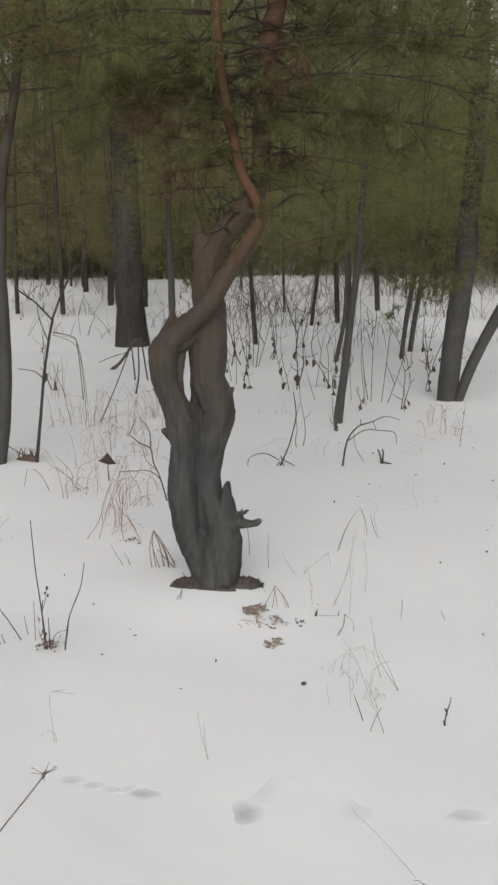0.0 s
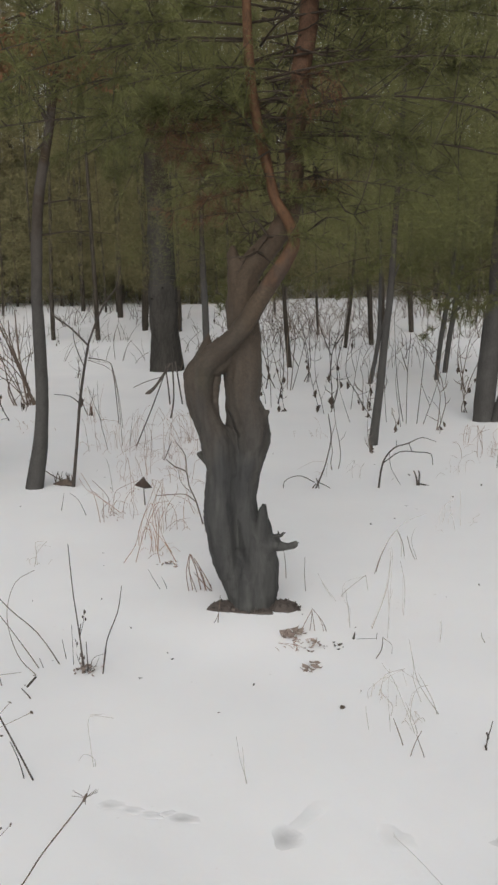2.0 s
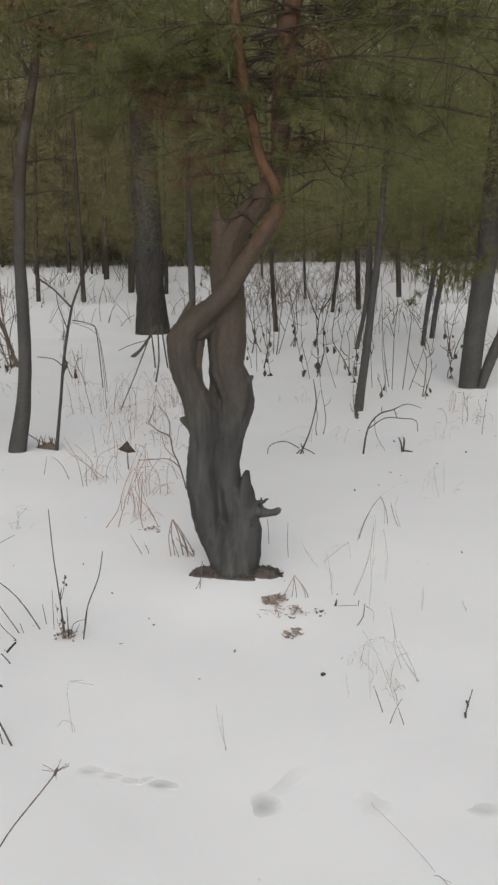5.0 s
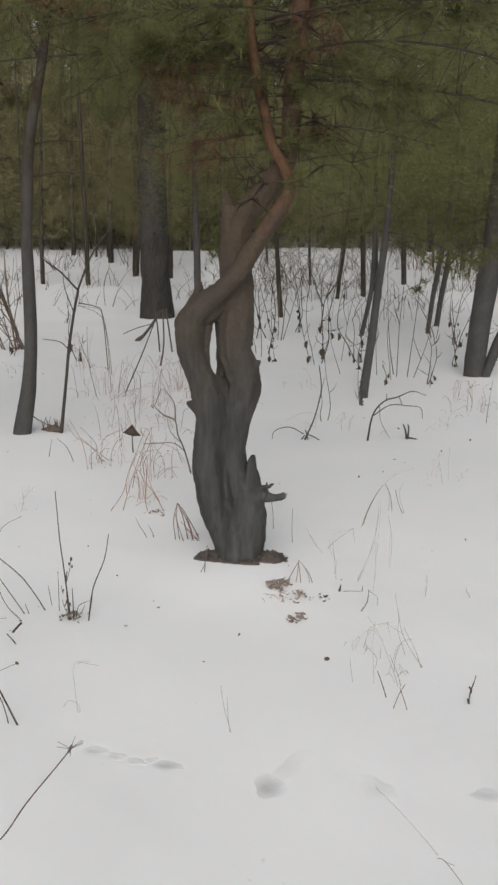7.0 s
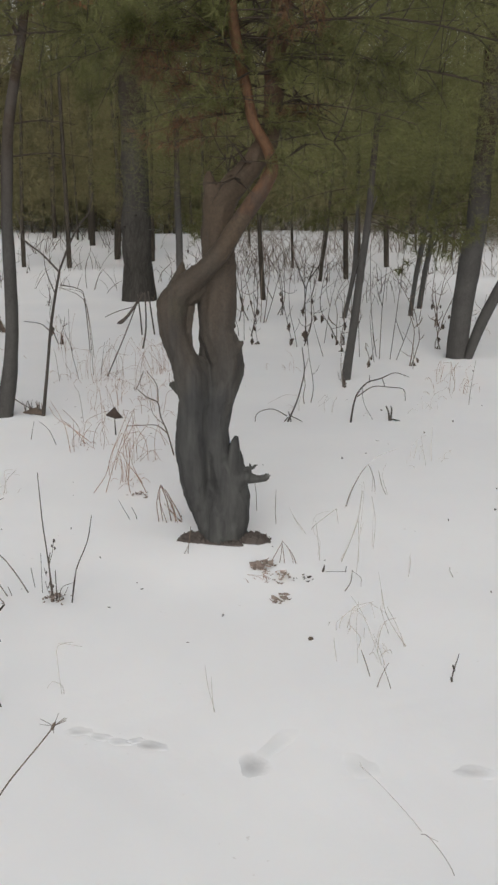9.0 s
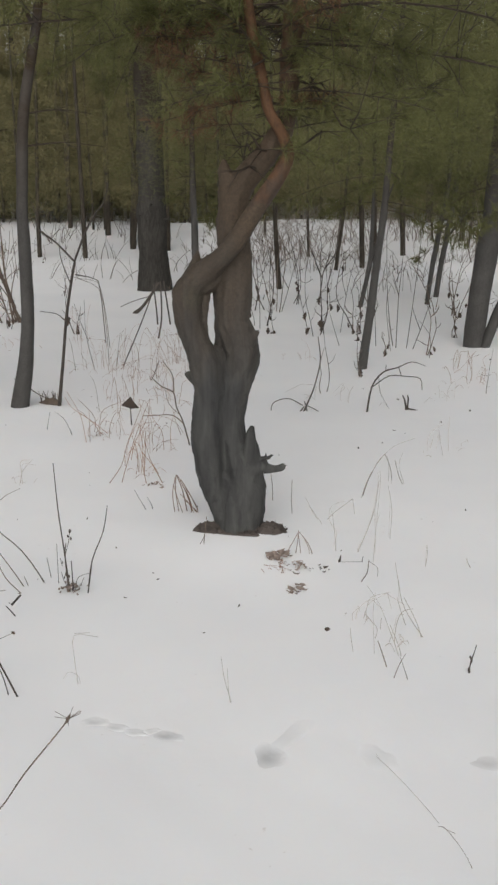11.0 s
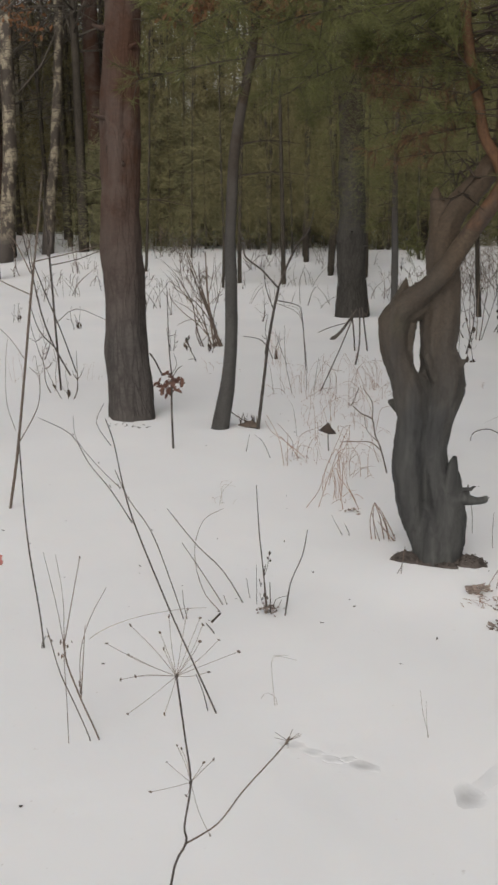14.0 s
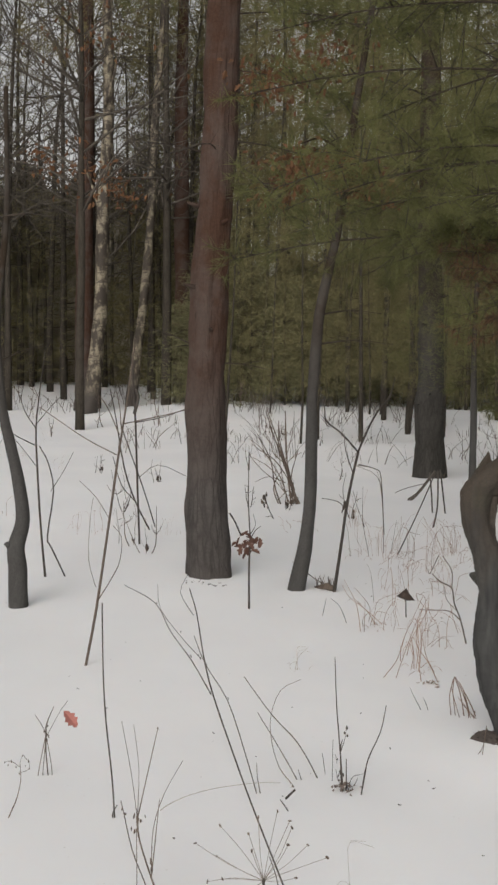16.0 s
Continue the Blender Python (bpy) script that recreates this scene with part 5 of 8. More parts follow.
woody('bare_shrub', (-3.652, 11.037), [(0, 0, 0, 0.0147), (-0.082, -0.031, 0.19, 0.013), (-0.14, -0.053, 0.385, 0.0129), (-0.186, -0.07, 0.514, 0.0113), (-0.254, -0.096, 0.738, 0.0096), (-0.34, -0.128, 0.979, 0.0077), (-0.379, -0.142, 1.118, 0.0064)],
      M_TWIG, 'bare reddish-brown shrub leaning over snow', 'shrub', group='bare shrubs between the trees',
      branches=[[(-0.036, -0.013, 0.059, 0.0114), (-0.105, -0.039, 0.32, 0.0104), (-0.15, -0.056, 0.545, 0.0097), (-0.163, -0.061, 0.8, 0.0077), (-0.166, -0.062, 1.021, 0.0064)],
                [(-0.053, -0.02, 0.157, 0.0097), (-0.14, -0.052, 0.417, 0.0097), (-0.224, -0.084, 0.738, 0.0077), (-0.238, -0.09, 0.959, 0.0064)],
                [(-0.094, -0.035, 0.223, 0.0097), (-0.188, -0.071, 0.385, 0.0084), (-0.289, -0.108, 0.515, 0.0077), (-0.449, -0.169, 0.625, 0.0064), (-0.526, -0.197, 0.69, 0.0048)],
                [(-0.133, -0.05, 0.093, 0.0072), (-0.263, -0.099, 0.257, 0.0065), (-0.412, -0.155, 0.388, 0.0058), (-0.541, -0.203, 0.55, 0.0048), (-0.556, -0.209, 0.665, 0.0039)],
                [(-0.187, -0.07, 0.482, 0.0065), (-0.288, -0.108, 0.579, 0.0064), (-0.327, -0.123, 0.707, 0.0051), (-0.403, -0.151, 0.803, 0.0045)],
                [(-0.151, -0.057, 0.449, 0.0065), (-0.089, -0.034, 0.532, 0.0052), (0.014, 0.005, 0.595, 0.0042)],
                [(-0.05, -0.019, -0.052, 0.0163), (-0.072, -0.027, 0.06, 0.0098), (-0.113, -0.043, 0.158, 0.0078), (-0.13, -0.049, 0.288, 0.0065)],
                [(-0.155, -0.058, -0.155, 0.0131), (-0.22, -0.083, -0.023, 0.0104), (-0.283, -0.106, 0.16, 0.0084), (-0.251, -0.094, 0.289, 0.0065), (-0.188, -0.071, 0.385, 0.0065)],
                [(-0.251, -0.094, 0.289, 0.0058), (-0.272, -0.102, 0.451, 0.0048), (-0.263, -0.099, 0.611, 0.0039)],
                [(-0.289, -0.108, 0.515, 0.0058), (-0.366, -0.138, 0.548, 0.0048), (-0.401, -0.15, 0.644, 0.0039)],
                [(-0.145, -0.054, 0.093, 0.0065), (-0.084, -0.031, 0.105, 0.0065), (-0.132, -0.049, 0.145, 0.0052), (-0.243, -0.091, 0.029, 0.0046)]], sides=6)
woody('bare_shrub', (-3.498, 9.851), [(0, 0, 0, 0.0071), (-0.042, -0.017, 0.089, 0.0065), (-0.073, -0.029, 0.178, 0.0064), (-0.087, -0.035, 0.249, 0.0058)],
      M_DARKTWIG, 'small withered weed with dark curled leaves', 'shrub', group='bare shrubs between the trees',
      branches=[[(-0.016, -0.006, 0.024, 0.0047), (-0.076, -0.031, 0.019, 0.0041)]],
      buds=[(-0.093, -0.038, 0.225, 0.0234), (-0.09, -0.036, 0.143, 0.0234), (-0.057, -0.023, 0.125, 0.0176), (-0.071, -0.029, 0.248, 0.0175)], sides=6)


# tall stems of the brush and single grasses round the twisted pine
woody('bare_shrub', (0.48, 9.93), [(0.0, 0.0, 0.0, 0.0061), (-0.04, 0.0, 0.25, 0.0051), (-0.07, 0.0, 0.56, 0.004), (-0.09, 0.0, 1.06, 0.003)],
      M_DARKTWIG, 'tall thin dark bare stem among the brush', 'shrub', sides=5)
woody('bare_shrub', (0.51, 9.76), [(0.0, 0.0, 0.0, 0.0055), (0.01, 0.0, 0.48, 0.0046), (0.03, 0.0, 0.73, 0.0037), (0.05, 0.0, 1.07, 0.0028)],
      M_DARKTWIG, 'tall thin dark bare stem among the brush', 'shrub',
      branches=[[(0.01, 0.0, 0.5, 0.0055), (-0.03, 0.0, 0.63, 0.0041), (-0.06, 0.0, 0.73, 0.0028)]], sides=5)
woody('bare_shrub', (0.61, 9.77), [(0.0, 0.0, 0.0, 0.0055), (0.05, 0.0, 0.48, 0.0046), (0.09, 0.0, 0.92, 0.0037), (0.11, 0.0, 1.17, 0.0028)],
      M_DARKTWIG, 'tall thin dark bare stem among the brush', 'shrub', sides=5)
woody('bare_shrub', (0.32, 9.88), [(0.0, 0.0, 0.0, 0.0046), (-0.02, 0.0, 0.39, 0.0035), (-0.01, 0.0, 0.61, 0.0023)],
      M_DARKTWIG, 'tall thin dark bare stem among the brush', 'shrub',
      branches=[[(-0.01, 0.0, 0.33, 0.0046), (-0.06, 0.0, 0.44, 0.0023)]], sides=5)
woody('bare_shrub', (0.46, 9.57), [(0.0, 0.0, 0.0, 0.0041), (-0.05, 0.0, 0.42, 0.003), (-0.01, 0.0, 0.62, 0.002)],
      M_DARKTWIG, 'tall thin dark bare stem among the brush', 'shrub', sides=5)
woody('bare_shrub', (0.67, 9.74), [(0.0, 0.0, 0.0, 0.005), (0.08, 0.0, 0.23, 0.0042), (0.13, 0.0, 0.4, 0.0034), (0.16, 0.0, 0.5, 0.0025)],
      M_DARKTWIG, 'tall thin dark bare stem among the brush', 'shrub',
      branches=[[(0.06, 0.0, 0.18, 0.005), (0.0, 0.0, 0.33, 0.0038), (-0.02, 0.0, 0.4, 0.0025)]], sides=5)
woody('bare_shrub', (0.81, 9.22), [(0.0, 0.0, 0.0, 0.0035), (0.0, 0.0, 0.18, 0.0029), (-0.04, 0.0, 0.26, 0.0023), (-0.11, 0.0, 0.34, 0.0017)],
      M_DARKTWIG, 'tall thin dark bare stem among the brush', 'shrub', sides=5)
woody('bare_shrub', (-0.4, 10.7), [(0.0, 0.0, 0.0, 0.0045), (-0.08, -0.01, 0.34, 0.0034), (-0.12, -0.01, 0.54, 0.0023)],
      M_DARKTWIG, 'tall thin dark bare stem among the brush', 'shrub',
      branches=[[(-0.06, -0.01, 0.26, 0.0045), (0.0, 0.0, 0.4, 0.0023)]], sides=5)
woody('bare_shrub', (-0.03, 9.85), [(0.0, 0.0, 0.0, 0.0042), (-0.05, 0.0, 0.16, 0.0031), (-0.1, -0.01, 0.34, 0.0021)],
      M_DARKTWIG, 'tall thin dark bare stem among the brush', 'shrub', sides=5)
woody('bare_shrub', (-0.07, 10.77), [(0.0, 0.0, 0.0, 0.0046), (0.05, 0.0, 0.37, 0.0038), (0.1, 0.01, 0.62, 0.003), (0.15, 0.01, 0.78, 0.0023)],
      M_DARKTWIG, 'tall thin dark bare stem among the brush', 'shrub',
      branches=[[(0.05, 0.0, 0.39, 0.0046), (0.01, 0.0, 0.56, 0.0034), (0.02, 0.0, 0.7, 0.0023)]], sides=5)
woody('bare_shrub', (-0.88, 12.46), [(0.0, 0.0, 0.0, 0.0065), (0.07, 0.01, 0.24, 0.0054), (0.15, 0.02, 0.54, 0.0043), (0.21, 0.02, 0.7, 0.0032)],
      M_DARKTWIG, 'tall thin dark bare stem among the brush', 'shrub',
      branches=[[(0.08, 0.01, 0.28, 0.0065), (-0.03, 0.0, 0.51, 0.0049), (0.0, 0.0, 0.63, 0.0032)]], sides=5)
woody('bare_shrub', (-1.01, 12.45), [(0.0, 0.0, 0.0, 0.0059), (-0.02, 0.0, 0.34, 0.0044), (-0.01, 0.0, 0.54, 0.0029)],
      M_DARKTWIG, 'tall thin dark bare stem among the brush', 'shrub', sides=5)
woody('bare_shrub', (-0.94, 10.91), [(0.0, 0.0, 0.0, 0.0052), (-0.01, 0.0, 0.35, 0.0043), (-0.08, -0.01, 0.63, 0.0034), (-0.09, -0.01, 0.77, 0.0026)],
      M_DARKTWIG, 'tall thin dark bare stem among the brush', 'shrub',
      branches=[[(-0.02, 0.0, 0.37, 0.0052), (0.03, 0.0, 0.57, 0.0026)]], sides=5)
woody('bare_shrub', (0.18, 10.04), [(0.0, 0.0, 0.0, 0.0038), (-0.11, 0.0, 0.18, 0.0028), (-0.16, -0.01, 0.26, 0.0019)],
      M_DARKTWIG, 'tall thin dark bare stem among the brush', 'shrub', sides=5)
woody('bare_shrub', (-0.49, 13.34), [(0.0, 0.0, 0.0, 0.0126), (0.03, 0.0, 0.26, 0.0105), (0.05, 0.0, 0.4, 0.0084), (0.15, 0.01, 0.67, 0.0063)],
      M_DARKTWIG, 'tall thin dark bare stem among the brush', 'shrub',
      branches=[[(0.03, 0.0, 0.33, 0.0126), (-0.04, 0.0, 0.5, 0.0094), (-0.1, -0.01, 0.67, 0.0063)], [(0.07, 0.01, 0.45, 0.0126), (0.2, 0.02, 0.64, 0.0094), (0.24, 0.02, 0.77, 0.0063)]], sides=5)
woody('dry_weed', (-2.18, 9.42), [(0.0, 0.0, 0.0, 0.0039), (-0.02, -0.01, 0.28, 0.0034), (-0.06, -0.02, 0.55, 0.0029), (-0.11, -0.03, 0.63, 0.0024), (-0.27, -0.08, 0.66, 0.0019)],
      M_TWIG, 'thin drooping dry stem standing in snow', 'dry weed', sides=5)
woody('bare_shrub', (-2.0, 8.31), [(0.0, 0.0, 0.0, 0.0034), (-0.05, -0.02, 0.29, 0.0026), (-0.05, -0.02, 0.59, 0.0017)],
      M_DARKTWIG, 'tall thin dark bare stem among the brush', 'shrub',
      branches=[[(-0.04, -0.01, 0.24, 0.0034), (-0.1, -0.03, 0.41, 0.0026), (-0.14, -0.04, 0.55, 0.0017)]], sides=5)
woody('bare_shrub', (-1.85, 8.46), [(0.0, 0.0, 0.0, 0.003), (0.04, 0.01, 0.29, 0.0015)],
      M_DARKTWIG, 'tall thin dark bare stem among the brush', 'shrub', sides=5)
woody('dry_weed', (-1.47, 6.65), [(0.0, 0.0, 0.0, 0.0021), (-0.02, -0.01, 0.19, 0.0015), (-0.05, -0.02, 0.25, 0.001)],
      M_TWIG, 'thin drooping dry stem standing in snow', 'dry weed', sides=5)
woody('dry_weed', (-2.12, 8.17), [(0.0, 0.0, 0.0, 0.0025), (-0.02, -0.01, 0.21, 0.0019), (-0.04, -0.01, 0.28, 0.0013)],
      M_TWIG, 'thin drooping dry stem standing in snow', 'dry weed', sides=5)
woody('bent_grass', (-0.94, 5.03), [(0.0, 0.0, 0.0, 0.0028), (0.06, 0.02, 0.09, 0.0024), (0.09, 0.03, 0.2, 0.0022), (0.12, 0.04, 0.28, 0.0018), (0.18, 0.05, 0.43, 0.0014)],
      M_GRASS, 'tangle of tan dry grass stems bowed over snow', 'grass',
      branches=[[(0.06, 0.02, 0.0, 0.0028), (0.11, 0.03, 0.17, 0.0023), (0.16, 0.05, 0.32, 0.0019), (0.21, 0.06, 0.44, 0.0014)], [(0.08, 0.02, 0.09, 0.0028), (0.08, 0.02, 0.17, 0.0014)], [(0.11, 0.03, 0.12, 0.0028), (0.13, 0.04, 0.21, 0.0023), (0.2, 0.06, 0.35, 0.0019), (0.21, 0.06, 0.43, 0.0014)]], sides=5)
woody('bent_grass', (-0.67, 5.07), [(0.0, 0.0, 0.0, 0.0028), (-0.05, -0.01, 0.1, 0.0024), (-0.1, -0.02, 0.17, 0.0022), (-0.11, -0.03, 0.25, 0.0018), (-0.08, -0.02, 0.39, 0.0014)],
      M_GRASS, 'tangle of tan dry grass stems bowed over snow', 'grass',
      branches=[[(-0.08, -0.02, 0.0, 0.0028), (-0.1, -0.02, 0.1, 0.0022), (-0.11, -0.03, 0.17, 0.0014)], [(-0.02, 0.0, 0.05, 0.0028), (-0.06, -0.01, 0.13, 0.0022), (-0.08, -0.02, 0.22, 0.0014)], [(-0.06, -0.01, -0.02, 0.0028), (-0.03, -0.01, 0.01, 0.0022), (0.0, 0.0, -0.01, 0.0014)]], sides=5)
woody('bent_grass', (-0.81, 5.72), [(0.0, 0.0, 0.0, 0.0024), (-0.01, 0.0, 0.11, 0.0020), (-0.06, -0.01, 0.19, 0.0016), (-0.07, -0.02, 0.26, 0.0012)],
      M_GRASS, 'tangle of tan dry grass stems bowed over snow', 'grass',
      branches=[[(0.04, 0.01, 0.02, 0.0024), (0.04, 0.01, 0.14, 0.0018), (0.07, 0.02, 0.24, 0.0012)], [(0.1, 0.02, 0.09, 0.0024), (0.07, 0.02, 0.17, 0.0018), (0.05, 0.01, 0.27, 0.0012)]], sides=5)
woody('bent_grass', (-1.31, 5.83), [(0.0, 0.0, 0.0, 0.0028), (-0.02, -0.01, 0.14, 0.0024), (-0.05, -0.02, 0.22, 0.0019), (-0.1, -0.03, 0.31, 0.0015)],
      M_GRASS, 'tangle of tan dry grass stems bowed over snow', 'grass',
      branches=[[(0.12, 0.04, 0.05, 0.0028), (0.02, 0.01, 0.14, 0.0024), (-0.07, -0.02, 0.21, 0.0019), (-0.11, -0.03, 0.28, 0.0015)], [(0.02, 0.01, 0.0, 0.0028), (0.02, 0.01, 0.1, 0.0022), (0.02, 0.01, 0.2, 0.0015)], [(0.08, 0.03, 0.05, 0.0028), (0.04, 0.01, 0.12, 0.0022), (-0.03, -0.01, 0.19, 0.0015)]], sides=5)
woody('dry_weed', (-1.45, 5.99), [(0.0, 0.0, 0.0, 0.0028), (-0.04, -0.01, 0.1, 0.0021), (-0.09, -0.03, 0.15, 0.0014)],
      M_DARKTWIG, 'short dark broken stems in snow', 'dry weed',
      branches=[[(-0.14, -0.05, 0.04, 0.0028), (-0.12, -0.04, 0.15, 0.0014)]], sides=5)
woody('dry_weed', (-0.65, 4.63), [(0.0, 0.0, 0.0, 0.0022), (-0.03, -0.01, 0.06, 0.0016), (-0.05, -0.01, 0.1, 0.0011)],
      M_DARKTWIG, 'short dark broken stems in snow', 'dry weed',
      branches=[[(0.03, 0.01, 0.01, 0.0022), (0.01, 0.0, 0.06, 0.0011)]], sides=5)
woody('bent_grass', (0.36, 4.93), [(0.0, 0.0, 0.0, 0.0019), (0.04, 0.0, 0.12, 0.0017), (0.11, 0.0, 0.23, 0.0014), (0.17, 0.0, 0.28, 0.0012), (0.25, 0.01, 0.31, 0.001)],
      M_STRAW, 'long bleached grass stem arching over snow', 'grass',
      branches=[[(0.13, 0.0, 0.09, 0.0019), (0.13, 0.0, 0.16, 0.0014), (0.12, 0.0, 0.22, 0.001)]], sides=5)
woody('bent_grass', (0.57, 5.21), [(0.0, 0.0, 0.0, 0.0016), (-0.03, 0.0, 0.1, 0.0012), (-0.01, 0.0, 0.17, 0.0008)],
      M_STRAW, 'long bleached grass stem arching over snow', 'grass',
      branches=[[(-0.04, 0.0, -0.05, 0.0016), (-0.07, 0.0, 0.02, 0.0008)]], sides=5)
woody('bent_grass', (0.37, 4.19), [(0.0, 0.0, 0.0, 0.0013), (0.04, 0.0, 0.09, 0.0011), (0.07, 0.0, 0.22, 0.0009), (0.08, 0.0, 0.33, 0.0007)],
      M_STRAW, 'long bleached grass stem arching over snow', 'grass',
      branches=[[(0.08, 0.0, 0.13, 0.0013), (0.09, 0.0, 0.17, 0.0007)]], sides=5)
woody('bent_grass', (0.44, 4.05), [(0.0, 0.0, 0.0, 0.0012), (0.01, 0.0, 0.18, 0.001), (0.02, 0.0, 0.37, 0.0008), (0.0, 0.0, 0.37, 0.0006)],
      M_STRAW, 'long bleached grass stem arching over snow', 'grass', sides=5)
woody('bent_grass', (0.5, 4.38), [(0.0, 0.0, 0.0, 0.0011), (0.0, 0.0, 0.16, 0.0006)],
      M_STRAW, 'long bleached grass stem arching over snow', 'grass', sides=5)
woody('bent_grass', (0.27, 4.23), [(0.0, 0.0, 0.0, 0.0013), (0.01, 0.0, 0.06, 0.0012), (-0.02, 0.0, 0.11, 0.001), (-0.01, 0.0, 0.18, 0.0008), (0.08, 0.0, 0.21, 0.0007)],
      M_STRAW, 'long bleached grass stem arching over snow', 'grass', sides=5)
woody('bent_grass', (0.2, 4.5), [(0.0, 0.0, 0.0, 0.0012), (-0.05, 0.0, 0.07, 0.0009), (-0.08, -0.01, 0.13, 0.0006)],
      M_STRAW, 'long bleached grass stem arching over snow', 'grass', sides=5)
woody('bent_grass', (0.65, 4.03), [(0.0, 0.0, 0.0, 0.0011), (0.0, 0.0, 0.09, 0.0005)],
      M_STRAW, 'long bleached grass stem arching over snow', 'grass', sides=5)
woody('bent_grass', (0.79, 5.82), [(0.0, 0.0, 0.0, 0.0015), (-0.03, 0.0, 0.15, 0.0011), (-0.02, 0.0, 0.21, 0.0007)],
      M_STRAW, 'long bleached grass stem arching over snow', 'grass', sides=5)
woody('bent_grass', (0.91, 4.62), [(0.0, 0.0, 0.0, 0.0012), (-0.02, 0.0, -0.09, 0.0009), (-0.03, 0.0, -0.16, 0.0006)],
      M_STRAW, 'long bleached grass stem arching over snow', 'grass', sides=5)


# ---- the twisted pine ----
def twisted_pine():
    rng = random.Random(11)
    top = thing("twisted_pine", -0.177, 4.353, "gnarled old pine with a twisted hollow double trunk", "tree", z=0.0)
    left = [(-0.020, -0.03, -0.06, 0.056), (-0.030, -0.03, 0.055, 0.053), (-0.063, -0.035, 0.15, 0.047), (-0.092, -0.04, 0.238, 0.056), (-0.110, -0.04, 0.378, 0.068), (-0.108, -0.04, 0.518, 0.066),
            (-0.102, -0.04, 0.650, 0.060), (-0.110, -0.04, 0.730, 0.066), (-0.126, -0.04, 0.793, 0.066), (-0.158, -0.045, 0.868, 0.055), (-0.184, -0.05, 0.940, 0.056), (-0.191, -0.05, 1.02, 0.059),
            (-0.175, -0.05, 1.085, 0.060), (-0.115, -0.06, 1.142, 0.052), (-0.046, -0.09, 1.195, 0.044), (0.014, -0.10, 1.255, 0.040), (0.066, -0.09, 1.335, 0.037), (0.125, -0.07, 1.431, 0.034)]
    right = [(0.030, 0.01, -0.06, 0.098), (0.034, 0.01, 0.06, 0.094), (0.042, 0.01, 0.15, 0.092), (0.040, 0.015, 0.24, 0.086), (0.000, 0.015, 0.374, 0.070), (-0.014, 0.015, 0.512, 0.060),
             (0.006, 0.015, 0.655, 0.063), (0.026, 0.02, 0.723, 0.065), (0.036, 0.02, 0.795, 0.070), (0.018, 0.02, 0.870, 0.080), (-0.004, 0.02, 0.935, 0.072), (-0.004, 0.02, 0.985, 0.074), (-0.002, 0.02, 1.06, 0.077), (0.0, 0.02, 1.13, 0.075),
             (0.0, 0.02, 1.258, 0.070), (-0.005, 0.02, 1.374, 0.064), (0.014, 0.02, 1.466, 0.058), (0.080, 0.03, 1.557, 0.051), (0.160, 0.03, 1.648, 0.046),
             (0.211, 0.04, 1.760, 0.043), (0.225, 0.04, 1.915, 0.040), (0.236, 0.04, 2.133, 0.039), (0.262, 0.04, 2.326, 0.038), (0.295, 0.05, 2.556, 0.036), (0.322, 0.05, 3.4, 0.028)]
    v, f = [], []
    tube(v, f, left, 40, 8, 0.08, rng, ridge=0.035)
    tube(v, f, right, 40, 8, 0.08, rng, ridge=0.035)
    # the broken second top, the burl with its lip, the stub of the bend, and a thin strand between the two stems
    tube(v, f, [(-0.005, 0.02, 1.30, 0.060), (-0.014, 0.02, 1.44, 0.052), (-0.022, 0.02, 1.50, 0.040), (-0.036, 0.02, 1.555, 0.024), (-0.040, 0.02, 1.60, 0.008)], 18, 5, 0.25, rng)
    tube(v, f, [(0.020, 0.01, 0.70, 0.050), (0.030, 0.0, 0.79, 0.058), (0.052, 0.0, 0.846, 0.052), (0.080, 0.0, 0.876, 0.028), (0.100, 0.0, 0.896, 0.013), (0.112, 0.0, 0.910, 0.003)], 20, 6, 0.25, rng)
    tube(v, f, [(-0.188, -0.03, 1.03, 0.052), (-0.174, -0.02, 1.11, 0.048), (-0.158, -0.02, 1.175, 0.030), (-0.148, -0.02, 1.215, 0.014), (-0.145, -0.02, 1.242, 0.003)], 12, 5, 0.3, rng)
    tube(v, f, [(-0.140, -0.03, 1.12, 0.036), (-0.112, -0.02, 1.18, 0.018), (-0.104, -0.02, 1.222, 0.004)], 10, 5, 0.3, rng)
    tube(v, f, [(-0.050, 0.03, 1.18, 0.030), (-0.074, 0.05, 1.08, 0.017), (-0.082, 0.06, 0.98, 0.014), (-0.078, 0.06, 0.90, 0.015), (-0.066, 0.04, 0.82, 0.022), (-0.050, 0.02, 0.74, 0.034)], 12, 6, 0.3, rng)
    tube(v, f, [(-0.128, -0.01, 1.10, 0.016), (-0.100, 0.0, 1.075, 0.009), (-0.080, 0.02, 1.085, 0.010)], 8, 4, 0.3, rng)
    # the solid foot between the two stems, with low swellings
    tube(v, f, [(0.018, -0.03, -0.06, 0.090), (0.010, -0.03, 0.08, 0.076), (-0.004, -0.02, 0.19, 0.060), (-0.040, 0.0, 0.30, 0.030)], 32, 6, 0.10, rng, ridge=0.05)
    tube(v, f, [(0.075, -0.05, -0.03, 0.034), (0.070, -0.055, 0.12, 0.028), (0.060, -0.045, 0.26, 0.018), (0.045, -0.03, 0.36, 0.008)], 10, 5, 0.2, rng)
    # the wood that joins the stems below and above the long slit
    tube(v, f, [(-0.052, -0.01, 0.30, 0.040), (-0.062, -0.012, 0.45, 0.036), (-0.056, -0.012, 0.60, 0.040), (-0.062, -0.01, 0.72, 0.038), (-0.074, -0.01, 0.805, 0.026), (-0.080, -0.01, 0.84, 0.012)], 20, 6, 0.10, rng)
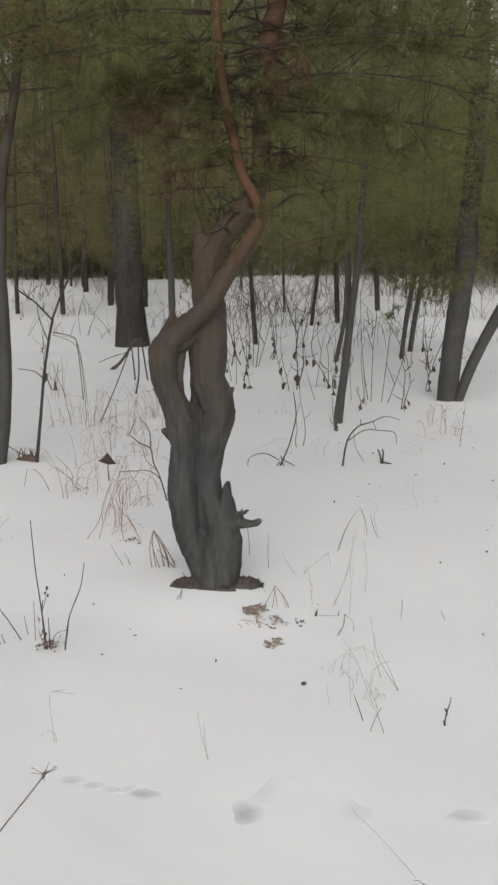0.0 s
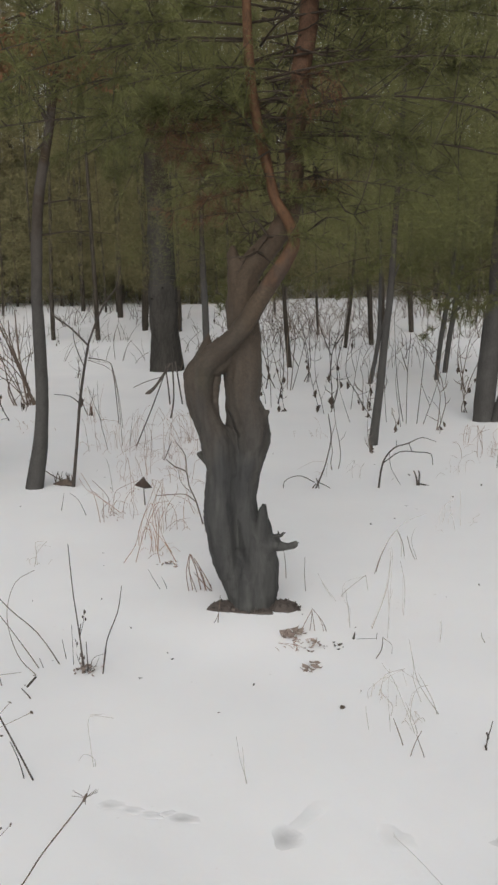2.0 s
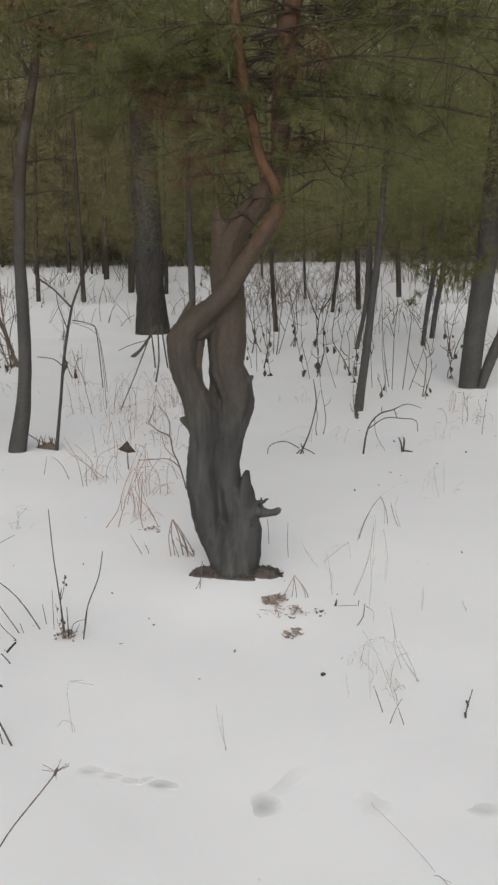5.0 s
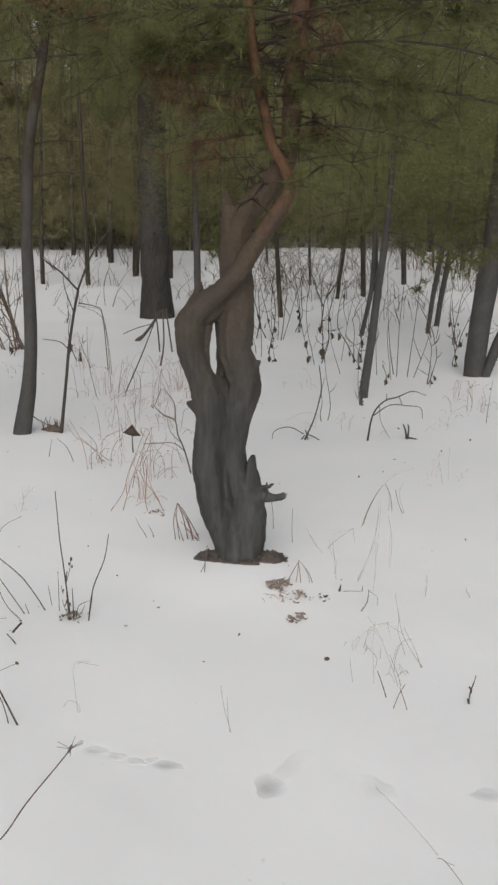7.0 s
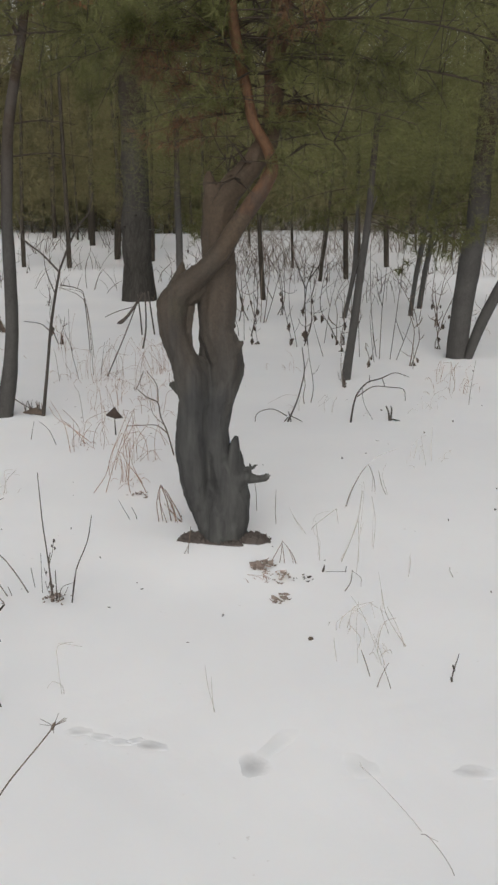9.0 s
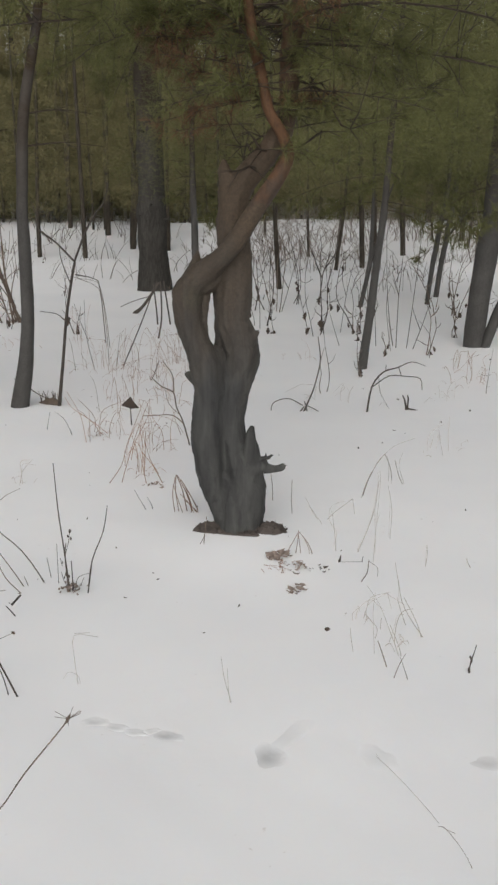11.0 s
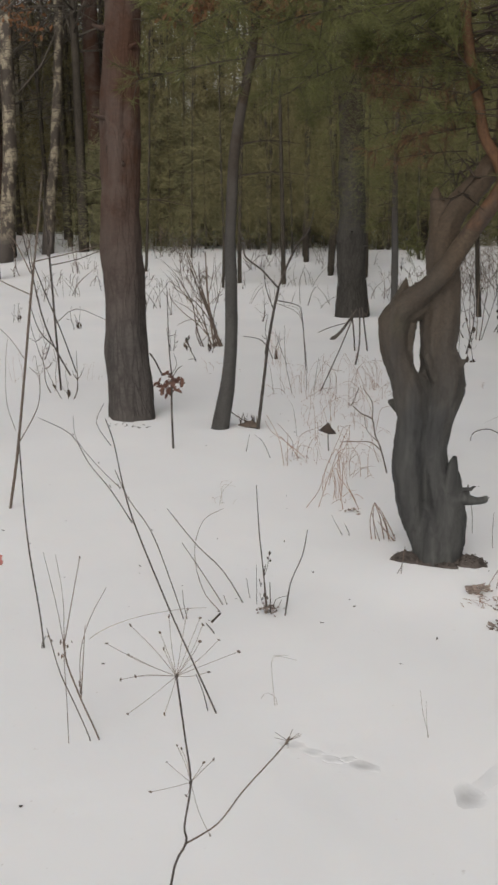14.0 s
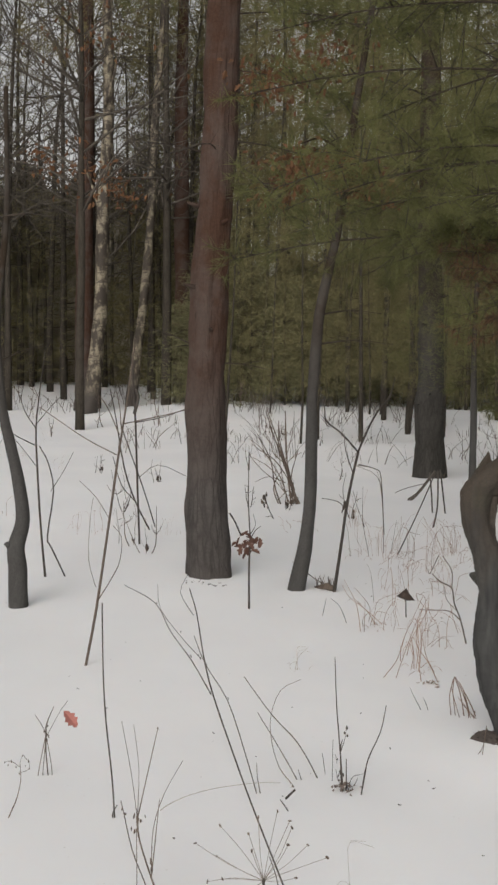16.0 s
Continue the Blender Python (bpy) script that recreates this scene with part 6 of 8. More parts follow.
    tube(v, f, [(-0.125, -0.035, 1.075, 0.030), (-0.085, -0.03, 1.115, 0.040), (-0.04, -0.02, 1.16, 0.036)], 16, 5, 0.2, rng)
    # a strand inside the slit
    tube(v, f, [(-0.100, -0.02, 0.79, 0.018), (-0.112, -0.03, 0.88, 0.013), (-0.115, -0.03, 0.98, 0.012), (-0.106, -0.03, 1.08, 0.016)], 10, 5, 0.25, rng)
    # the shoulder that carries the dead spike and the snapped branch
    tube(v, f, [(0.040, 0.0, 0.10, 0.060), (0.060, 0.0, 0.22, 0.056), (0.072, 0.0, 0.31, 0.046), (0.078, 0.0, 0.385, 0.030), (0.080, 0.0, 0.43, 0.016)], 20, 5, 0.15, rng)
    tube(v, f, [(0.060, 0.0, 0.27, 0.050), (0.105, -0.004, 0.312, 0.038), (0.140, -0.008, 0.312, 0.022)], 16, 5, 0.2, rng)
    # splinters on the ledge of the burl
    tube(v, f, [(0.050, -0.02, 0.88, 0.012), (0.066, -0.02, 0.915, 0.008), (0.078, -0.02, 0.932, 0.002)], 8, 3, 0.3, rng)
    trunk = mesh_part("trunk", v, f, M_TWISTED, top, smooth=True)
    rm = trunk.modifiers.new("fuse", "REMESH")
    rm.mode, rm.voxel_size, rm.use_smooth_shade = "VOXEL", 0.006, True
    sm = trunk.modifiers.new("ease", "SMOOTH")
    sm.factor, sm.iterations = 0.5, 1
    for size, depth in ((0.14, 0.022), (0.045, 0.010), (0.013, 0.004)):
        tex = bpy.data.textures.new("gnarl", "CLOUDS")
        tex.noise_scale, tex.noise_depth = size, 3
        di = trunk.modifiers.new("gnarl", "DISPLACE")
        di.texture, di.strength, di.mid_level, di.texture_coords = tex, depth, 0.5, "LOCAL"
    v, f = [], []
    tube(v, f, [(0.061, 0.0, 0.25, 0.050), (0.067, 0.0, 0.375, 0.036), (0.073, 0.0, 0.45, 0.024), (0.080, 0.0, 0.488, 0.010)], 14, 6, 0.35, rng)
    mesh_part("dead_spike", v, f, M_TWISTED, top, "dark jagged dead spike", True)
    v, f = [], []
    tube(v, f, [(0.085, 0.0, 0.306, 0.034), (0.118, -0.005, 0.312, 0.031), (0.148, -0.01, 0.306, 0.020), (0.180, -0.01, 0.305, 0.014), (0.205, -0.01, 0.311, 0.014), (0.221, -0.01, 0.318, 0.009)], 16, 8, 0.4, rng, ridge=0.15)
    for k in range(4):
        tube(v, f, [(0.208, -0.01, 0.310 + 0.005 * k, 0.006), (0.222 + 0.004 * (k % 3), -0.012, 0.311 + 0.006 * k, 0.002)], 5, 2)
    tube(v, f, [(0.105, -0.01, 0.335, 0.018), (0.128, -0.01, 0.350, 0.010), (0.150, -0.01, 0.352, 0.008), (0.160, -0.01, 0.362, 0.006), (0.172, -0.01, 0.366, 0.002)], 7, 4, 0.3, rng)
    tube(v, f, [(0.136, -0.01, 0.350, 0.008), (0.140, -0.01, 0.362, 0.005), (0.139, -0.01, 0.372, 0.002)], 6, 3, 0.3, rng)
    mesh_part("broken_branch", v, f, M_TWISTED, top, "snapped branch stub", True)
    v, f = [], []
    tube(v, f, [(-0.130, -0.03, 0.690, 0.040), (-0.170, -0.03, 0.708, 0.026), (-0.192, -0.03, 0.714, 0.016), (-0.206, -0.03, 0.716, 0.006)], 10, 5, 0.35, rng)
    mesh_part("branch_stub", v, f, M_TWISTED, top, "", True)
    # the reddish limb that bends up from the left stem
    v, f = [], []
    tube(v, f, [(0.090, -0.08, 1.38, 0.034), (0.125, -0.07, 1.431, 0.034), (0.195, -0.06, 1.534, 0.030), (0.229, -0.05, 1.613, 0.026), (0.206, -0.05, 1.692, 0.023), (0.154, -0.05, 1.782, 0.022),
                (0.123, -0.05, 1.915, 0.023), (0.096, -0.05, 2.025, 0.022), (0.071, -0.05, 2.177, 0.020), (0.058, -0.05, 2.326, 0.020), (0.051, -0.04, 2.536, 0.019), (0.045, -0.03, 3.3, 0.014)], 16, 6, 0.14, rng)
    mesh_part("limb", v, f, M_LIMB, top, "bent orange-brown pine limb", True)
    # dead twiggy branches in the upper trunk
    for k in range(52):
        h = rng.uniform(1.5, 3.1)
        a = rng.uniform(0, 2 * math.pi)
        x, y = 0.02 + 0.24 * min(1, max(0, (h - 1.4) / 0.4)) * rng.choice((1, 1, 0.35)), rng.uniform(-0.05, 0.05)
        ln = rng.uniform(0.12, 0.42)
        v, f = [], []
        p = [(x, y, h, 0.006)]
        for s in (0.35, 0.7, 1.0):
            p.append((x + ln * s * math.cos(a), y + ln * s * math.sin(a), h + ln * s * rng.uniform(-0.35, 0.5), 0.006 * (1 - 0.75 * s)))
        tube(v, f, p, 4, 3)
        for _ in range(5):
            q = p[rng.choice((1, 2))]
            b = a + rng.uniform(-1.3, 1.3)
            l2 = ln * rng.uniform(0.2, 0.5)
            tube(v, f, [q, (q[0] + l2 * math.cos(b), q[1] + l2 * math.sin(b), q[2] + rng.uniform(-0.08, 0.08), 0.0012)], 3, 2)
        mesh_part("dead_twig", v, f, M_DEADTWIG, top, smooth=True)
    return top


PINE = twisted_pine()


def needle_tufts(rng, spots, n=26, length=0.075, width=0.0016):
    """Tufts of needles: slim triangles that spray from each spot along its direction."""
    v, f = [], []
    for (x, y, z), (dx, dy, dz) in spots:
        d = Vector((dx, dy, dz))
        for _ in range(n):
            w = (d * rng.uniform(0.2, 1.3) + Vector((rng.gauss(0, 0.6), rng.gauss(0, 0.6), rng.gauss(0, 0.6)))).normalized()
            s = w.cross(Vector((rng.gauss(0, 1), rng.gauss(0, 1), rng.gauss(0, 1)))).normalized() * width
            b = Vector((x, y, z)) + d * rng.uniform(-0.05, 0.02)
            t = b + w * length * rng.uniform(0.7, 1.2)
            k = len(v)
            v += [tuple(b - s), tuple(b + s), tuple(t)]
            f.append((k, k + 1, k + 2))
    return v, f


def pine_bough(parent, rng, start, direction, length, tufts=34, droop=0.15, n=26, needle=0.075, width=0.0016, mat=None):
    """A bough: a bending stick, side shoots, and needle tufts along them."""
    mat = mat or M_NEEDLE
    d = Vector(direction).normalized()
    v, f, spots = [], [], []
    p = []
    for i in range(5):
        s = i / 4
        q = Vector(start) + d * (length * s) + Vector((0, 0, -droop * length * s * s))
        p.append((q.x, q.y, q.z, 0.0042 * length * (1 - 0.8 * s) + 0.001))
    tube(v, f, p, 5, 2)
    for i in range(tufts):
        s = rng.uniform(0.25, 1.0)
        q = Vector(start) + d * (length * s) + Vector((0, 0, -droop * length * s * s))
        side = Vector((rng.gauss(0, 1), rng.gauss(0, 1), rng.gauss(0, 0.5)))
        side = (side - d * side.dot(d)).normalized()
        e = q + (side * rng.uniform(0.15, 0.75) + d * rng.uniform(0, 0.4)) * length * 0.42 * (1.15 - 0.7 * s)
        tube(v, f, [(*q, 0.0025), (*((q + e) / 2 + Vector((0, 0, 0.01))), 0.002), (*e, 0.0012)], 3, 1)
        spots.append((tuple(e), tuple((e - q).normalized())))
        if rng.random() < 0.6:
            spots.append((tuple((q + e) / 2), tuple((e - q).normalized())))
    mesh_part("bough", v, f, M_DEADTWIG, parent, smooth=True)
    v, f = needle_tufts(rng, spots, n, needle, width)
    mesh_part("needles", v, f, mat, parent, "dull green pine needles" if mat == M_NEEDLE else "dead brown pine needles")


def twisted_pine_crown():
    rng = random.Random(21)
    for k in range(58):
        h = rng.uniform(2.02, 3.5)
        a = (2.4 * k + rng.uniform(-0.5, 0.5)) % 6.28
        if h < 2.75 and 4.1 < a < 5.4:
            a = rng.choice((a - 1.4, a + 1.3))
        x = 0.05 if k % 2 else 0.26
        pine_bough(PINE, rng, (x, 0.0, h), (math.cos(a), math.sin(a), rng.uniform(-0.05, 0.25)), rng.uniform(0.6, 1.35), 34, 0.2, 32, 0.07, 0.0012)
    # short green boughs low on the leaders, on the open side
    for k in range(14):
        h = rng.uniform(1.62, 2.05)
        a = rng.choice((rng.uniform(2.8, 4.0), rng.uniform(5.7, 6.6)))
        x = 0.05 + 0.2 * min(1, (h - 1.5) / 0.3) if k % 2 else 0.10
        pine_bough(PINE, rng, (x, -0.04, h), (math.cos(a), math.sin(a), rng.uniform(-0.05, 0.3)), rng.uniform(0.3, 0.6), 14, 0.15, 22, 0.06, 0.0011)
    # dead boughs that keep brown needles, low on both leaders
    for k in range(16):
        h = rng.uniform(1.68, 2.25)
        a = rng.choice((rng.uniform(-0.9, 0.7), rng.uniform(2.4, 3.9)))
        x = 0.16 if k % 3 else 0.08
        pine_bough(PINE, rng, (x, 0.0, h), (math.cos(a), math.sin(a), rng.uniform(-0.2, 0.3)), rng.uniform(0.25, 0.5), 12, 0.1, 14, 0.06, 0.0011, M_DEADNEEDLE)


twisted_pine_crown()


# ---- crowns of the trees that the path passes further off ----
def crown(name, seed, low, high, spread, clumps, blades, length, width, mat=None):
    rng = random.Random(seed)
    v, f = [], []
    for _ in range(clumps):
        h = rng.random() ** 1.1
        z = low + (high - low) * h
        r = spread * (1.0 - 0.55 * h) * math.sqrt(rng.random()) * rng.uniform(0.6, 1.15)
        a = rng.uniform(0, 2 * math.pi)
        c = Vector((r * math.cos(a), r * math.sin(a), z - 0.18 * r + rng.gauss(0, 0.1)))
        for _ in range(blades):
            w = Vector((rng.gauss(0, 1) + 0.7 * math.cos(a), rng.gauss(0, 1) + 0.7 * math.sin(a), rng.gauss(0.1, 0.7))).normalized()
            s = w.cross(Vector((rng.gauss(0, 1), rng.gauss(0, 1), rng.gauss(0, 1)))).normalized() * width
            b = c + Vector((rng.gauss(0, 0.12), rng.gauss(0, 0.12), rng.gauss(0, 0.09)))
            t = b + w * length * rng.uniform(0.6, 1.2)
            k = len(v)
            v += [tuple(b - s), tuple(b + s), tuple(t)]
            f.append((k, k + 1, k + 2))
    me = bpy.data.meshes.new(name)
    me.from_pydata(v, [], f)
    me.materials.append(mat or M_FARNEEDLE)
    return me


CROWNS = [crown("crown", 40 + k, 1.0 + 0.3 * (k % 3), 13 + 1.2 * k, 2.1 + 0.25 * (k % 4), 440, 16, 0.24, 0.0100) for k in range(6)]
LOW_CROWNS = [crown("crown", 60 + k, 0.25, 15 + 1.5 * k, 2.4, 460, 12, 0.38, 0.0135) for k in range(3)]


def trunk_mesh(seed, tall, r):
    rng = random.Random(seed)
    v, f = [], []
    lean = rng.uniform(-0.03, 0.03)
    tube(v, f, [(lean * z + rng.uniform(-0.03, 0.03), 0.5 * lean * z, z, r * (1 - 0.75 * z / tall)) for z in np.linspace(-0.1, tall, 7)], 8, 2, 0.15, rng)
    for _ in range(14):
        z = rng.uniform(1.2, tall * 0.7)
        a = rng.uniform(0, 6.28)
        ln = rng.uniform(0.4, 1.5)
        tube(v, f, [(lean * z, 0, z, 0.018), (lean * z + 0.5 * ln * math.cos(a), 0.5 * ln * math.sin(a), z + 0.05, 0.012), (lean * z + ln * math.cos(a), ln * math.sin(a), z + rng.uniform(-0.2, 0.3), 0.005)], 4, 2)
    me = bpy.data.meshes.new("trunk")
    me.from_pydata(v, [], f)
    me.shade_smooth()
    me.materials.append(M_FARBARK)
    return me


TRUNKS = [trunk_mesh(70 + k, 11 + k, 0.06 + 0.012 * k) for k in range(6)]


def far_forest():
    rng = random.Random(5)
    placed = []
    tries = 0
    while len(placed) < 165 and tries < 5000:
        tries += 1
        a = math.radians(rng.uniform(-44, 20))
        d = rng.uniform(41, 49) if rng.random() < 0.55 else rng.uniform(31, 41)
        x, y = 0.45 + d * math.sin(a), 0.1 + d * math.cos(a)
        if any((x - p) ** 2 + (y - q) ** 2 < 1.6 for p, q in placed):
            continue
        open_left = math.degrees(a) < -25
        if open_left and (d < 36 or (math.degrees(a) < -29.0 and rng.random() < 0.85)):
            continue
        placed.append((x, y))
        k = rng.randrange(6)
        top = thing("far_pine", x, y, "distant dark pine with dull green crown", "tree", "distant pines")
        t = new("trunk", TRUNKS[k])
        t.parent = top
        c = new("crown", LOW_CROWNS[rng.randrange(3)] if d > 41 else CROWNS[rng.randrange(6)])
        c.parent = top
        c.rotation_euler = (0, 0, rng.uniform(0, 6.28))
        s = rng.uniform(0.8, 1.2)
        gap = -0.5 < math.degrees(a) < 8 or (math.degrees(a) < -32 and k % 2)
        c.scale = (s, s, rng.uniform(0.36, 0.47) if gap and k % 6 else rng.uniform(1.0, 1.25))


far_forest()


# ---- boughs on the old pine and on the near pine ----
def bough_ring(parent, seed, count, low, high, reach, tufts, n, needle, width, centre=(0, 0)):
    rng = random.Random(seed)
    for k in range(count):
        a = 2.4 * k + rng.uniform(-0.4, 0.4)
        h = low + (high - low) * (k + rng.random()) / count
        pine_bough(parent, rng, (centre[0], centre[1], h), (math.cos(a), math.sin(a), rng.uniform(-0.1, 0.2)),
                   reach * rng.uniform(0.7, 1.1), tufts, 0.18, n, needle, width)


def stubs(parent, seed, count, low, high, radius, mat):
    rng = random.Random(seed)
    for _ in range(count):
        a, h = rng.uniform(-3.0, 0.0), rng.uniform(low, high)
        ln = rng.uniform(0.04, 0.10)
        c, s = math.cos(a), math.sin(a)
        v, f = [], []
        tube(v, f, [(c * radius * 0.8, s * radius * 0.8, h, 0.022), (c * (radius + 0.5 * ln), s * (radius + 0.5 * ln), h + 0.01, 0.014), (c * (radius + ln), s * (radius + ln), h + 0.02, 0.009)], 7, 3, 0.3, rng)
        mesh_part("branch_stub", v, f, mat, parent, smooth=True)


PINES = [o for o in scene.objects if o.name.startswith("scots_pine")]
NEAR_PINE = min(PINES, key=lambda o: o.location.y)
OLD_PINE = max(PINES, key=lambda o: o.location.y)
stubs(NEAR_PINE, 3, 4, 1.7, 3.6, 0.130, M_PINE)
stubs(OLD_PINE, 4, 8, 0.8, 3.0, 0.19, M_OLDPINE)
bough_ring(OLD_PINE, 31, 18, 2.7, 5.6, 1.9, 60, 40, 0.09, 0.0016)
bough_ring(NEAR_PINE, 33, 8, 4.3, 6.0, 1.6, 40, 30, 0.09, 0.0018)
rn = random.Random(35)
for k in range(8):
    a, h = rn.uniform(-0.5, 0.9), rn.uniform(2.6, 4.6)
    pine_bough(NEAR_PINE, rn, (0.03, 0.0, h), (math.cos(a), math.sin(a), rn.uniform(-0.1, 0.15)), rn.uniform(0.9, 1.5), 40, 0.22, 34, 0.08, 0.0017)
# the knot scar on the near pine
v, f = [], []
tube(v, f, [(-0.035, -0.105, 1.93, 0.045), (-0.04, -0.130, 1.93, 0.036), (-0.042, -0.137, 1.93, 0.014)], 12, 3, 0.3, random.Random(2))
mesh_part("knot", v, f, M_GREY, NEAR_PINE, "dark branch scar", True)


# green crowns on the young pines, starting just above head height
YOUNG_CROWNS = [crown("crown", 140 + k, 1.6, 5.2, 1.3, 340, 72, 0.09, 0.0023, M_NEEDLE) for k in range(3)]
rc = random.Random(17)
for k, o in enumerate([o for o in scene.objects if o.name.startswith("young_tree")]):
    c = new("crown", YOUNG_CROWNS[k % 3])
    c.parent = o
    c.rotation_euler = (0, 0, rc.uniform(0, 6.28))
    c.location = (0.1, 0, rc.uniform(0, 0.3))
    c["label"] = "thin dull green needle crown"


# a few low sprigs that hang from the young trees above the brush
for o in [o for o in scene.objects if o.name.startswith("young_tree")]:
    for k in range(5):
        a, h = rc.uniform(0, 6.28), rc.uniform(1.15, 1.8)
        pine_bough(o, rc, (0.14, 0.0, h), (math.cos(a), math.sin(a), rc.uniform(-0.3, 0.1)), rc.uniform(0.5, 0.9), 16, 0.25, 24, 0.07, 0.0022)


c = new("crown", crown("crown", 150, 3.3, 7.5, 1.7, 420, 64, 0.095, 0.0028, M_NEEDLE))
c.parent = OLD_PINE
c["label"] = "thin dull green needle crown"
# the high crowns of the tall pines at the wood edge
for k, o in enumerate([o for o in scene.objects if o.name.startswith("tall_pine")]):
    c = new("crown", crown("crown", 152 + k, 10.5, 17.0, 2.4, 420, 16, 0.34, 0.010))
    c.parent = o
    c["label"] = "dull green needle crown"
for k, o in enumerate([o for o in scene.objects if o.name.startswith("far_pine") and len(o.children) == 1]):
    c = new("crown", CROWNS[k % 6])
    c.parent, c.scale, c.location = o, (0.5, 0.5, 0.5), (0, 0, 0.6)
    c.rotation_euler = (0, 0, rc.uniform(0, 6.28))


# ---- leaves ----
def leaf_shape(size, lobes=4, curl=0.25):
    """A lobed oak leaf, about size long, lying along x and curled across."""
    pts = []
    for k in range(lobes * 2 + 1):
        s = k / (lobes * 2)
        w = 0.34 * math.sin(math.pi * min(1, s * 0.92 + 0.06)) * (1.0 if k % 2 else 0.62)
        pts.append((s, max(w, 0.03)))
    verts = [(p * size, 0, 0) for p, _ in pts]
    n = len(pts)
    for sgn in (1, -1):
        verts += [((p + 0.05) * size, sgn * w * size, curl * w * size * 1.4 + 0.04 * size * math.sin(9 * p + sgn)) for p, w in pts]
    faces = []
    for i in range(n - 1):
        faces.append((i, i + 1, n + i + 1, n + i))
        faces.append((i + 1, i, 2 * n + i, 2 * n + i + 1))
    return verts, faces


LEAF_VARIANTS = []
for k in range(4):
    lv, lf = leaf_shape(1.0, 3 + k % 2, 0.25 + 0.25 * k)
    me = bpy.data.meshes.new("leaf")
    me.from_pydata(lv, [], lf)
    LEAF_VARIANTS.append((lv, lf, me))


def leaf_mesh(size, mat, seed):
    rng = random.Random(seed)
    lv, lf, _ = rng.choice(LEAF_VARIANTS)
    me = bpy.data.meshes.new("leaf")
    me.from_pydata([(x * size, y * size, z * size) for x, y, z in lv], [], lf)
    me.materials.append(mat)
    return me


def leaves_on(parent, spots, size, mat, seed, label=""):
    rng = random.Random(seed)
    for x, y, z in spots:
        ob = new("leaf", leaf_mesh(size * rng.uniform(0.7, 1.2), mat, rng.random()))
        ob.parent = parent
        ob.location = (x, y, z)
        ob.rotation_euler = (rng.uniform(-1, 1), rng.uniform(0.1, 1.5), rng.uniform(0, 6.28))
        if label:
            ob["label"] = label


def leaf_cloud(parent, seed, blobs, per, size, mat, label):
    """Many leaves in loose bunches, in one mesh."""
    rng = random.Random(seed)
    v, f = [], []
    for bx, by, bz, br in blobs:
        for _ in range(per):
            lv, lf, _m = rng.choice(LEAF_VARIANTS)
            rot = Euler((rng.uniform(-1.2, 1.2), rng.uniform(-0.2, 1.5), rng.uniform(0, 6.28))).to_matrix()
            s = size * rng.uniform(0.6, 1.2)
            c = Vector((bx + rng.gauss(0, br), by + rng.gauss(0, br), bz + rng.gauss(0, br * 0.55)))
            k = len(v)
            v += [tuple(c + rot @ (Vector(p) * s)) for p in lv]
            f += [tuple(k + i for i in q) for q in lf]
    ob = mesh_part("leaves", v, f, mat, parent, label)
    ob["kind"] = "stuff"


OAK = next(o for o in scene.objects if o.name == "oak_sapling")
leaf_cloud(OAK, 8, [(-0.12, -0.05, 2.80, 0.12), (0.0, 0.0, 2.95, 0.13), (0.42, 0.1, 2.78, 0.12), (0.32, 0.1, 2.92, 0.10), (0.10, 0, 2.85, 0.11), (-0.22, 0, 3.55, 0.16), (0.15, 0.1, 3.7, 0.2)],
           110, 0.052, M_OAKLEAF, "rusty dead oak leaves")
SEEDLING = next(o for o in scene.objects if o.name == "oak_seedling")
rs = random.Random(15)
leaves_on(SEEDLING, [(rs.gauss(-0.02, 0.016), rs.gauss(0, 0.025), rs.gauss(0.435, 0.032)) for _ in range(34)] + [(0.045, 0.02, 0.475), (0.06, 0.02, 0.47)], 0.058, M_MAROON, 16)
WEED = min((o for o in scene.objects if o.name.startswith("dry_weed")), key=lambda o: (o.location.x + 1.773) ** 2 + (o.location.y - 3.27) ** 2)
leaf = new("leaf", leaf_mesh(0.078, M_REDLEAF, 3))
leaf.parent, leaf.location = WEED, (0.052, 0.030, 0.252)
leaf.rotation_euler = (radians(65), radians(52), radians(25))
leaf["label"] = "single red oak leaf"


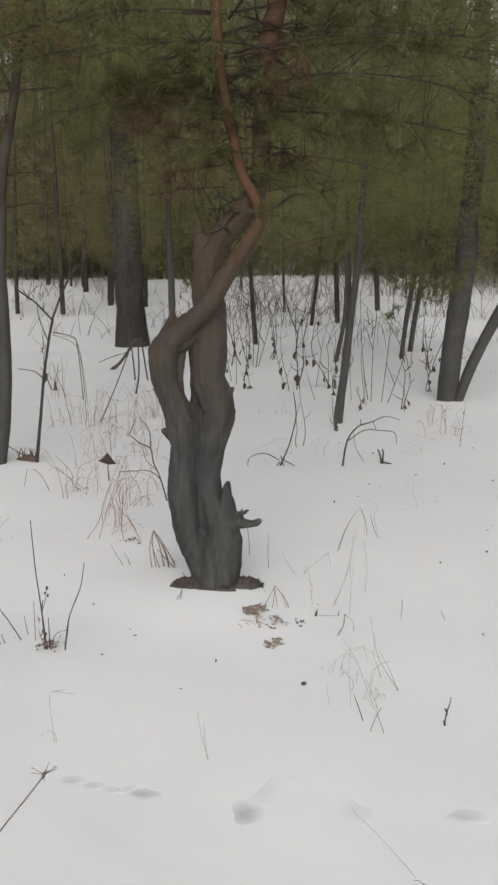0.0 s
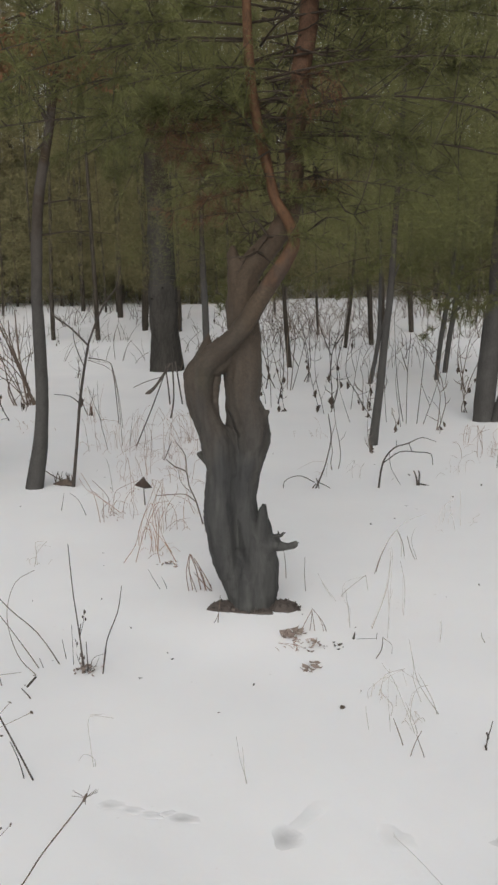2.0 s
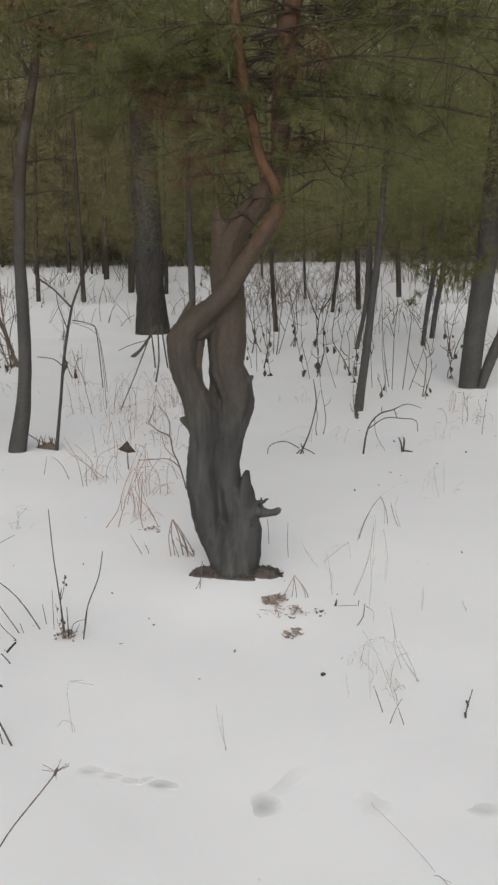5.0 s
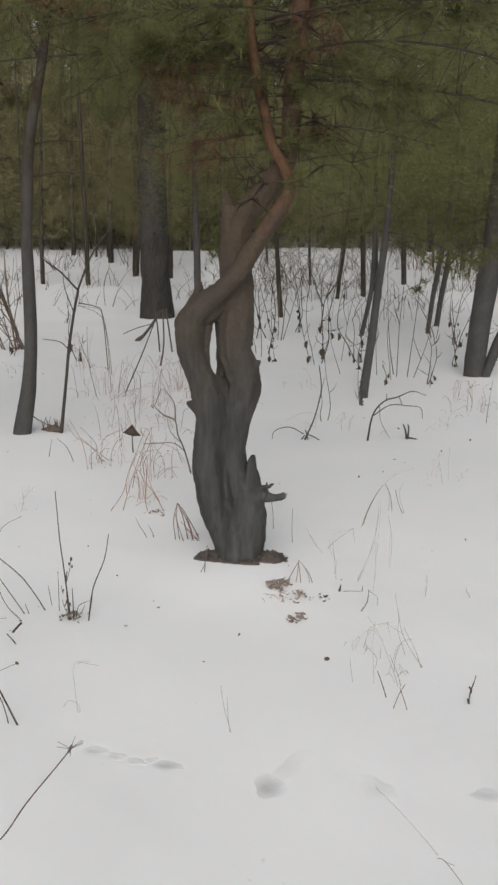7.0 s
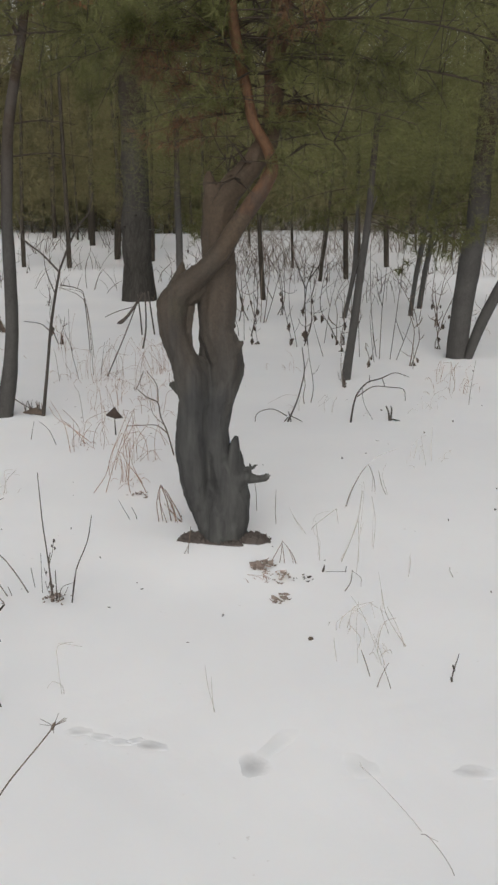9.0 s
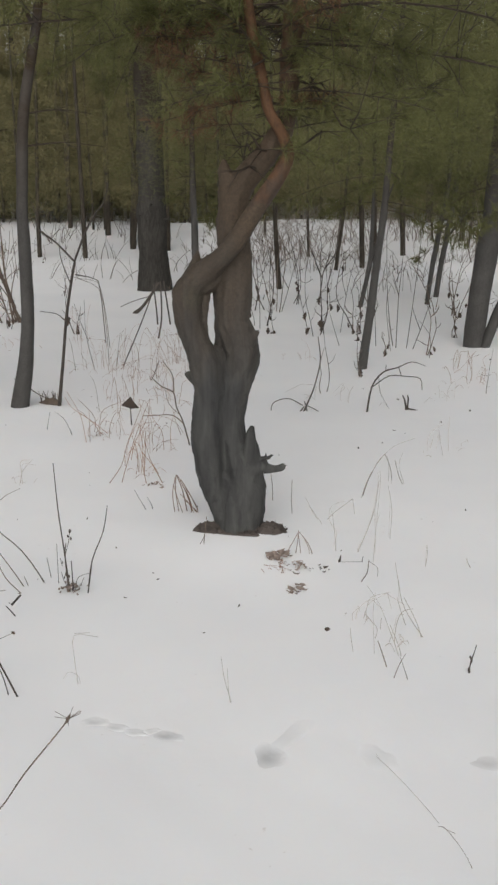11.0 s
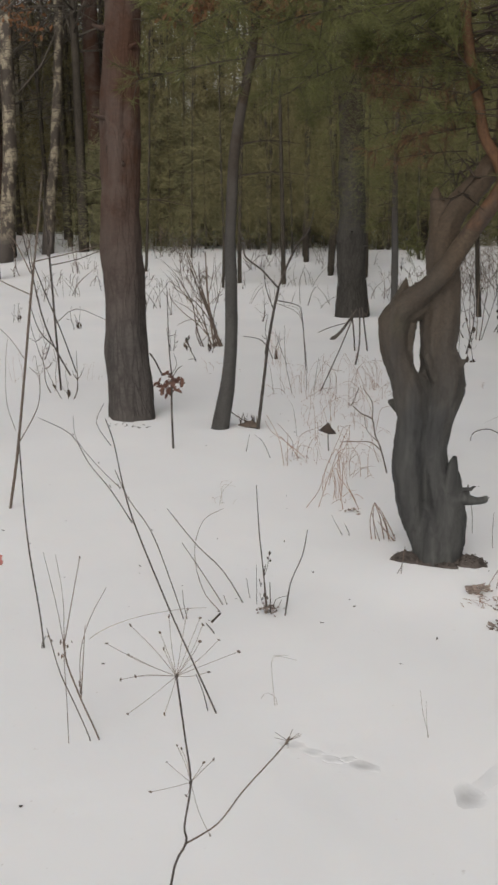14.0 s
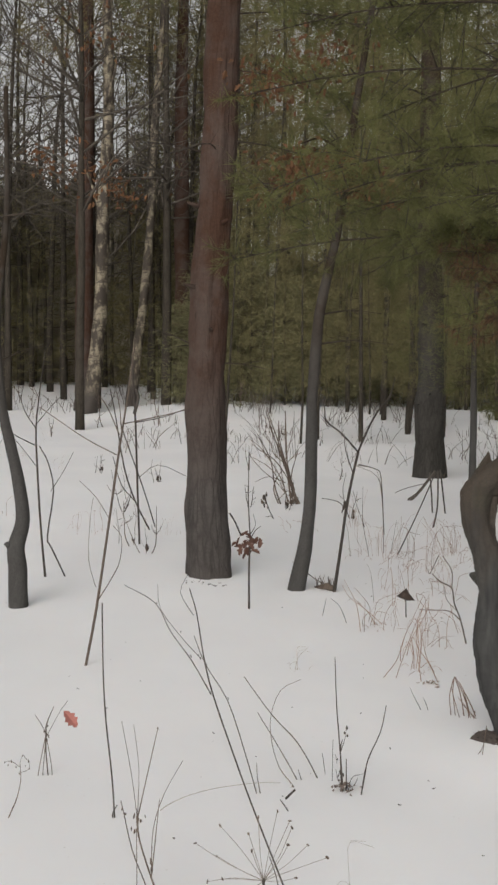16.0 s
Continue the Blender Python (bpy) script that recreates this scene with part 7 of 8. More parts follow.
# ---- grass ----
def grass_clump(x, y, count, height, spread, mat, label):
    """Thin dry blades that rise, bend over and hang."""
    rng = random.Random(int(abs(x) * 811 + y * 1277))
    v, f = [], []
    lean = rng.uniform(0, 6.28)
    for _ in range(max(4, int(count * 0.6))):
        bx, by = rng.gauss(0, spread * 0.55), rng.gauss(0, spread * 0.55)
        a = lean + rng.gauss(0, 1.0)
        h = height * rng.uniform(0.25, 1.05)
        out = h * rng.uniform(0.1, 1.1)
        c, s = math.cos(a) * out, math.sin(a) * out * 0.6
        r = rng.uniform(0.0008, 0.0019)
        z0 = gz(x + bx, y + by) - gz(x, y) - 0.02
        k = (bx + 0.6 * c + rng.gauss(0, 0.02), by + 0.5 * s, h * rng.uniform(0.6, 1.0), r * 0.7)
        tube(v, f, [(bx, by, z0, r), (bx + 0.08 * c + rng.gauss(0, 0.012), by + 0.1 * s, h * 0.38, r), (bx + 0.28 * c + rng.gauss(0, 0.02), by + 0.25 * s, h * 0.72, r * 0.9), k], 3, 3)
        style = rng.random()
        if style < 0.42:
            e = (k[0] + rng.uniform(0.1, 0.8) * c + rng.gauss(0, 0.1) * h, k[1] + rng.gauss(0, 0.15) * h, h * rng.uniform(0.05, 0.75), r * 0.5)
            tube(v, f, [k, ((k[0] + e[0]) / 2 + rng.gauss(0, 0.02), (k[1] + e[1]) / 2, (k[2] + e[2]) / 2 + 0.06 * h, r * 0.8), e], 3, 2)
        if style < 0.2:
            tube(v, f, [k, (k[0] + rng.gauss(0, 0.25) * h, k[1] + rng.gauss(0, 0.2) * h, h * rng.uniform(0.2, 0.6), r * 0.4)], 3, 2)
    for _ in range(count // 2):
        # broken blades lying on the snow
        bx, by, a = rng.gauss(0, spread * 0.9), rng.gauss(0, spread * 0.9), rng.uniform(0, 6.28)
        ln = height * rng.uniform(0.12, 0.4)
        ex, ey = bx + ln * math.cos(a), by + ln * math.sin(a)
        tube(v, f, [(bx, by, gz(x + bx, y + by) - gz(x, y) - 0.004, 0.0012), ((bx + ex) / 2, (by + ey) / 2, gz(x + ex, y + ey) - gz(x, y) + 0.35 * ln, 0.0012), (ex, ey, gz(x + ex, y + ey) - gz(x, y) + rng.uniform(0, 0.4) * ln, 0.0006)], 3, 2)
    ob = mesh_part("grass_tuft", v, f, mat, None)
    ob.location = (x, y, gz(x, y))
    tagged(ob, label, "grass", "dry grass tufts in the snow", "stuff")


def bare_shrub(x, y, height, stems, withered, mat, label):
    """Thin bare wavy stems from one root, each forking, some with withered leaves hanging on them."""
    rng = random.Random(int(abs(x) * 613 + y * 2089))
    top = thing("bare_shrub", x, y, label, "shrub", "bare shrubs between the trees")
    d = math.hypot(x - 0.45, y - 0.1)
    r0 = 0.00054 * d if d < 13 else 0.00038 * d
    spots = []
    for k in range(stems if stems < 5 else stems - 2):
        h = height * rng.uniform(0.55, 1.15)
        lx, ly = rng.gauss(0, 0.17) * h, rng.gauss(0, 0.13) * h
        bx, by = rng.gauss(0, 0.06 + 0.014 * stems) * height, rng.gauss(0, 0.06) * height
        r = r0 * rng.uniform(0.55, 1.25)
        bow = rng.gauss(0, 0.05) * h
        p = []
        for s in (0.0, 0.22, 0.45, 0.7, 1.0):
            w = rng.gauss(0, 0.018) * h if s else 0.0
            p.append((bx + lx * s + bow * math.sin(math.pi * s) + w, by + ly * s + 0.5 * w, -0.03 + (h + 0.03) * s, r * (1 - 0.6 * s)))
        if rng.random() < 0.22:
            # a snapped tip that hangs over
            q = p[-1]
            p.append((q[0] + rng.uniform(-0.25, 0.25) * h, q[1], q[2] - rng.uniform(0.02, 0.2) * h, r * 0.3))
        v, f = [], []
        tube(v, f, p, 5, 3)
        for _ in range(rng.randrange(1, 4) + (2 if stems > 4 else 0)):
            q = p[rng.choice((1, 2, 2, 3))]
            a, l2 = rng.uniform(0, 6.28), h * rng.uniform(0.12, 0.38)
            rise = rng.uniform(0.25, 0.95)
            e = (q[0] + (1.1 - 0.6 * rise) * l2 * math.cos(a), q[1] + 0.5 * l2 * math.sin(a), q[2] + rise * l2, r * 0.28)
            m = ((q[0] + e[0]) / 2 + 0.12 * l2 * math.cos(a), (q[1] + e[1]) / 2, (q[2] + e[2]) / 2 - 0.05 * l2, r * 0.45)
            tube(v, f, [q[:3] + (r * 0.55,), m, e], 4, 2)
            if rng.random() < 0.5:
                tube(v, f, [m, (m[0] + rng.gauss(0, 0.3) * l2, m[1], m[2] + rng.uniform(0.1, 0.5) * l2, r * 0.22)], 3, 2)
        mesh_part("stem", v, f, mat, top, smooth=True)
        spots += [p[1], p[2], p[2]]
    for k in range(withered + (1 if withered else 0)):
        q = rng.choice(spots)
        leaf = new("leaf", leaf_mesh(0.075 * rng.uniform(0.6, 1.2), M_WITHERED, rng.random()))
        leaf.parent, leaf.location = top, (q[0], q[1], q[2] * rng.uniform(0.5, 1.0))
        leaf.rotation_euler = (rng.uniform(-0.7, 0.7), rng.uniform(1.1, 1.9), rng.uniform(0, 6.28))


def brush_tangle(x, y, height, width, count, label, mat=None):
    """A low tangle of fine arching twigs, too many to count."""
    rng = random.Random(int(abs(x) * 991 + y * 457))
    d = math.hypot(x - 0.45, y - 0.1)
    v, f = [], []
    for _ in range(int(count * 0.6)):
        bx, by = rng.uniform(-1, 1) * width, rng.uniform(-1, 1) * width * 0.6
        h = height * rng.uniform(0.3, 1.0)
        lx, ly = rng.gauss(0, 0.7) * h, rng.gauss(0, 0.5) * h
        r = 0.00026 * d * rng.uniform(0.6, 1.3)
        tube(v, f, [(bx, by, -0.04, r), (bx + 0.25 * lx + rng.gauss(0, 0.03) * h, by + 0.3 * ly, 0.4 * h, r), (bx + 0.55 * lx, by + 0.6 * ly, 0.75 * h, r * 0.8), (bx + 0.9 * lx + rng.gauss(0, 0.08) * h, by + 0.9 * ly, h * rng.uniform(0.85, 1.15), r * 0.4)], 3, 2)
    ob = mesh_part("brush_tangle", v, f, mat or M_BRUSH, None)
    ob.location = (x, y, gz(x, y))
    tagged(ob, label, "brush", kind="stuff")

grass_clump(-1.26, 5.98, 14, 0.24, 0.09, M_GRASS, 'tuft of reddish dry grass drooping over snow')
grass_clump(-0.82, 5.22, 13, 0.34, 0.08, M_GRASS, 'tuft of tan dry grass drooping over snow')
grass_clump(-0.90, 5.67, 10, 0.40, 0.10, M_GRASS, 'tuft of tan dry grass drooping over snow')
grass_clump(-1.38, 8.57, 12, 0.44, 0.07, M_GRASS, 'tuft of reddish dry grass in snow')
grass_clump(-1.34, 8.72, 10, 0.35, 0.05, M_GRASS, 'tuft of reddish dry grass in snow')
grass_clump(-1.44, 7.90, 14, 0.50, 0.15, M_GRASS, 'tuft of tan dry grass drooping over snow')
grass_clump(-1.73, 8.37, 12, 0.48, 0.16, M_GRASS, 'tuft of tan dry grass drooping over snow')
grass_clump(-2.01, 8.32, 10, 0.49, 0.15, M_GRASS, 'tuft of tan dry grass drooping over snow')
grass_clump(-2.59, 9.86, 10, 0.46, 0.10, M_GRASS, 'tuft of tan dry grass drooping over snow')
grass_clump(-1.33, 6.66, 10, 0.35, 0.12, M_GRASS, 'tuft of tan dry grass drooping over snow')
grass_clump(-1.09, 7.07, 12, 0.45, 0.12, M_GRASS, 'tuft of reddish dry grass in snow')
grass_clump(-1.40, 4.97, 7, 0.17, 0.06, M_PALEGRASS, 'tuft of bleached dry grass in snow')
grass_clump(0.11, 7.27, 7, 0.24, 0.16, M_PALEGRASS, 'tuft of bleached dry grass in snow')
grass_clump(0.78, 5.94, 9, 0.20, 0.10, M_PALEGRASS, 'tuft of bleached dry grass in snow')
grass_clump(0.91, 7.40, 8, 0.25, 0.15, M_PALEGRASS, 'tuft of bleached dry grass in snow')
grass_clump(1.07, 7.95, 8, 0.27, 0.13, M_GRASS, 'tuft of tan dry grass drooping over snow')
grass_clump(0.52, 3.29, 7, 0.18, 0.05, M_PALEGRASS, 'tuft of bleached dry grass in snow')
grass_clump(0.41, 3.50, 6, 0.16, 0.05, M_PALEGRASS, 'tuft of bleached dry grass in snow')
grass_clump(1.21, 8.09, 7, 0.27, 0.09, M_GRASS, 'tuft of tan dry grass drooping over snow')
grass_clump(-4.00, 8.44, 6, 0.21, 0.09, M_PALEGRASS, 'tuft of bleached dry grass in snow')
grass_clump(0.08, 3.91, 9, 0.07, 0.05, M_GRASS, 'tuft of reddish dry grass in snow')
bare_shrub(-1.05, 11.20, 0.82, 3, 3, M_DARKTWIG, 'bare thin-stemmed shrub with a few withered leaves')
bare_shrub(-1.10, 12.50, 0.98, 3, 3, M_DARKTWIG, 'bare thin-stemmed shrub with a few withered leaves')
bare_shrub(-0.89, 12.36, 1.04, 3, 1, M_TWIG, 'bare thin-stemmed shrub with a few withered leaves')
bare_shrub(-0.82, 13.16, 0.95, 3, 3, M_DARKTWIG, 'bare thin-stemmed shrub with a few withered leaves')
bare_shrub(-0.36, 10.56, 1.00, 3, 6, M_DARKTWIG, 'bare thin-stemmed shrub with a few withered leaves')
bare_shrub(-0.30, 10.83, 0.66, 2, 3, M_DARKTWIG, 'bare thin-stemmed shrub with a few withered leaves')
bare_shrub(0.04, 10.71, 0.78, 2, 3, M_DARKTWIG, 'bare thin-stemmed shrub with a few withered leaves')
bare_shrub(0.81, 9.38, 0.52, 2, 1, M_TWIG, 'bare thin-stemmed shrub with a few withered leaves')
bare_shrub(1.01, 12.31, 0.82, 3, 1, M_TWIG, 'bare thin-stemmed shrub with a few withered leaves')
bare_shrub(1.06, 10.48, 0.53, 2, 1, M_TWIG, 'bare thin-stemmed shrub with a few withered leaves')
bare_shrub(1.23, 12.08, 0.81, 2, 1, M_TWIG, 'bare thin-stemmed shrub with a few withered leaves')
bare_shrub(-0.79, 10.57, 0.36, 2, 3, M_DARKTWIG, 'bare thin-stemmed shrub with a few withered leaves')
bare_shrub(0.14, 10.73, 0.54, 2, 1, M_TWIG, 'bare thin-stemmed shrub with a few withered leaves')
bare_shrub(1.34, 10.94, 0.67, 2, 1, M_TWIG, 'bare thin-stemmed shrub with a few withered leaves')
bare_shrub(-1.71, 17.18, 1.06, 7, 0, M_BRUSH, 'dense bare shrub of brown twigs among the pines')
bare_shrub(1.85, 20.36, 1.02, 7, 0, M_BRUSH, 'dense bare shrub of brown twigs among the pines')
bare_shrub(2.30, 22.00, 0.98, 6, 0, M_BRUSH, 'dense bare shrub of brown twigs among the pines')
bare_shrub(-2.23, 17.09, 0.86, 6, 0, M_BRUSH, 'dense bare shrub of brown twigs among the pines')
bare_shrub(-8.60, 21.86, 0.79, 5, 1, M_TWIG, 'bare reddish-brown shrub of many thin stems')
bare_shrub(-9.33, 23.45, 0.71, 5, 1, M_TWIG, 'bare reddish-brown shrub of many thin stems')
bare_shrub(-2.74, 10.24, 0.42, 2, 4, M_DARKTWIG, 'bare thin-stemmed shrub with a few withered leaves')
bare_shrub(-3.61, 10.48, 0.38, 2, 3, M_DARKTWIG, 'bare thin-stemmed shrub with a few withered leaves')
bare_shrub(-20.14, 28.13, 1.16, 5, 0, M_TWIG, 'low bare shrub at the edge of the clearing')
bare_shrub(-16.62, 24.12, 1.15, 5, 0, M_TWIG, 'low bare shrub at the edge of the clearing')
bare_shrub(-15.14, 29.54, 0.93, 5, 0, M_TWIG, 'low bare shrub at the edge of the clearing')
bare_shrub(-11.77, 22.71, 0.86, 4, 0, M_TWIG, 'low bare shrub at the edge of the clearing')
bare_shrub(-12.99, 21.86, 0.86, 3, 0, M_TWIG, 'low bare shrub at the edge of the clearing')
bare_shrub(-11.86, 27.65, 0.84, 4, 0, M_TWIG, 'low bare shrub at the edge of the clearing')
bare_shrub(-16.38, 28.57, 1.11, 5, 0, M_TWIG, 'low bare shrub at the edge of the clearing')
brush_tangle(-2.03, 19.62, 0.66, 0.44, 35, 'tangle of fine brown twigs among the pines')
brush_tangle(-1.62, 22.09, 0.86, 0.62, 45, 'tangle of fine brown twigs among the pines')
brush_tangle(-0.41, 25.37, 0.70, 0.56, 30, 'tangle of fine brown twigs among the pines')
brush_tangle(0.41, 25.53, 0.71, 0.71, 35, 'tangle of fine brown twigs among the pines')
brush_tangle(1.30, 28.25, 0.71, 0.78, 30, 'tangle of fine brown twigs among the pines')
brush_tangle(2.34, 25.93, 0.72, 0.58, 25, 'tangle of fine brown twigs among the pines')
brush_tangle(-7.73, 26.35, 0.54, 0.77, 25, 'tangle of fine brown twigs among the pines')
brush_tangle(-9.73, 28.94, 0.60, 0.85, 25, 'tangle of fine brown twigs among the pines')
brush_tangle(-0.83, 16.82, 0.56, 0.37, 30, 'tangle of fine brown twigs among the pines')
brush_tangle(-6.01, 16.38, 0.78, 0.39, 30, 'tangle of fine reddish-brown twigs in snow')
brush_tangle(-10.46, 26.35, 0.63, 0.79, 25, 'tangle of fine reddish-brown twigs in snow')
brush_tangle(-17.80, 32.10, 0.62, 1.23, 20, 'tangle of fine reddish-brown twigs in snow')


# ---- the dried umbel on its tall stalk ----
def umbel_plant():
    rng = random.Random(77)
    top = thing("umbel_weed", -0.046, 1.246, "tall dried umbel weed with spent seed heads", "dry weed", z=0.0)
    v, f = [], []
    tube(v, f, [(-0.05, -0.02, -0.02, 0.0024), (-0.04, -0.016, 0.3, 0.0021), (-0.015, -0.006, 0.6, 0.0017), (0.006, 0.003, 0.669, 0.0017), (0.005, 0.002, 0.696, 0.0014), (0.014, 0.006, 0.761, 0.0014), (0.008, 0.004, 0.829, 0.0013), (0, 0, 0.915, 0.0014)], 7, 4)
    mesh_part("stalk", v, f, M_DARKTWIG, top, smooth=True)
    v, f = [], []
    tube(v, f, [(0.006, 0.003, 0.669, 0.0014), (0.046, 0.020, 0.697, 0.0011), (0.078, 0.033, 0.744, 0.0011), (0.118, 0.051, 0.794, 0.0010), (0.134, 0.058, 0.815, 0.0009)], 5, 4)
    for _ in range(7):
        a = rng.uniform(0, 6.28)
        tube(v, f, [(0.134, 0.058, 0.815, 0.0005), (0.134 + 0.018 * math.cos(a), 0.058 + 0.018 * math.sin(a), 0.815 + rng.uniform(-0.006, 0.012), 0.0004)], 3, 2)
    tube(v, f, [(0.131, 0.057, 0.810, 0.0018), (0.134, 0.058, 0.817, 0.0022), (0.136, 0.059, 0.821, 0.0010)], 5, 2)
    mesh_part("side_stalk", v, f, M_TWIG, top, smooth=True)

    def head(centre, tips):
        cx, cy, cz = centre
        for tx, tz in tips:
            depth = rng.uniform(-0.02, 0.02)
            e = (tx, 0.43 * tx + depth, tz)
            v, f = [], []
            m = ((cx + e[0]) / 2 + rng.gauss(0, 0.002), (cy + e[1]) / 2, (cz + e[2]) / 2 + rng.uniform(-0.004, 0.004))
            tube(v, f, [(cx, cy, cz, 0.0005), (*m, 0.00038), (*e, 0.00034)], 4, 3)
            ray = mesh_part("ray", v, f, M_RAY, top, smooth=True)
            v, f = [], []
            w = Vector((rng.gauss(0, 1), rng.gauss(0, 1), rng.gauss(0.4, 1))).normalized() * 0.0026
            tube(v, f, [(e[0] - w.x, e[1] - w.y, e[2] - w.z, 0.0006), (*e, 0.0013), (e[0] + w.x, e[1] + w.y, e[2] + w.z, 0.0006)], 7, 3, 0.8, rng)
            mesh_part("seed_cluster", v, f, M_TWIG, ray, "small spent seed cluster", True)
        v, f = [], []
        tube(v, f, [(cx, cy, cz - 0.004, 0.0018), (cx, cy, cz, 0.0026), (cx, cy, cz + 0.003, 0.0012)], 6, 2)
        mesh_part("node", v, f, M_DARKTWIG, top, smooth=True)

    head((0, 0, 0.915), [(-0.047, 0.993), (-0.011, 0.994), (0.016, 1.008), (0.028, 0.98), (0.052, 0.964), (0.069, 0.938), (0.035, 0.914), (0.022, 0.954), (-0.021, 0.974), (-0.018, 0.95),
                         (-0.048, 0.956), (-0.075, 0.97), (-0.062, 0.918), (-0.045, 0.921), (-0.011, 0.868), (-0.06, 0.864), (0.03, 0.995)])
    head((0.014, 0.006, 0.761), [(-0.007, 0.809), (0.0, 0.806), (0.032, 0.791), (-0.029, 0.759), (0.035, 0.678), (0.006, 0.738), (0.041, 0.79), (-0.02, 0.785)])


umbel_plant()


# ---- litter ----
def flake(rng, x, y, z, s, v, f, up=0.4):
    """A small curled scrap of bark or leaf."""
    rot = Euler((rng.gauss(0, up), rng.gauss(0, up), rng.uniform(0, 6.28))).to_matrix()
    n = rng.randrange(5, 8)
    k = len(v)
    ring = []
    for i in range(n):
        a = 2 * math.pi * i / n
        r = s * rng.uniform(0.5, 1.0)
        ring.append(Vector((r * math.cos(a) * 1.5, r * math.sin(a) * 0.8, 0.25 * s * math.cos(2 * a))))
    for dz in (0.0, -0.12 * s):
        v += [tuple(Vector((x, y, z)) + rot @ (p + Vector((0, 0, dz)))) for p in ring]
    f.append(tuple(k + i for i in range(n)))
    f.append(tuple(k + n + i for i in range(n))[::-1])
    for i in range(n):
        j = (i + 1) % n
        f.append((k + i, k + n + i, k + n + j, k + j))


def litter_patch(name, x, y, count, rx, ry, size, mat, label, category, heap=0.0):
    rng = random.Random(int(abs(x) * 4001 + y * 331))
    v, f = [], []
    for _ in range(count):
        px, py = rng.gauss(0, rx * 0.5), rng.gauss(0, ry * 0.5)
        lift = heap * math.exp(-(px / rx) ** 2 - (py / ry) ** 2)
        flake(rng, px, py, gz(x + px, y + py) - gz(x, y) + 0.004 + lift * rng.random(), size * rng.uniform(0.4, 1.2), v, f)
    ob = mesh_part(name, v, f, mat, None)
    ob.location = (x, y, gz(x, y))
    tagged(ob, label, category, kind="stuff")


def bark_heap(dx, dy, rx, ry, h, seed):
    """A low crumbly heap of shed bark against the foot of the trunk."""
    rng = random.Random(seed)
    v, f = [], []
    n, m = 26, 8
    v.append((0, 0, h))
    for j in range(1, m + 1):
        s = j / m
        for i in range(n):
            a = 2 * math.pi * i / n
            k = 1 + 0.35 * noise.noise((math.cos(a) * 2 + seed, math.sin(a) * 2, s))
            v.append((rx * s * k * math.cos(a), ry * s * k * math.sin(a), h * (1 - s ** 2.2) + 0.25 * h * noise.noise((i * 0.7, j * 0.9, seed)) - (0.012 if j == m else 0)))
    for i in range(n):
        f.append((0, 1 + i, 1 + (i + 1) % n))
    for j in range(m - 1):
        for i in range(n):
            a, b = 1 + j * n + i, 1 + j * n + (i + 1) % n
            f.append((a, a + n, b + n, b))
    for _ in range(60):
        a, s = rng.uniform(0, 6.28), math.sqrt(rng.random())
        flake(rng, rx * s * math.cos(a), ry * s * math.sin(a), h * (1 - s ** 2.2) + 0.003, 0.010, v, f, 0.6)
    ob = mesh_part("bark_mound", v, f, M_LITTER, None)
    x, y = -0.177 + dx, 4.353 + dy
    ob.location = (x, y, gz(x, y))
    tagged(ob, "low heap of brown shed bark against the trunk foot", "bark", "bark heaps at the twisted pine")


bark_heap(-0.085, -0.05, 0.085, 0.055, 0.032, 1)
bark_heap(0.155, -0.02, 0.080, 0.055, 0.034, 2)
bark_heap(0.02, -0.09, 0.11, 0.03, 0.014, 3)
litter_patch("leaf_litter", 0.055, 4.03, 30, 0.055, 0.05, 0.015, M_REDLITTER, "scrap of brown dead leaves and grass on snow", "leaf litter", 0.03)
litter_patch("leaf_litter", 0.152, 3.73, 12, 0.045, 0.05, 0.014, M_REDLITTER, "scrap of brown dead leaves on snow", "leaf litter", 0.01)
litter_patch("leaf_litter", 0.147, 3.94, 16, 0.055, 0.05, 0.014, M_REDLITTER, "scrap of brown dead leaves on snow", "leaf litter", 0.02)
litter_patch("leaf_litter", 0.24, 3.95, 10, 0.05, 0.05, 0.009, M_LITTER, "few dark leaf scraps on snow", "leaf litter")
litter_patch("leaf_litter", -0.69, 3.62, 40, 0.05, 0.05, 0.008, M_REDLITTER, "scrap of dead leaves at a weed foot", "leaf litter", 0.03)
litter_patch("leaf_litter", -0.70, 5.01, 7, 0.05, 0.05, 0.014, M_REDLITTER, "scrap of brown dead leaves on snow", "leaf litter", 0.02)
litter_patch("snow_crumbs", 0.2, 3.9, 26, 2.2, 1.8, 0.006, M_LITTER, "scattered bark crumbs and seeds on snow", "litter")
litter_patch("snow_crumbs", -1.8, 5.2, 34, 2.2, 2.4, 0.007, M_LITTER, "scattered bark crumbs and seeds on snow", "litter")
litter_patch("snow_crumbs", 1.0, 7.0, 30, 1.6, 2.0, 0.011, M_LITTER, "scattered dark leaf scraps on snow", "litter")


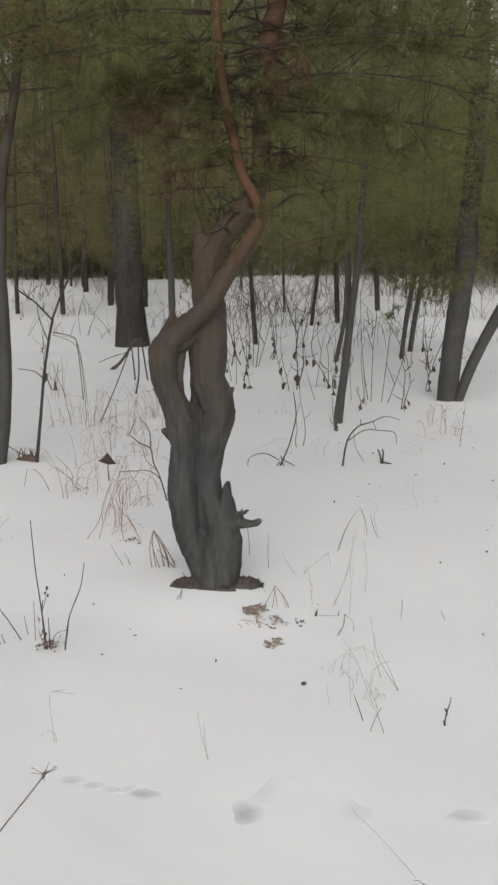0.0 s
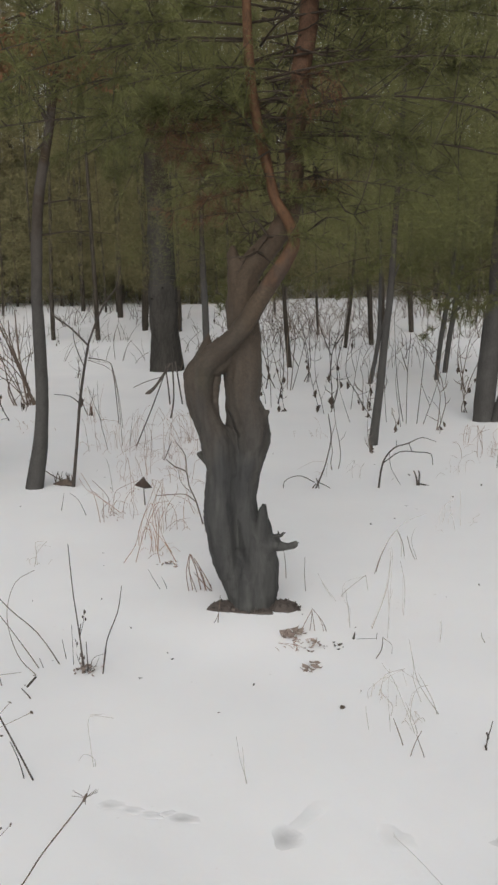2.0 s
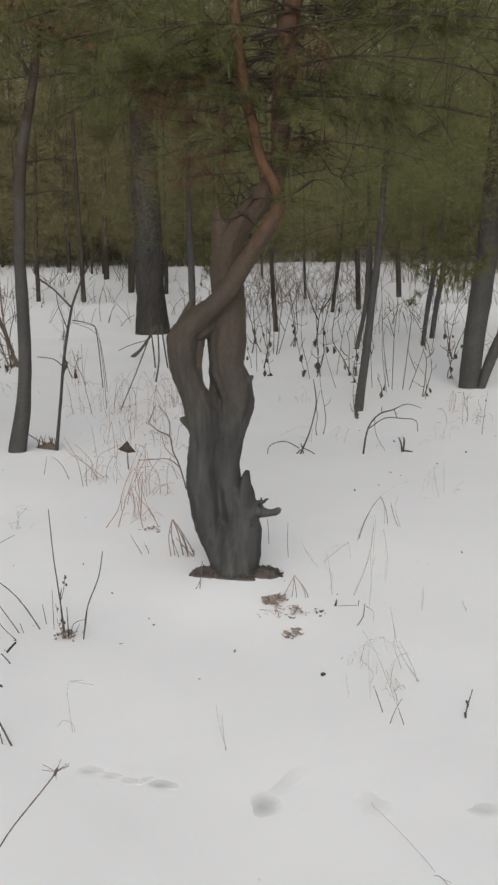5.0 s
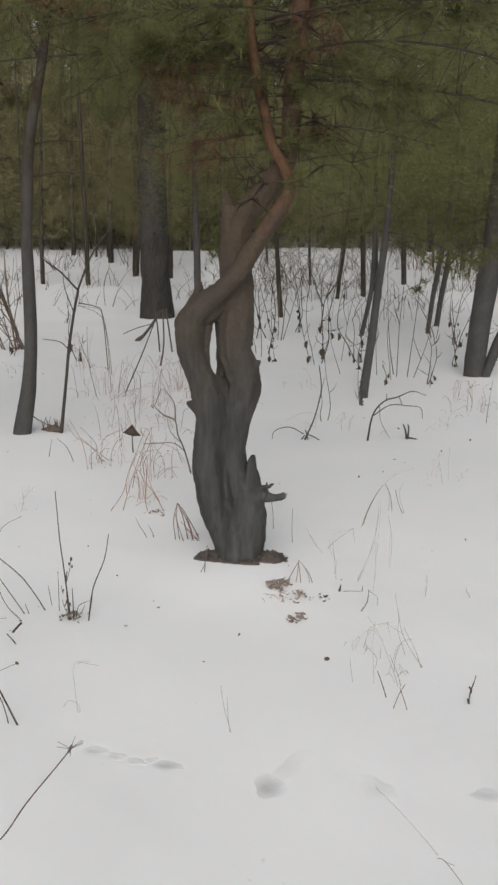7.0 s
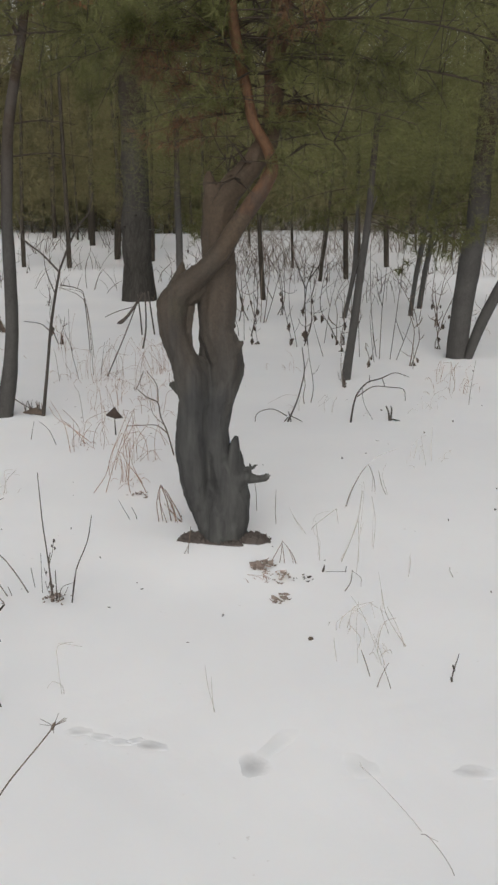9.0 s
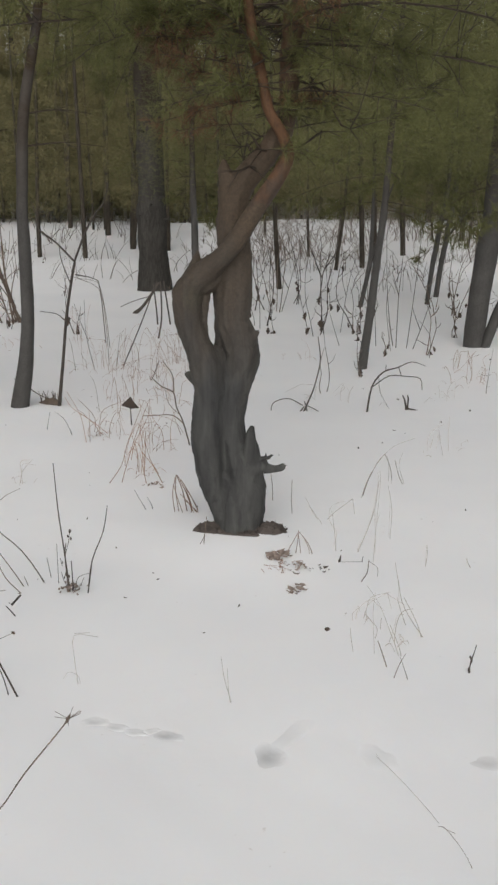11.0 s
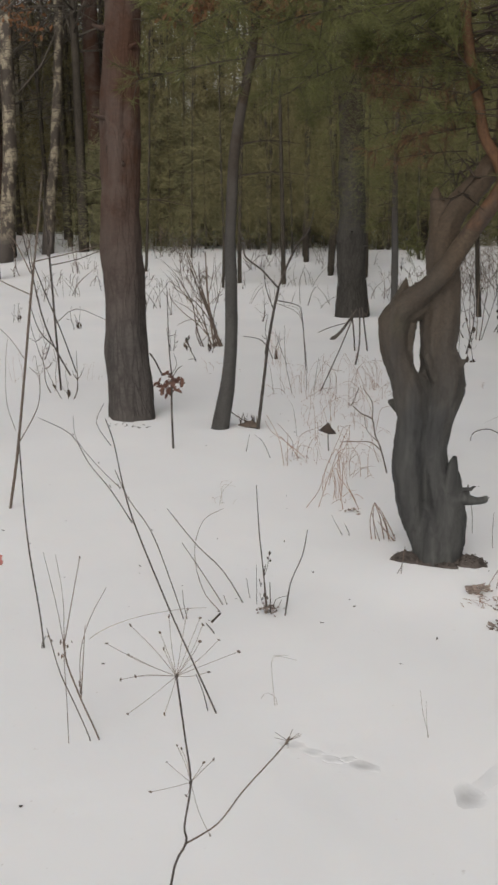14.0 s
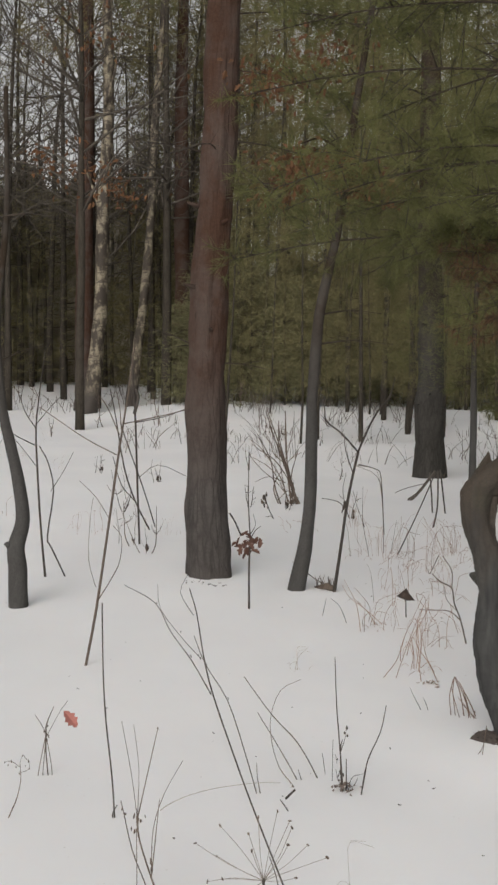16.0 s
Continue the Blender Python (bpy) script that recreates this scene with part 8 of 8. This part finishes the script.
def pine_cone(x, y, size, turn):
    rng = random.Random(3)
    top = thing("pine_cone", x, y, "small dark pine cone lying on snow", "pine cone", z=gz(x, y) + size * 0.35)
    v, f = [], []
    tube(v, f, [(-size * 0.6, 0, 0, size * 0.2), (-size * 0.2, 0, 0, size * 0.42), (size * 0.3, 0, 0, size * 0.34), (size * 0.75, 0, 0, size * 0.08)], 10, 4)
    mesh_part("core", v, f, M_CONE, top, smooth=True)
    for k in range(40):
        s = k / 40
        a = 2.4 * k
        r = size * (0.20 + 0.26 * math.sin(math.pi * (0.25 + 0.7 * s)))
        c, q = math.cos(a), math.sin(a)
        px = -size * 0.55 + size * 1.2 * s
        v, f = [], []
        flake(rng, px, c * r, q * r, size * 0.13, v, f, 0.8)
        mesh_part("scale", v, f, M_CONE, top)
    top.rotation_euler = (0, 0.1, turn)


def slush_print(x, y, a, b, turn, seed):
    """A shallow print pressed into the snow: a thin dished pad, the hollow's shade painted in its colour."""
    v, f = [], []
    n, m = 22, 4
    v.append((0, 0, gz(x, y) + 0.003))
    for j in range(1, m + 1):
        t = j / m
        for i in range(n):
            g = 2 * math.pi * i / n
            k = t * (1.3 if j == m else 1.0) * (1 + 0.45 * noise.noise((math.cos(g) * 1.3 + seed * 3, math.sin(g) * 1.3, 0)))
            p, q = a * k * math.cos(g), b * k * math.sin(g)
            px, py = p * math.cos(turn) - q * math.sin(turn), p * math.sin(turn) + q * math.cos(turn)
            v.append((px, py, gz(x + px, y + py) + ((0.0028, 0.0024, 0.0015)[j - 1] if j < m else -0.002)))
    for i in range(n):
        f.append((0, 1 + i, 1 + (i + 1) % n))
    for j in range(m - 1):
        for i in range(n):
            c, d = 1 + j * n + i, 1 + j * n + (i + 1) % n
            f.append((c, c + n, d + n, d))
    ob = mesh_part("slush_print", v, f, M_PRINTSHADE, None, smooth=True)
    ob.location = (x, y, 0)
    ob.color = (PRINT_SHADE[seed - 1], PRINT_SHADE[seed - 1] * 1.005, PRINT_SHADE[seed - 1] * 1.01, 1)
    tagged(ob, "small print pressed into snow, its shade painted grey", "snow print", "prints in the snow")


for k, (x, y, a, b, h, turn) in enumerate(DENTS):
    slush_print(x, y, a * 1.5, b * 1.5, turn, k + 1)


pine_cone(0.299, 3.39, 0.0145, 0.6)


# ---- dark curled leaf held on a short stalk, and a broken stump ----
def curled_leaf():
    top = thing("withered_plant", -1.168, 6.315, "short stalk holding one dark curled leaf", "dry weed")
    v, f = [], []
    tube(v, f, [(0.012, 0, -0.03, 0.006), (0.008, 0, 0.04, 0.0045), (0.006, 0, 0.11, 0.003)], 6, 3)
    mesh_part("stalk", v, f, M_DARKTWIG, top, smooth=True)
    v = [(-0.056, 0, 0.128), (-0.02, -0.012, 0.160), (0.008, 0, 0.187), (0.030, -0.012, 0.158), (0.064, 0, 0.112), (0.040, -0.01, 0.112), (0.012, 0, 0.106), (-0.02, -0.01, 0.118),
         (0.006, -0.034, 0.136), (0.006, 0.030, 0.136)]
    f = [(i, (i + 1) % 8, 8) for i in range(8)] + [((i + 1) % 8, i, 9) for i in range(8)]
    mesh_part("leaf", v, f, M_WITHERED, top, "dark brown curled leaf", True)


curled_leaf()


def broken_stump():
    rng = random.Random(6)
    top = thing("broken_stump", -1.93, 6.83, "low brown broken stump among short twigs beside a sapling", "stump")
    v, f = [], []
    tube(v, f, [(-0.03, 0.01, 0.0, 0.010), (0.02, 0, 0.012, 0.018), (0.06, -0.01, 0.022, 0.026), (0.10, -0.02, 0.018, 0.024), (0.13, -0.03, 0.0, 0.012)], 14, 6, 0.7, rng, ridge=0.35)
    mesh_part("wood", v, f, M_TWIG, top)
    for k in range(16):
        v, f = [], []
        x, y = rng.uniform(-0.02, 0.12), rng.uniform(-0.03, 0.02)
        lean, h = rng.gauss(0, 0.03), rng.uniform(0.05, 0.10)
        tube(v, f, [(x, y, -0.01, 0.0045), (x + 0.4 * lean, y, 0.5 * h, 0.0035), (x + lean, y, h, 0.001)], 5, 3, 0.3, rng)
        mesh_part("splinter", v, f, M_TWIG if k % 2 else M_DARKTWIG, top, smooth=True)
    v, f = [], []
    tube(v, f, [(-0.20, 0.0, 0.17, 0.003), (-0.12, 0, 0.125, 0.0035), (-0.04, 0, 0.07, 0.0035), (0.06, 0, 0.02, 0.0025)], 5, 3)
    mesh_part("twig", v, f, M_TWIG, top, smooth=True)


broken_stump()


# ---- bare broadleaf trees and a rusty oak at the far left ----
def bare_tree(seed, tall, r, mat):
    rng = random.Random(seed)
    v, f = [], []
    spine = []
    lx, ly = 0.0, 0.0
    for k in range(8):
        s = k / 7
        lx += rng.gauss(0, 0.12)
        ly += rng.gauss(0, 0.12)
        spine.append((lx * s, ly * s, -0.1 + tall * s, r * (1 - 0.88 * s)))
    tube(v, f, spine, 8, 3, 0.12, rng)
    trunk = (v, f)
    v, f = [], []

    def grow(q, a, el, ln, rr, level):
        e = (q[0] + ln * math.cos(a) * math.cos(el), q[1] + ln * math.sin(a) * math.cos(el), q[2] + ln * math.sin(el), rr * 0.35)
        m = ((q[0] + e[0]) / 2 + rng.gauss(0, 0.06) * ln, (q[1] + e[1]) / 2 + rng.gauss(0, 0.06) * ln, (q[2] + e[2]) / 2 + rng.gauss(0, 0.05) * ln, rr * 0.7)
        tube(v, f, [(q[0], q[1], q[2], rr), m, e], 3 if level else 4, 2)
        if level < 2:
            for _ in range(4 if level == 0 else 3):
                s = rng.uniform(0.3, 1.0)
                p = tuple(q[i] + (e[i] - q[i]) * s for i in range(3))
                grow(p, a + rng.gauss(0, 0.9), el + rng.gauss(0.1, 0.5), ln * rng.uniform(0.3, 0.55), rr * 0.5, level + 1)

    for _ in range(28):
        s = rng.uniform(0.30, 1.0)
        i = min(6, int(s * 7))
        q = tuple(spine[i][j] + (spine[i + 1][j] - spine[i][j]) * (s * 7 - i) for j in range(3))
        grow(q, rng.uniform(0, 6.28), rng.uniform(0.1, 1.1), tall * rng.uniform(0.10, 0.24), 0.028 + 0.012 * (1 - s), 0)
    made = []
    for name, (pv, pf) in (("trunk", trunk), ("branchwork", (v, f))):
        me = bpy.data.meshes.new(name)
        me.from_pydata(pv, [], pf)
        me.shade_smooth()
        me.materials.append(mat if name == "branchwork" else M_FARBARK)
        made.append(me)
    return made


def bare_parts(top, k, turn):
    for name, me in zip(("trunk", "branchwork"), BARE[k]):
        t = new(name, me)
        t.parent, t.rotation_euler = top, (0, 0, turn)
        if name == "branchwork":
            t["kind"] = "stuff"


BARE = [bare_tree(90 + k, 14 + 1.5 * k, 0.10 + 0.02 * k, M_BAREBARK) for k in range(4)]


def far_left():
    rng = random.Random(12)
    spots = []
    while len(spots) < 44:
        a, d = math.radians(rng.uniform(-50, -24)), rng.uniform(31, 48)
        x, y = 0.45 + d * math.sin(a), 0.1 + d * math.cos(a)
        if all((x - p) ** 2 + (y - q) ** 2 > 2.0 for p, q in spots):
            spots.append((x, y))
    for k, (x, y) in enumerate(spots):
        top = thing("bare_tree", x, y, "tall bare broadleaf tree with fine grey branches", "tree", "bare trees at the wood edge")
        bare_parts(top, k % 4, rng.uniform(0, 6.28))
    for k in range(7):
        a, d = math.radians(rng.uniform(-2, 10)), rng.uniform(30, 46)
        top = thing("bare_tree", 0.45 + d * math.sin(a), 0.1 + d * math.cos(a), "tall bare broadleaf tree with fine grey branches", "tree", "bare trees at the wood edge")
        bare_parts(top, k % 4, rng.uniform(0, 6.28))
    top = thing("oak_tree", -13.2, 21.2, "tall oak holding bunches of rusty dead leaves", "tree")
    bare_parts(top, 1, 0.0)
    leaf_cloud(top, 9, [(-0.9, 0, 6.6, 0.4), (0.2, 0, 6.2, 0.45), (1.1, 0, 5.7, 0.4), (0.4, 0, 9.5, 0.6), (3.8, 0.5, 8.3, 0.5), (5.0, 0.5, 8.0, 0.5)], 60, 0.14, M_OAKLEAF, "rusty dead oak leaves")


far_left()


# ---- undergrowth along the far edge of the clearing ----
rb = random.Random(41)
for k in range(26):
    a, d = math.radians(-46 + 66 * (k + rb.random()) / 26), rb.uniform(28.5, 34)
    brush_tangle(0.45 + d * math.sin(a), 0.1 + d * math.cos(a), rb.uniform(0.5, 1.0), 1.2, 26, "far undergrowth of bare brown twigs")


for k in range(34):
    a, d = math.radians(-30 + 42 * (k + rb.random()) / 34), rb.uniform(14.5, 27)
    brush_tangle(0.45 + d * math.sin(a), 0.1 + d * math.cos(a), rb.uniform(0.25, 0.6), rb.uniform(0.3, 0.8), 26, "low tangle of fine dark twigs in snow")

for k in range(26):
    a, d = math.radians(-8 + 22 * (k + rb.random()) / 26), rb.uniform(19, 30)
    brush_tangle(0.45 + d * math.sin(a), 0.1 + d * math.cos(a), rb.uniform(0.5, 1.1), rb.uniform(0.4, 0.9), 34, "thicket of pale dry stalks at the wood edge", M_RAY)


def young_pine_meshes(seed, tall):
    trunk = trunk_mesh(seed, tall, 0.04)
    needles = crown("crown", seed + 5, 0.25, tall, 1.25, 300, 16, 0.24, 0.0085, M_LIFTEDNEEDLE)
    return trunk, needles


YOUNG = [young_pine_meshes(210 + k, 3.0 + 0.7 * k) for k in range(3)]
for k in range(46):
    a, d = math.radians(-28 + 42 * (k + rb.random()) / 46), rb.uniform(30, 36)
    top = thing("young_pine", 0.45 + d * math.sin(a), 0.1 + d * math.cos(a), "young pine with boughs down to the snow, needles paled against the shade", "tree", "young pines at the wood edge")
    for name, me in zip(("trunk", "crown"), YOUNG[k % 3]):
        o = new(name, me)
        o.parent, o.rotation_euler = top, (0, 0, rb.uniform(0, 6.28))


# ---- thin weed stems that stand singly in the snow between the trees ----
rw = random.Random(57)
for k in range(70):
    a, d = math.radians(rw.uniform(-44, 14)), 7.5 + 17 * rw.random() ** 1.3
    x, y = 0.45 + d * math.sin(a), 0.1 + d * math.cos(a)
    if k % 3 == 0:
        grass_clump(x, y, rw.randrange(4, 8), rw.uniform(0.18, 0.4), 0.12 + 0.008 * d, rw.choice((M_GRASS, M_GRASS, M_PALEGRASS)), "few thin dry grass stems standing in snow")
    else:
        bare_shrub(x, y, rw.uniform(0.25, 0.6), rw.choice((1, 2, 2, 3)), rw.choice((0, 0, 1, 2)), rw.choice((M_TWIG, M_DARKTWIG, M_BRUSH)), "thin bare weed stems standing in snow")
litter_patch("snow_crumbs", -2.72, 6.62, 22, 0.16, 0.07, 0.009, M_LITTER, "few bark scraps at the pine foot", "litter")
for x, y, n, h in ((-1.44, 7.05, 6, 0.34), (-1.30, 7.35, 7, 0.36), (-1.22, 8.25, 8, 0.40), (-1.00, 8.05, 8, 0.38), (-1.90, 8.15, 6, 0.36), (-0.98, 5.95, 5, 0.22), (0.95, 8.6, 6, 0.30), (-0.30, 8.9, 5, 0.30)):
    grass_clump(x, y, n, h, 0.13, M_GRASS, "thin reddish dry grass stems standing in snow")
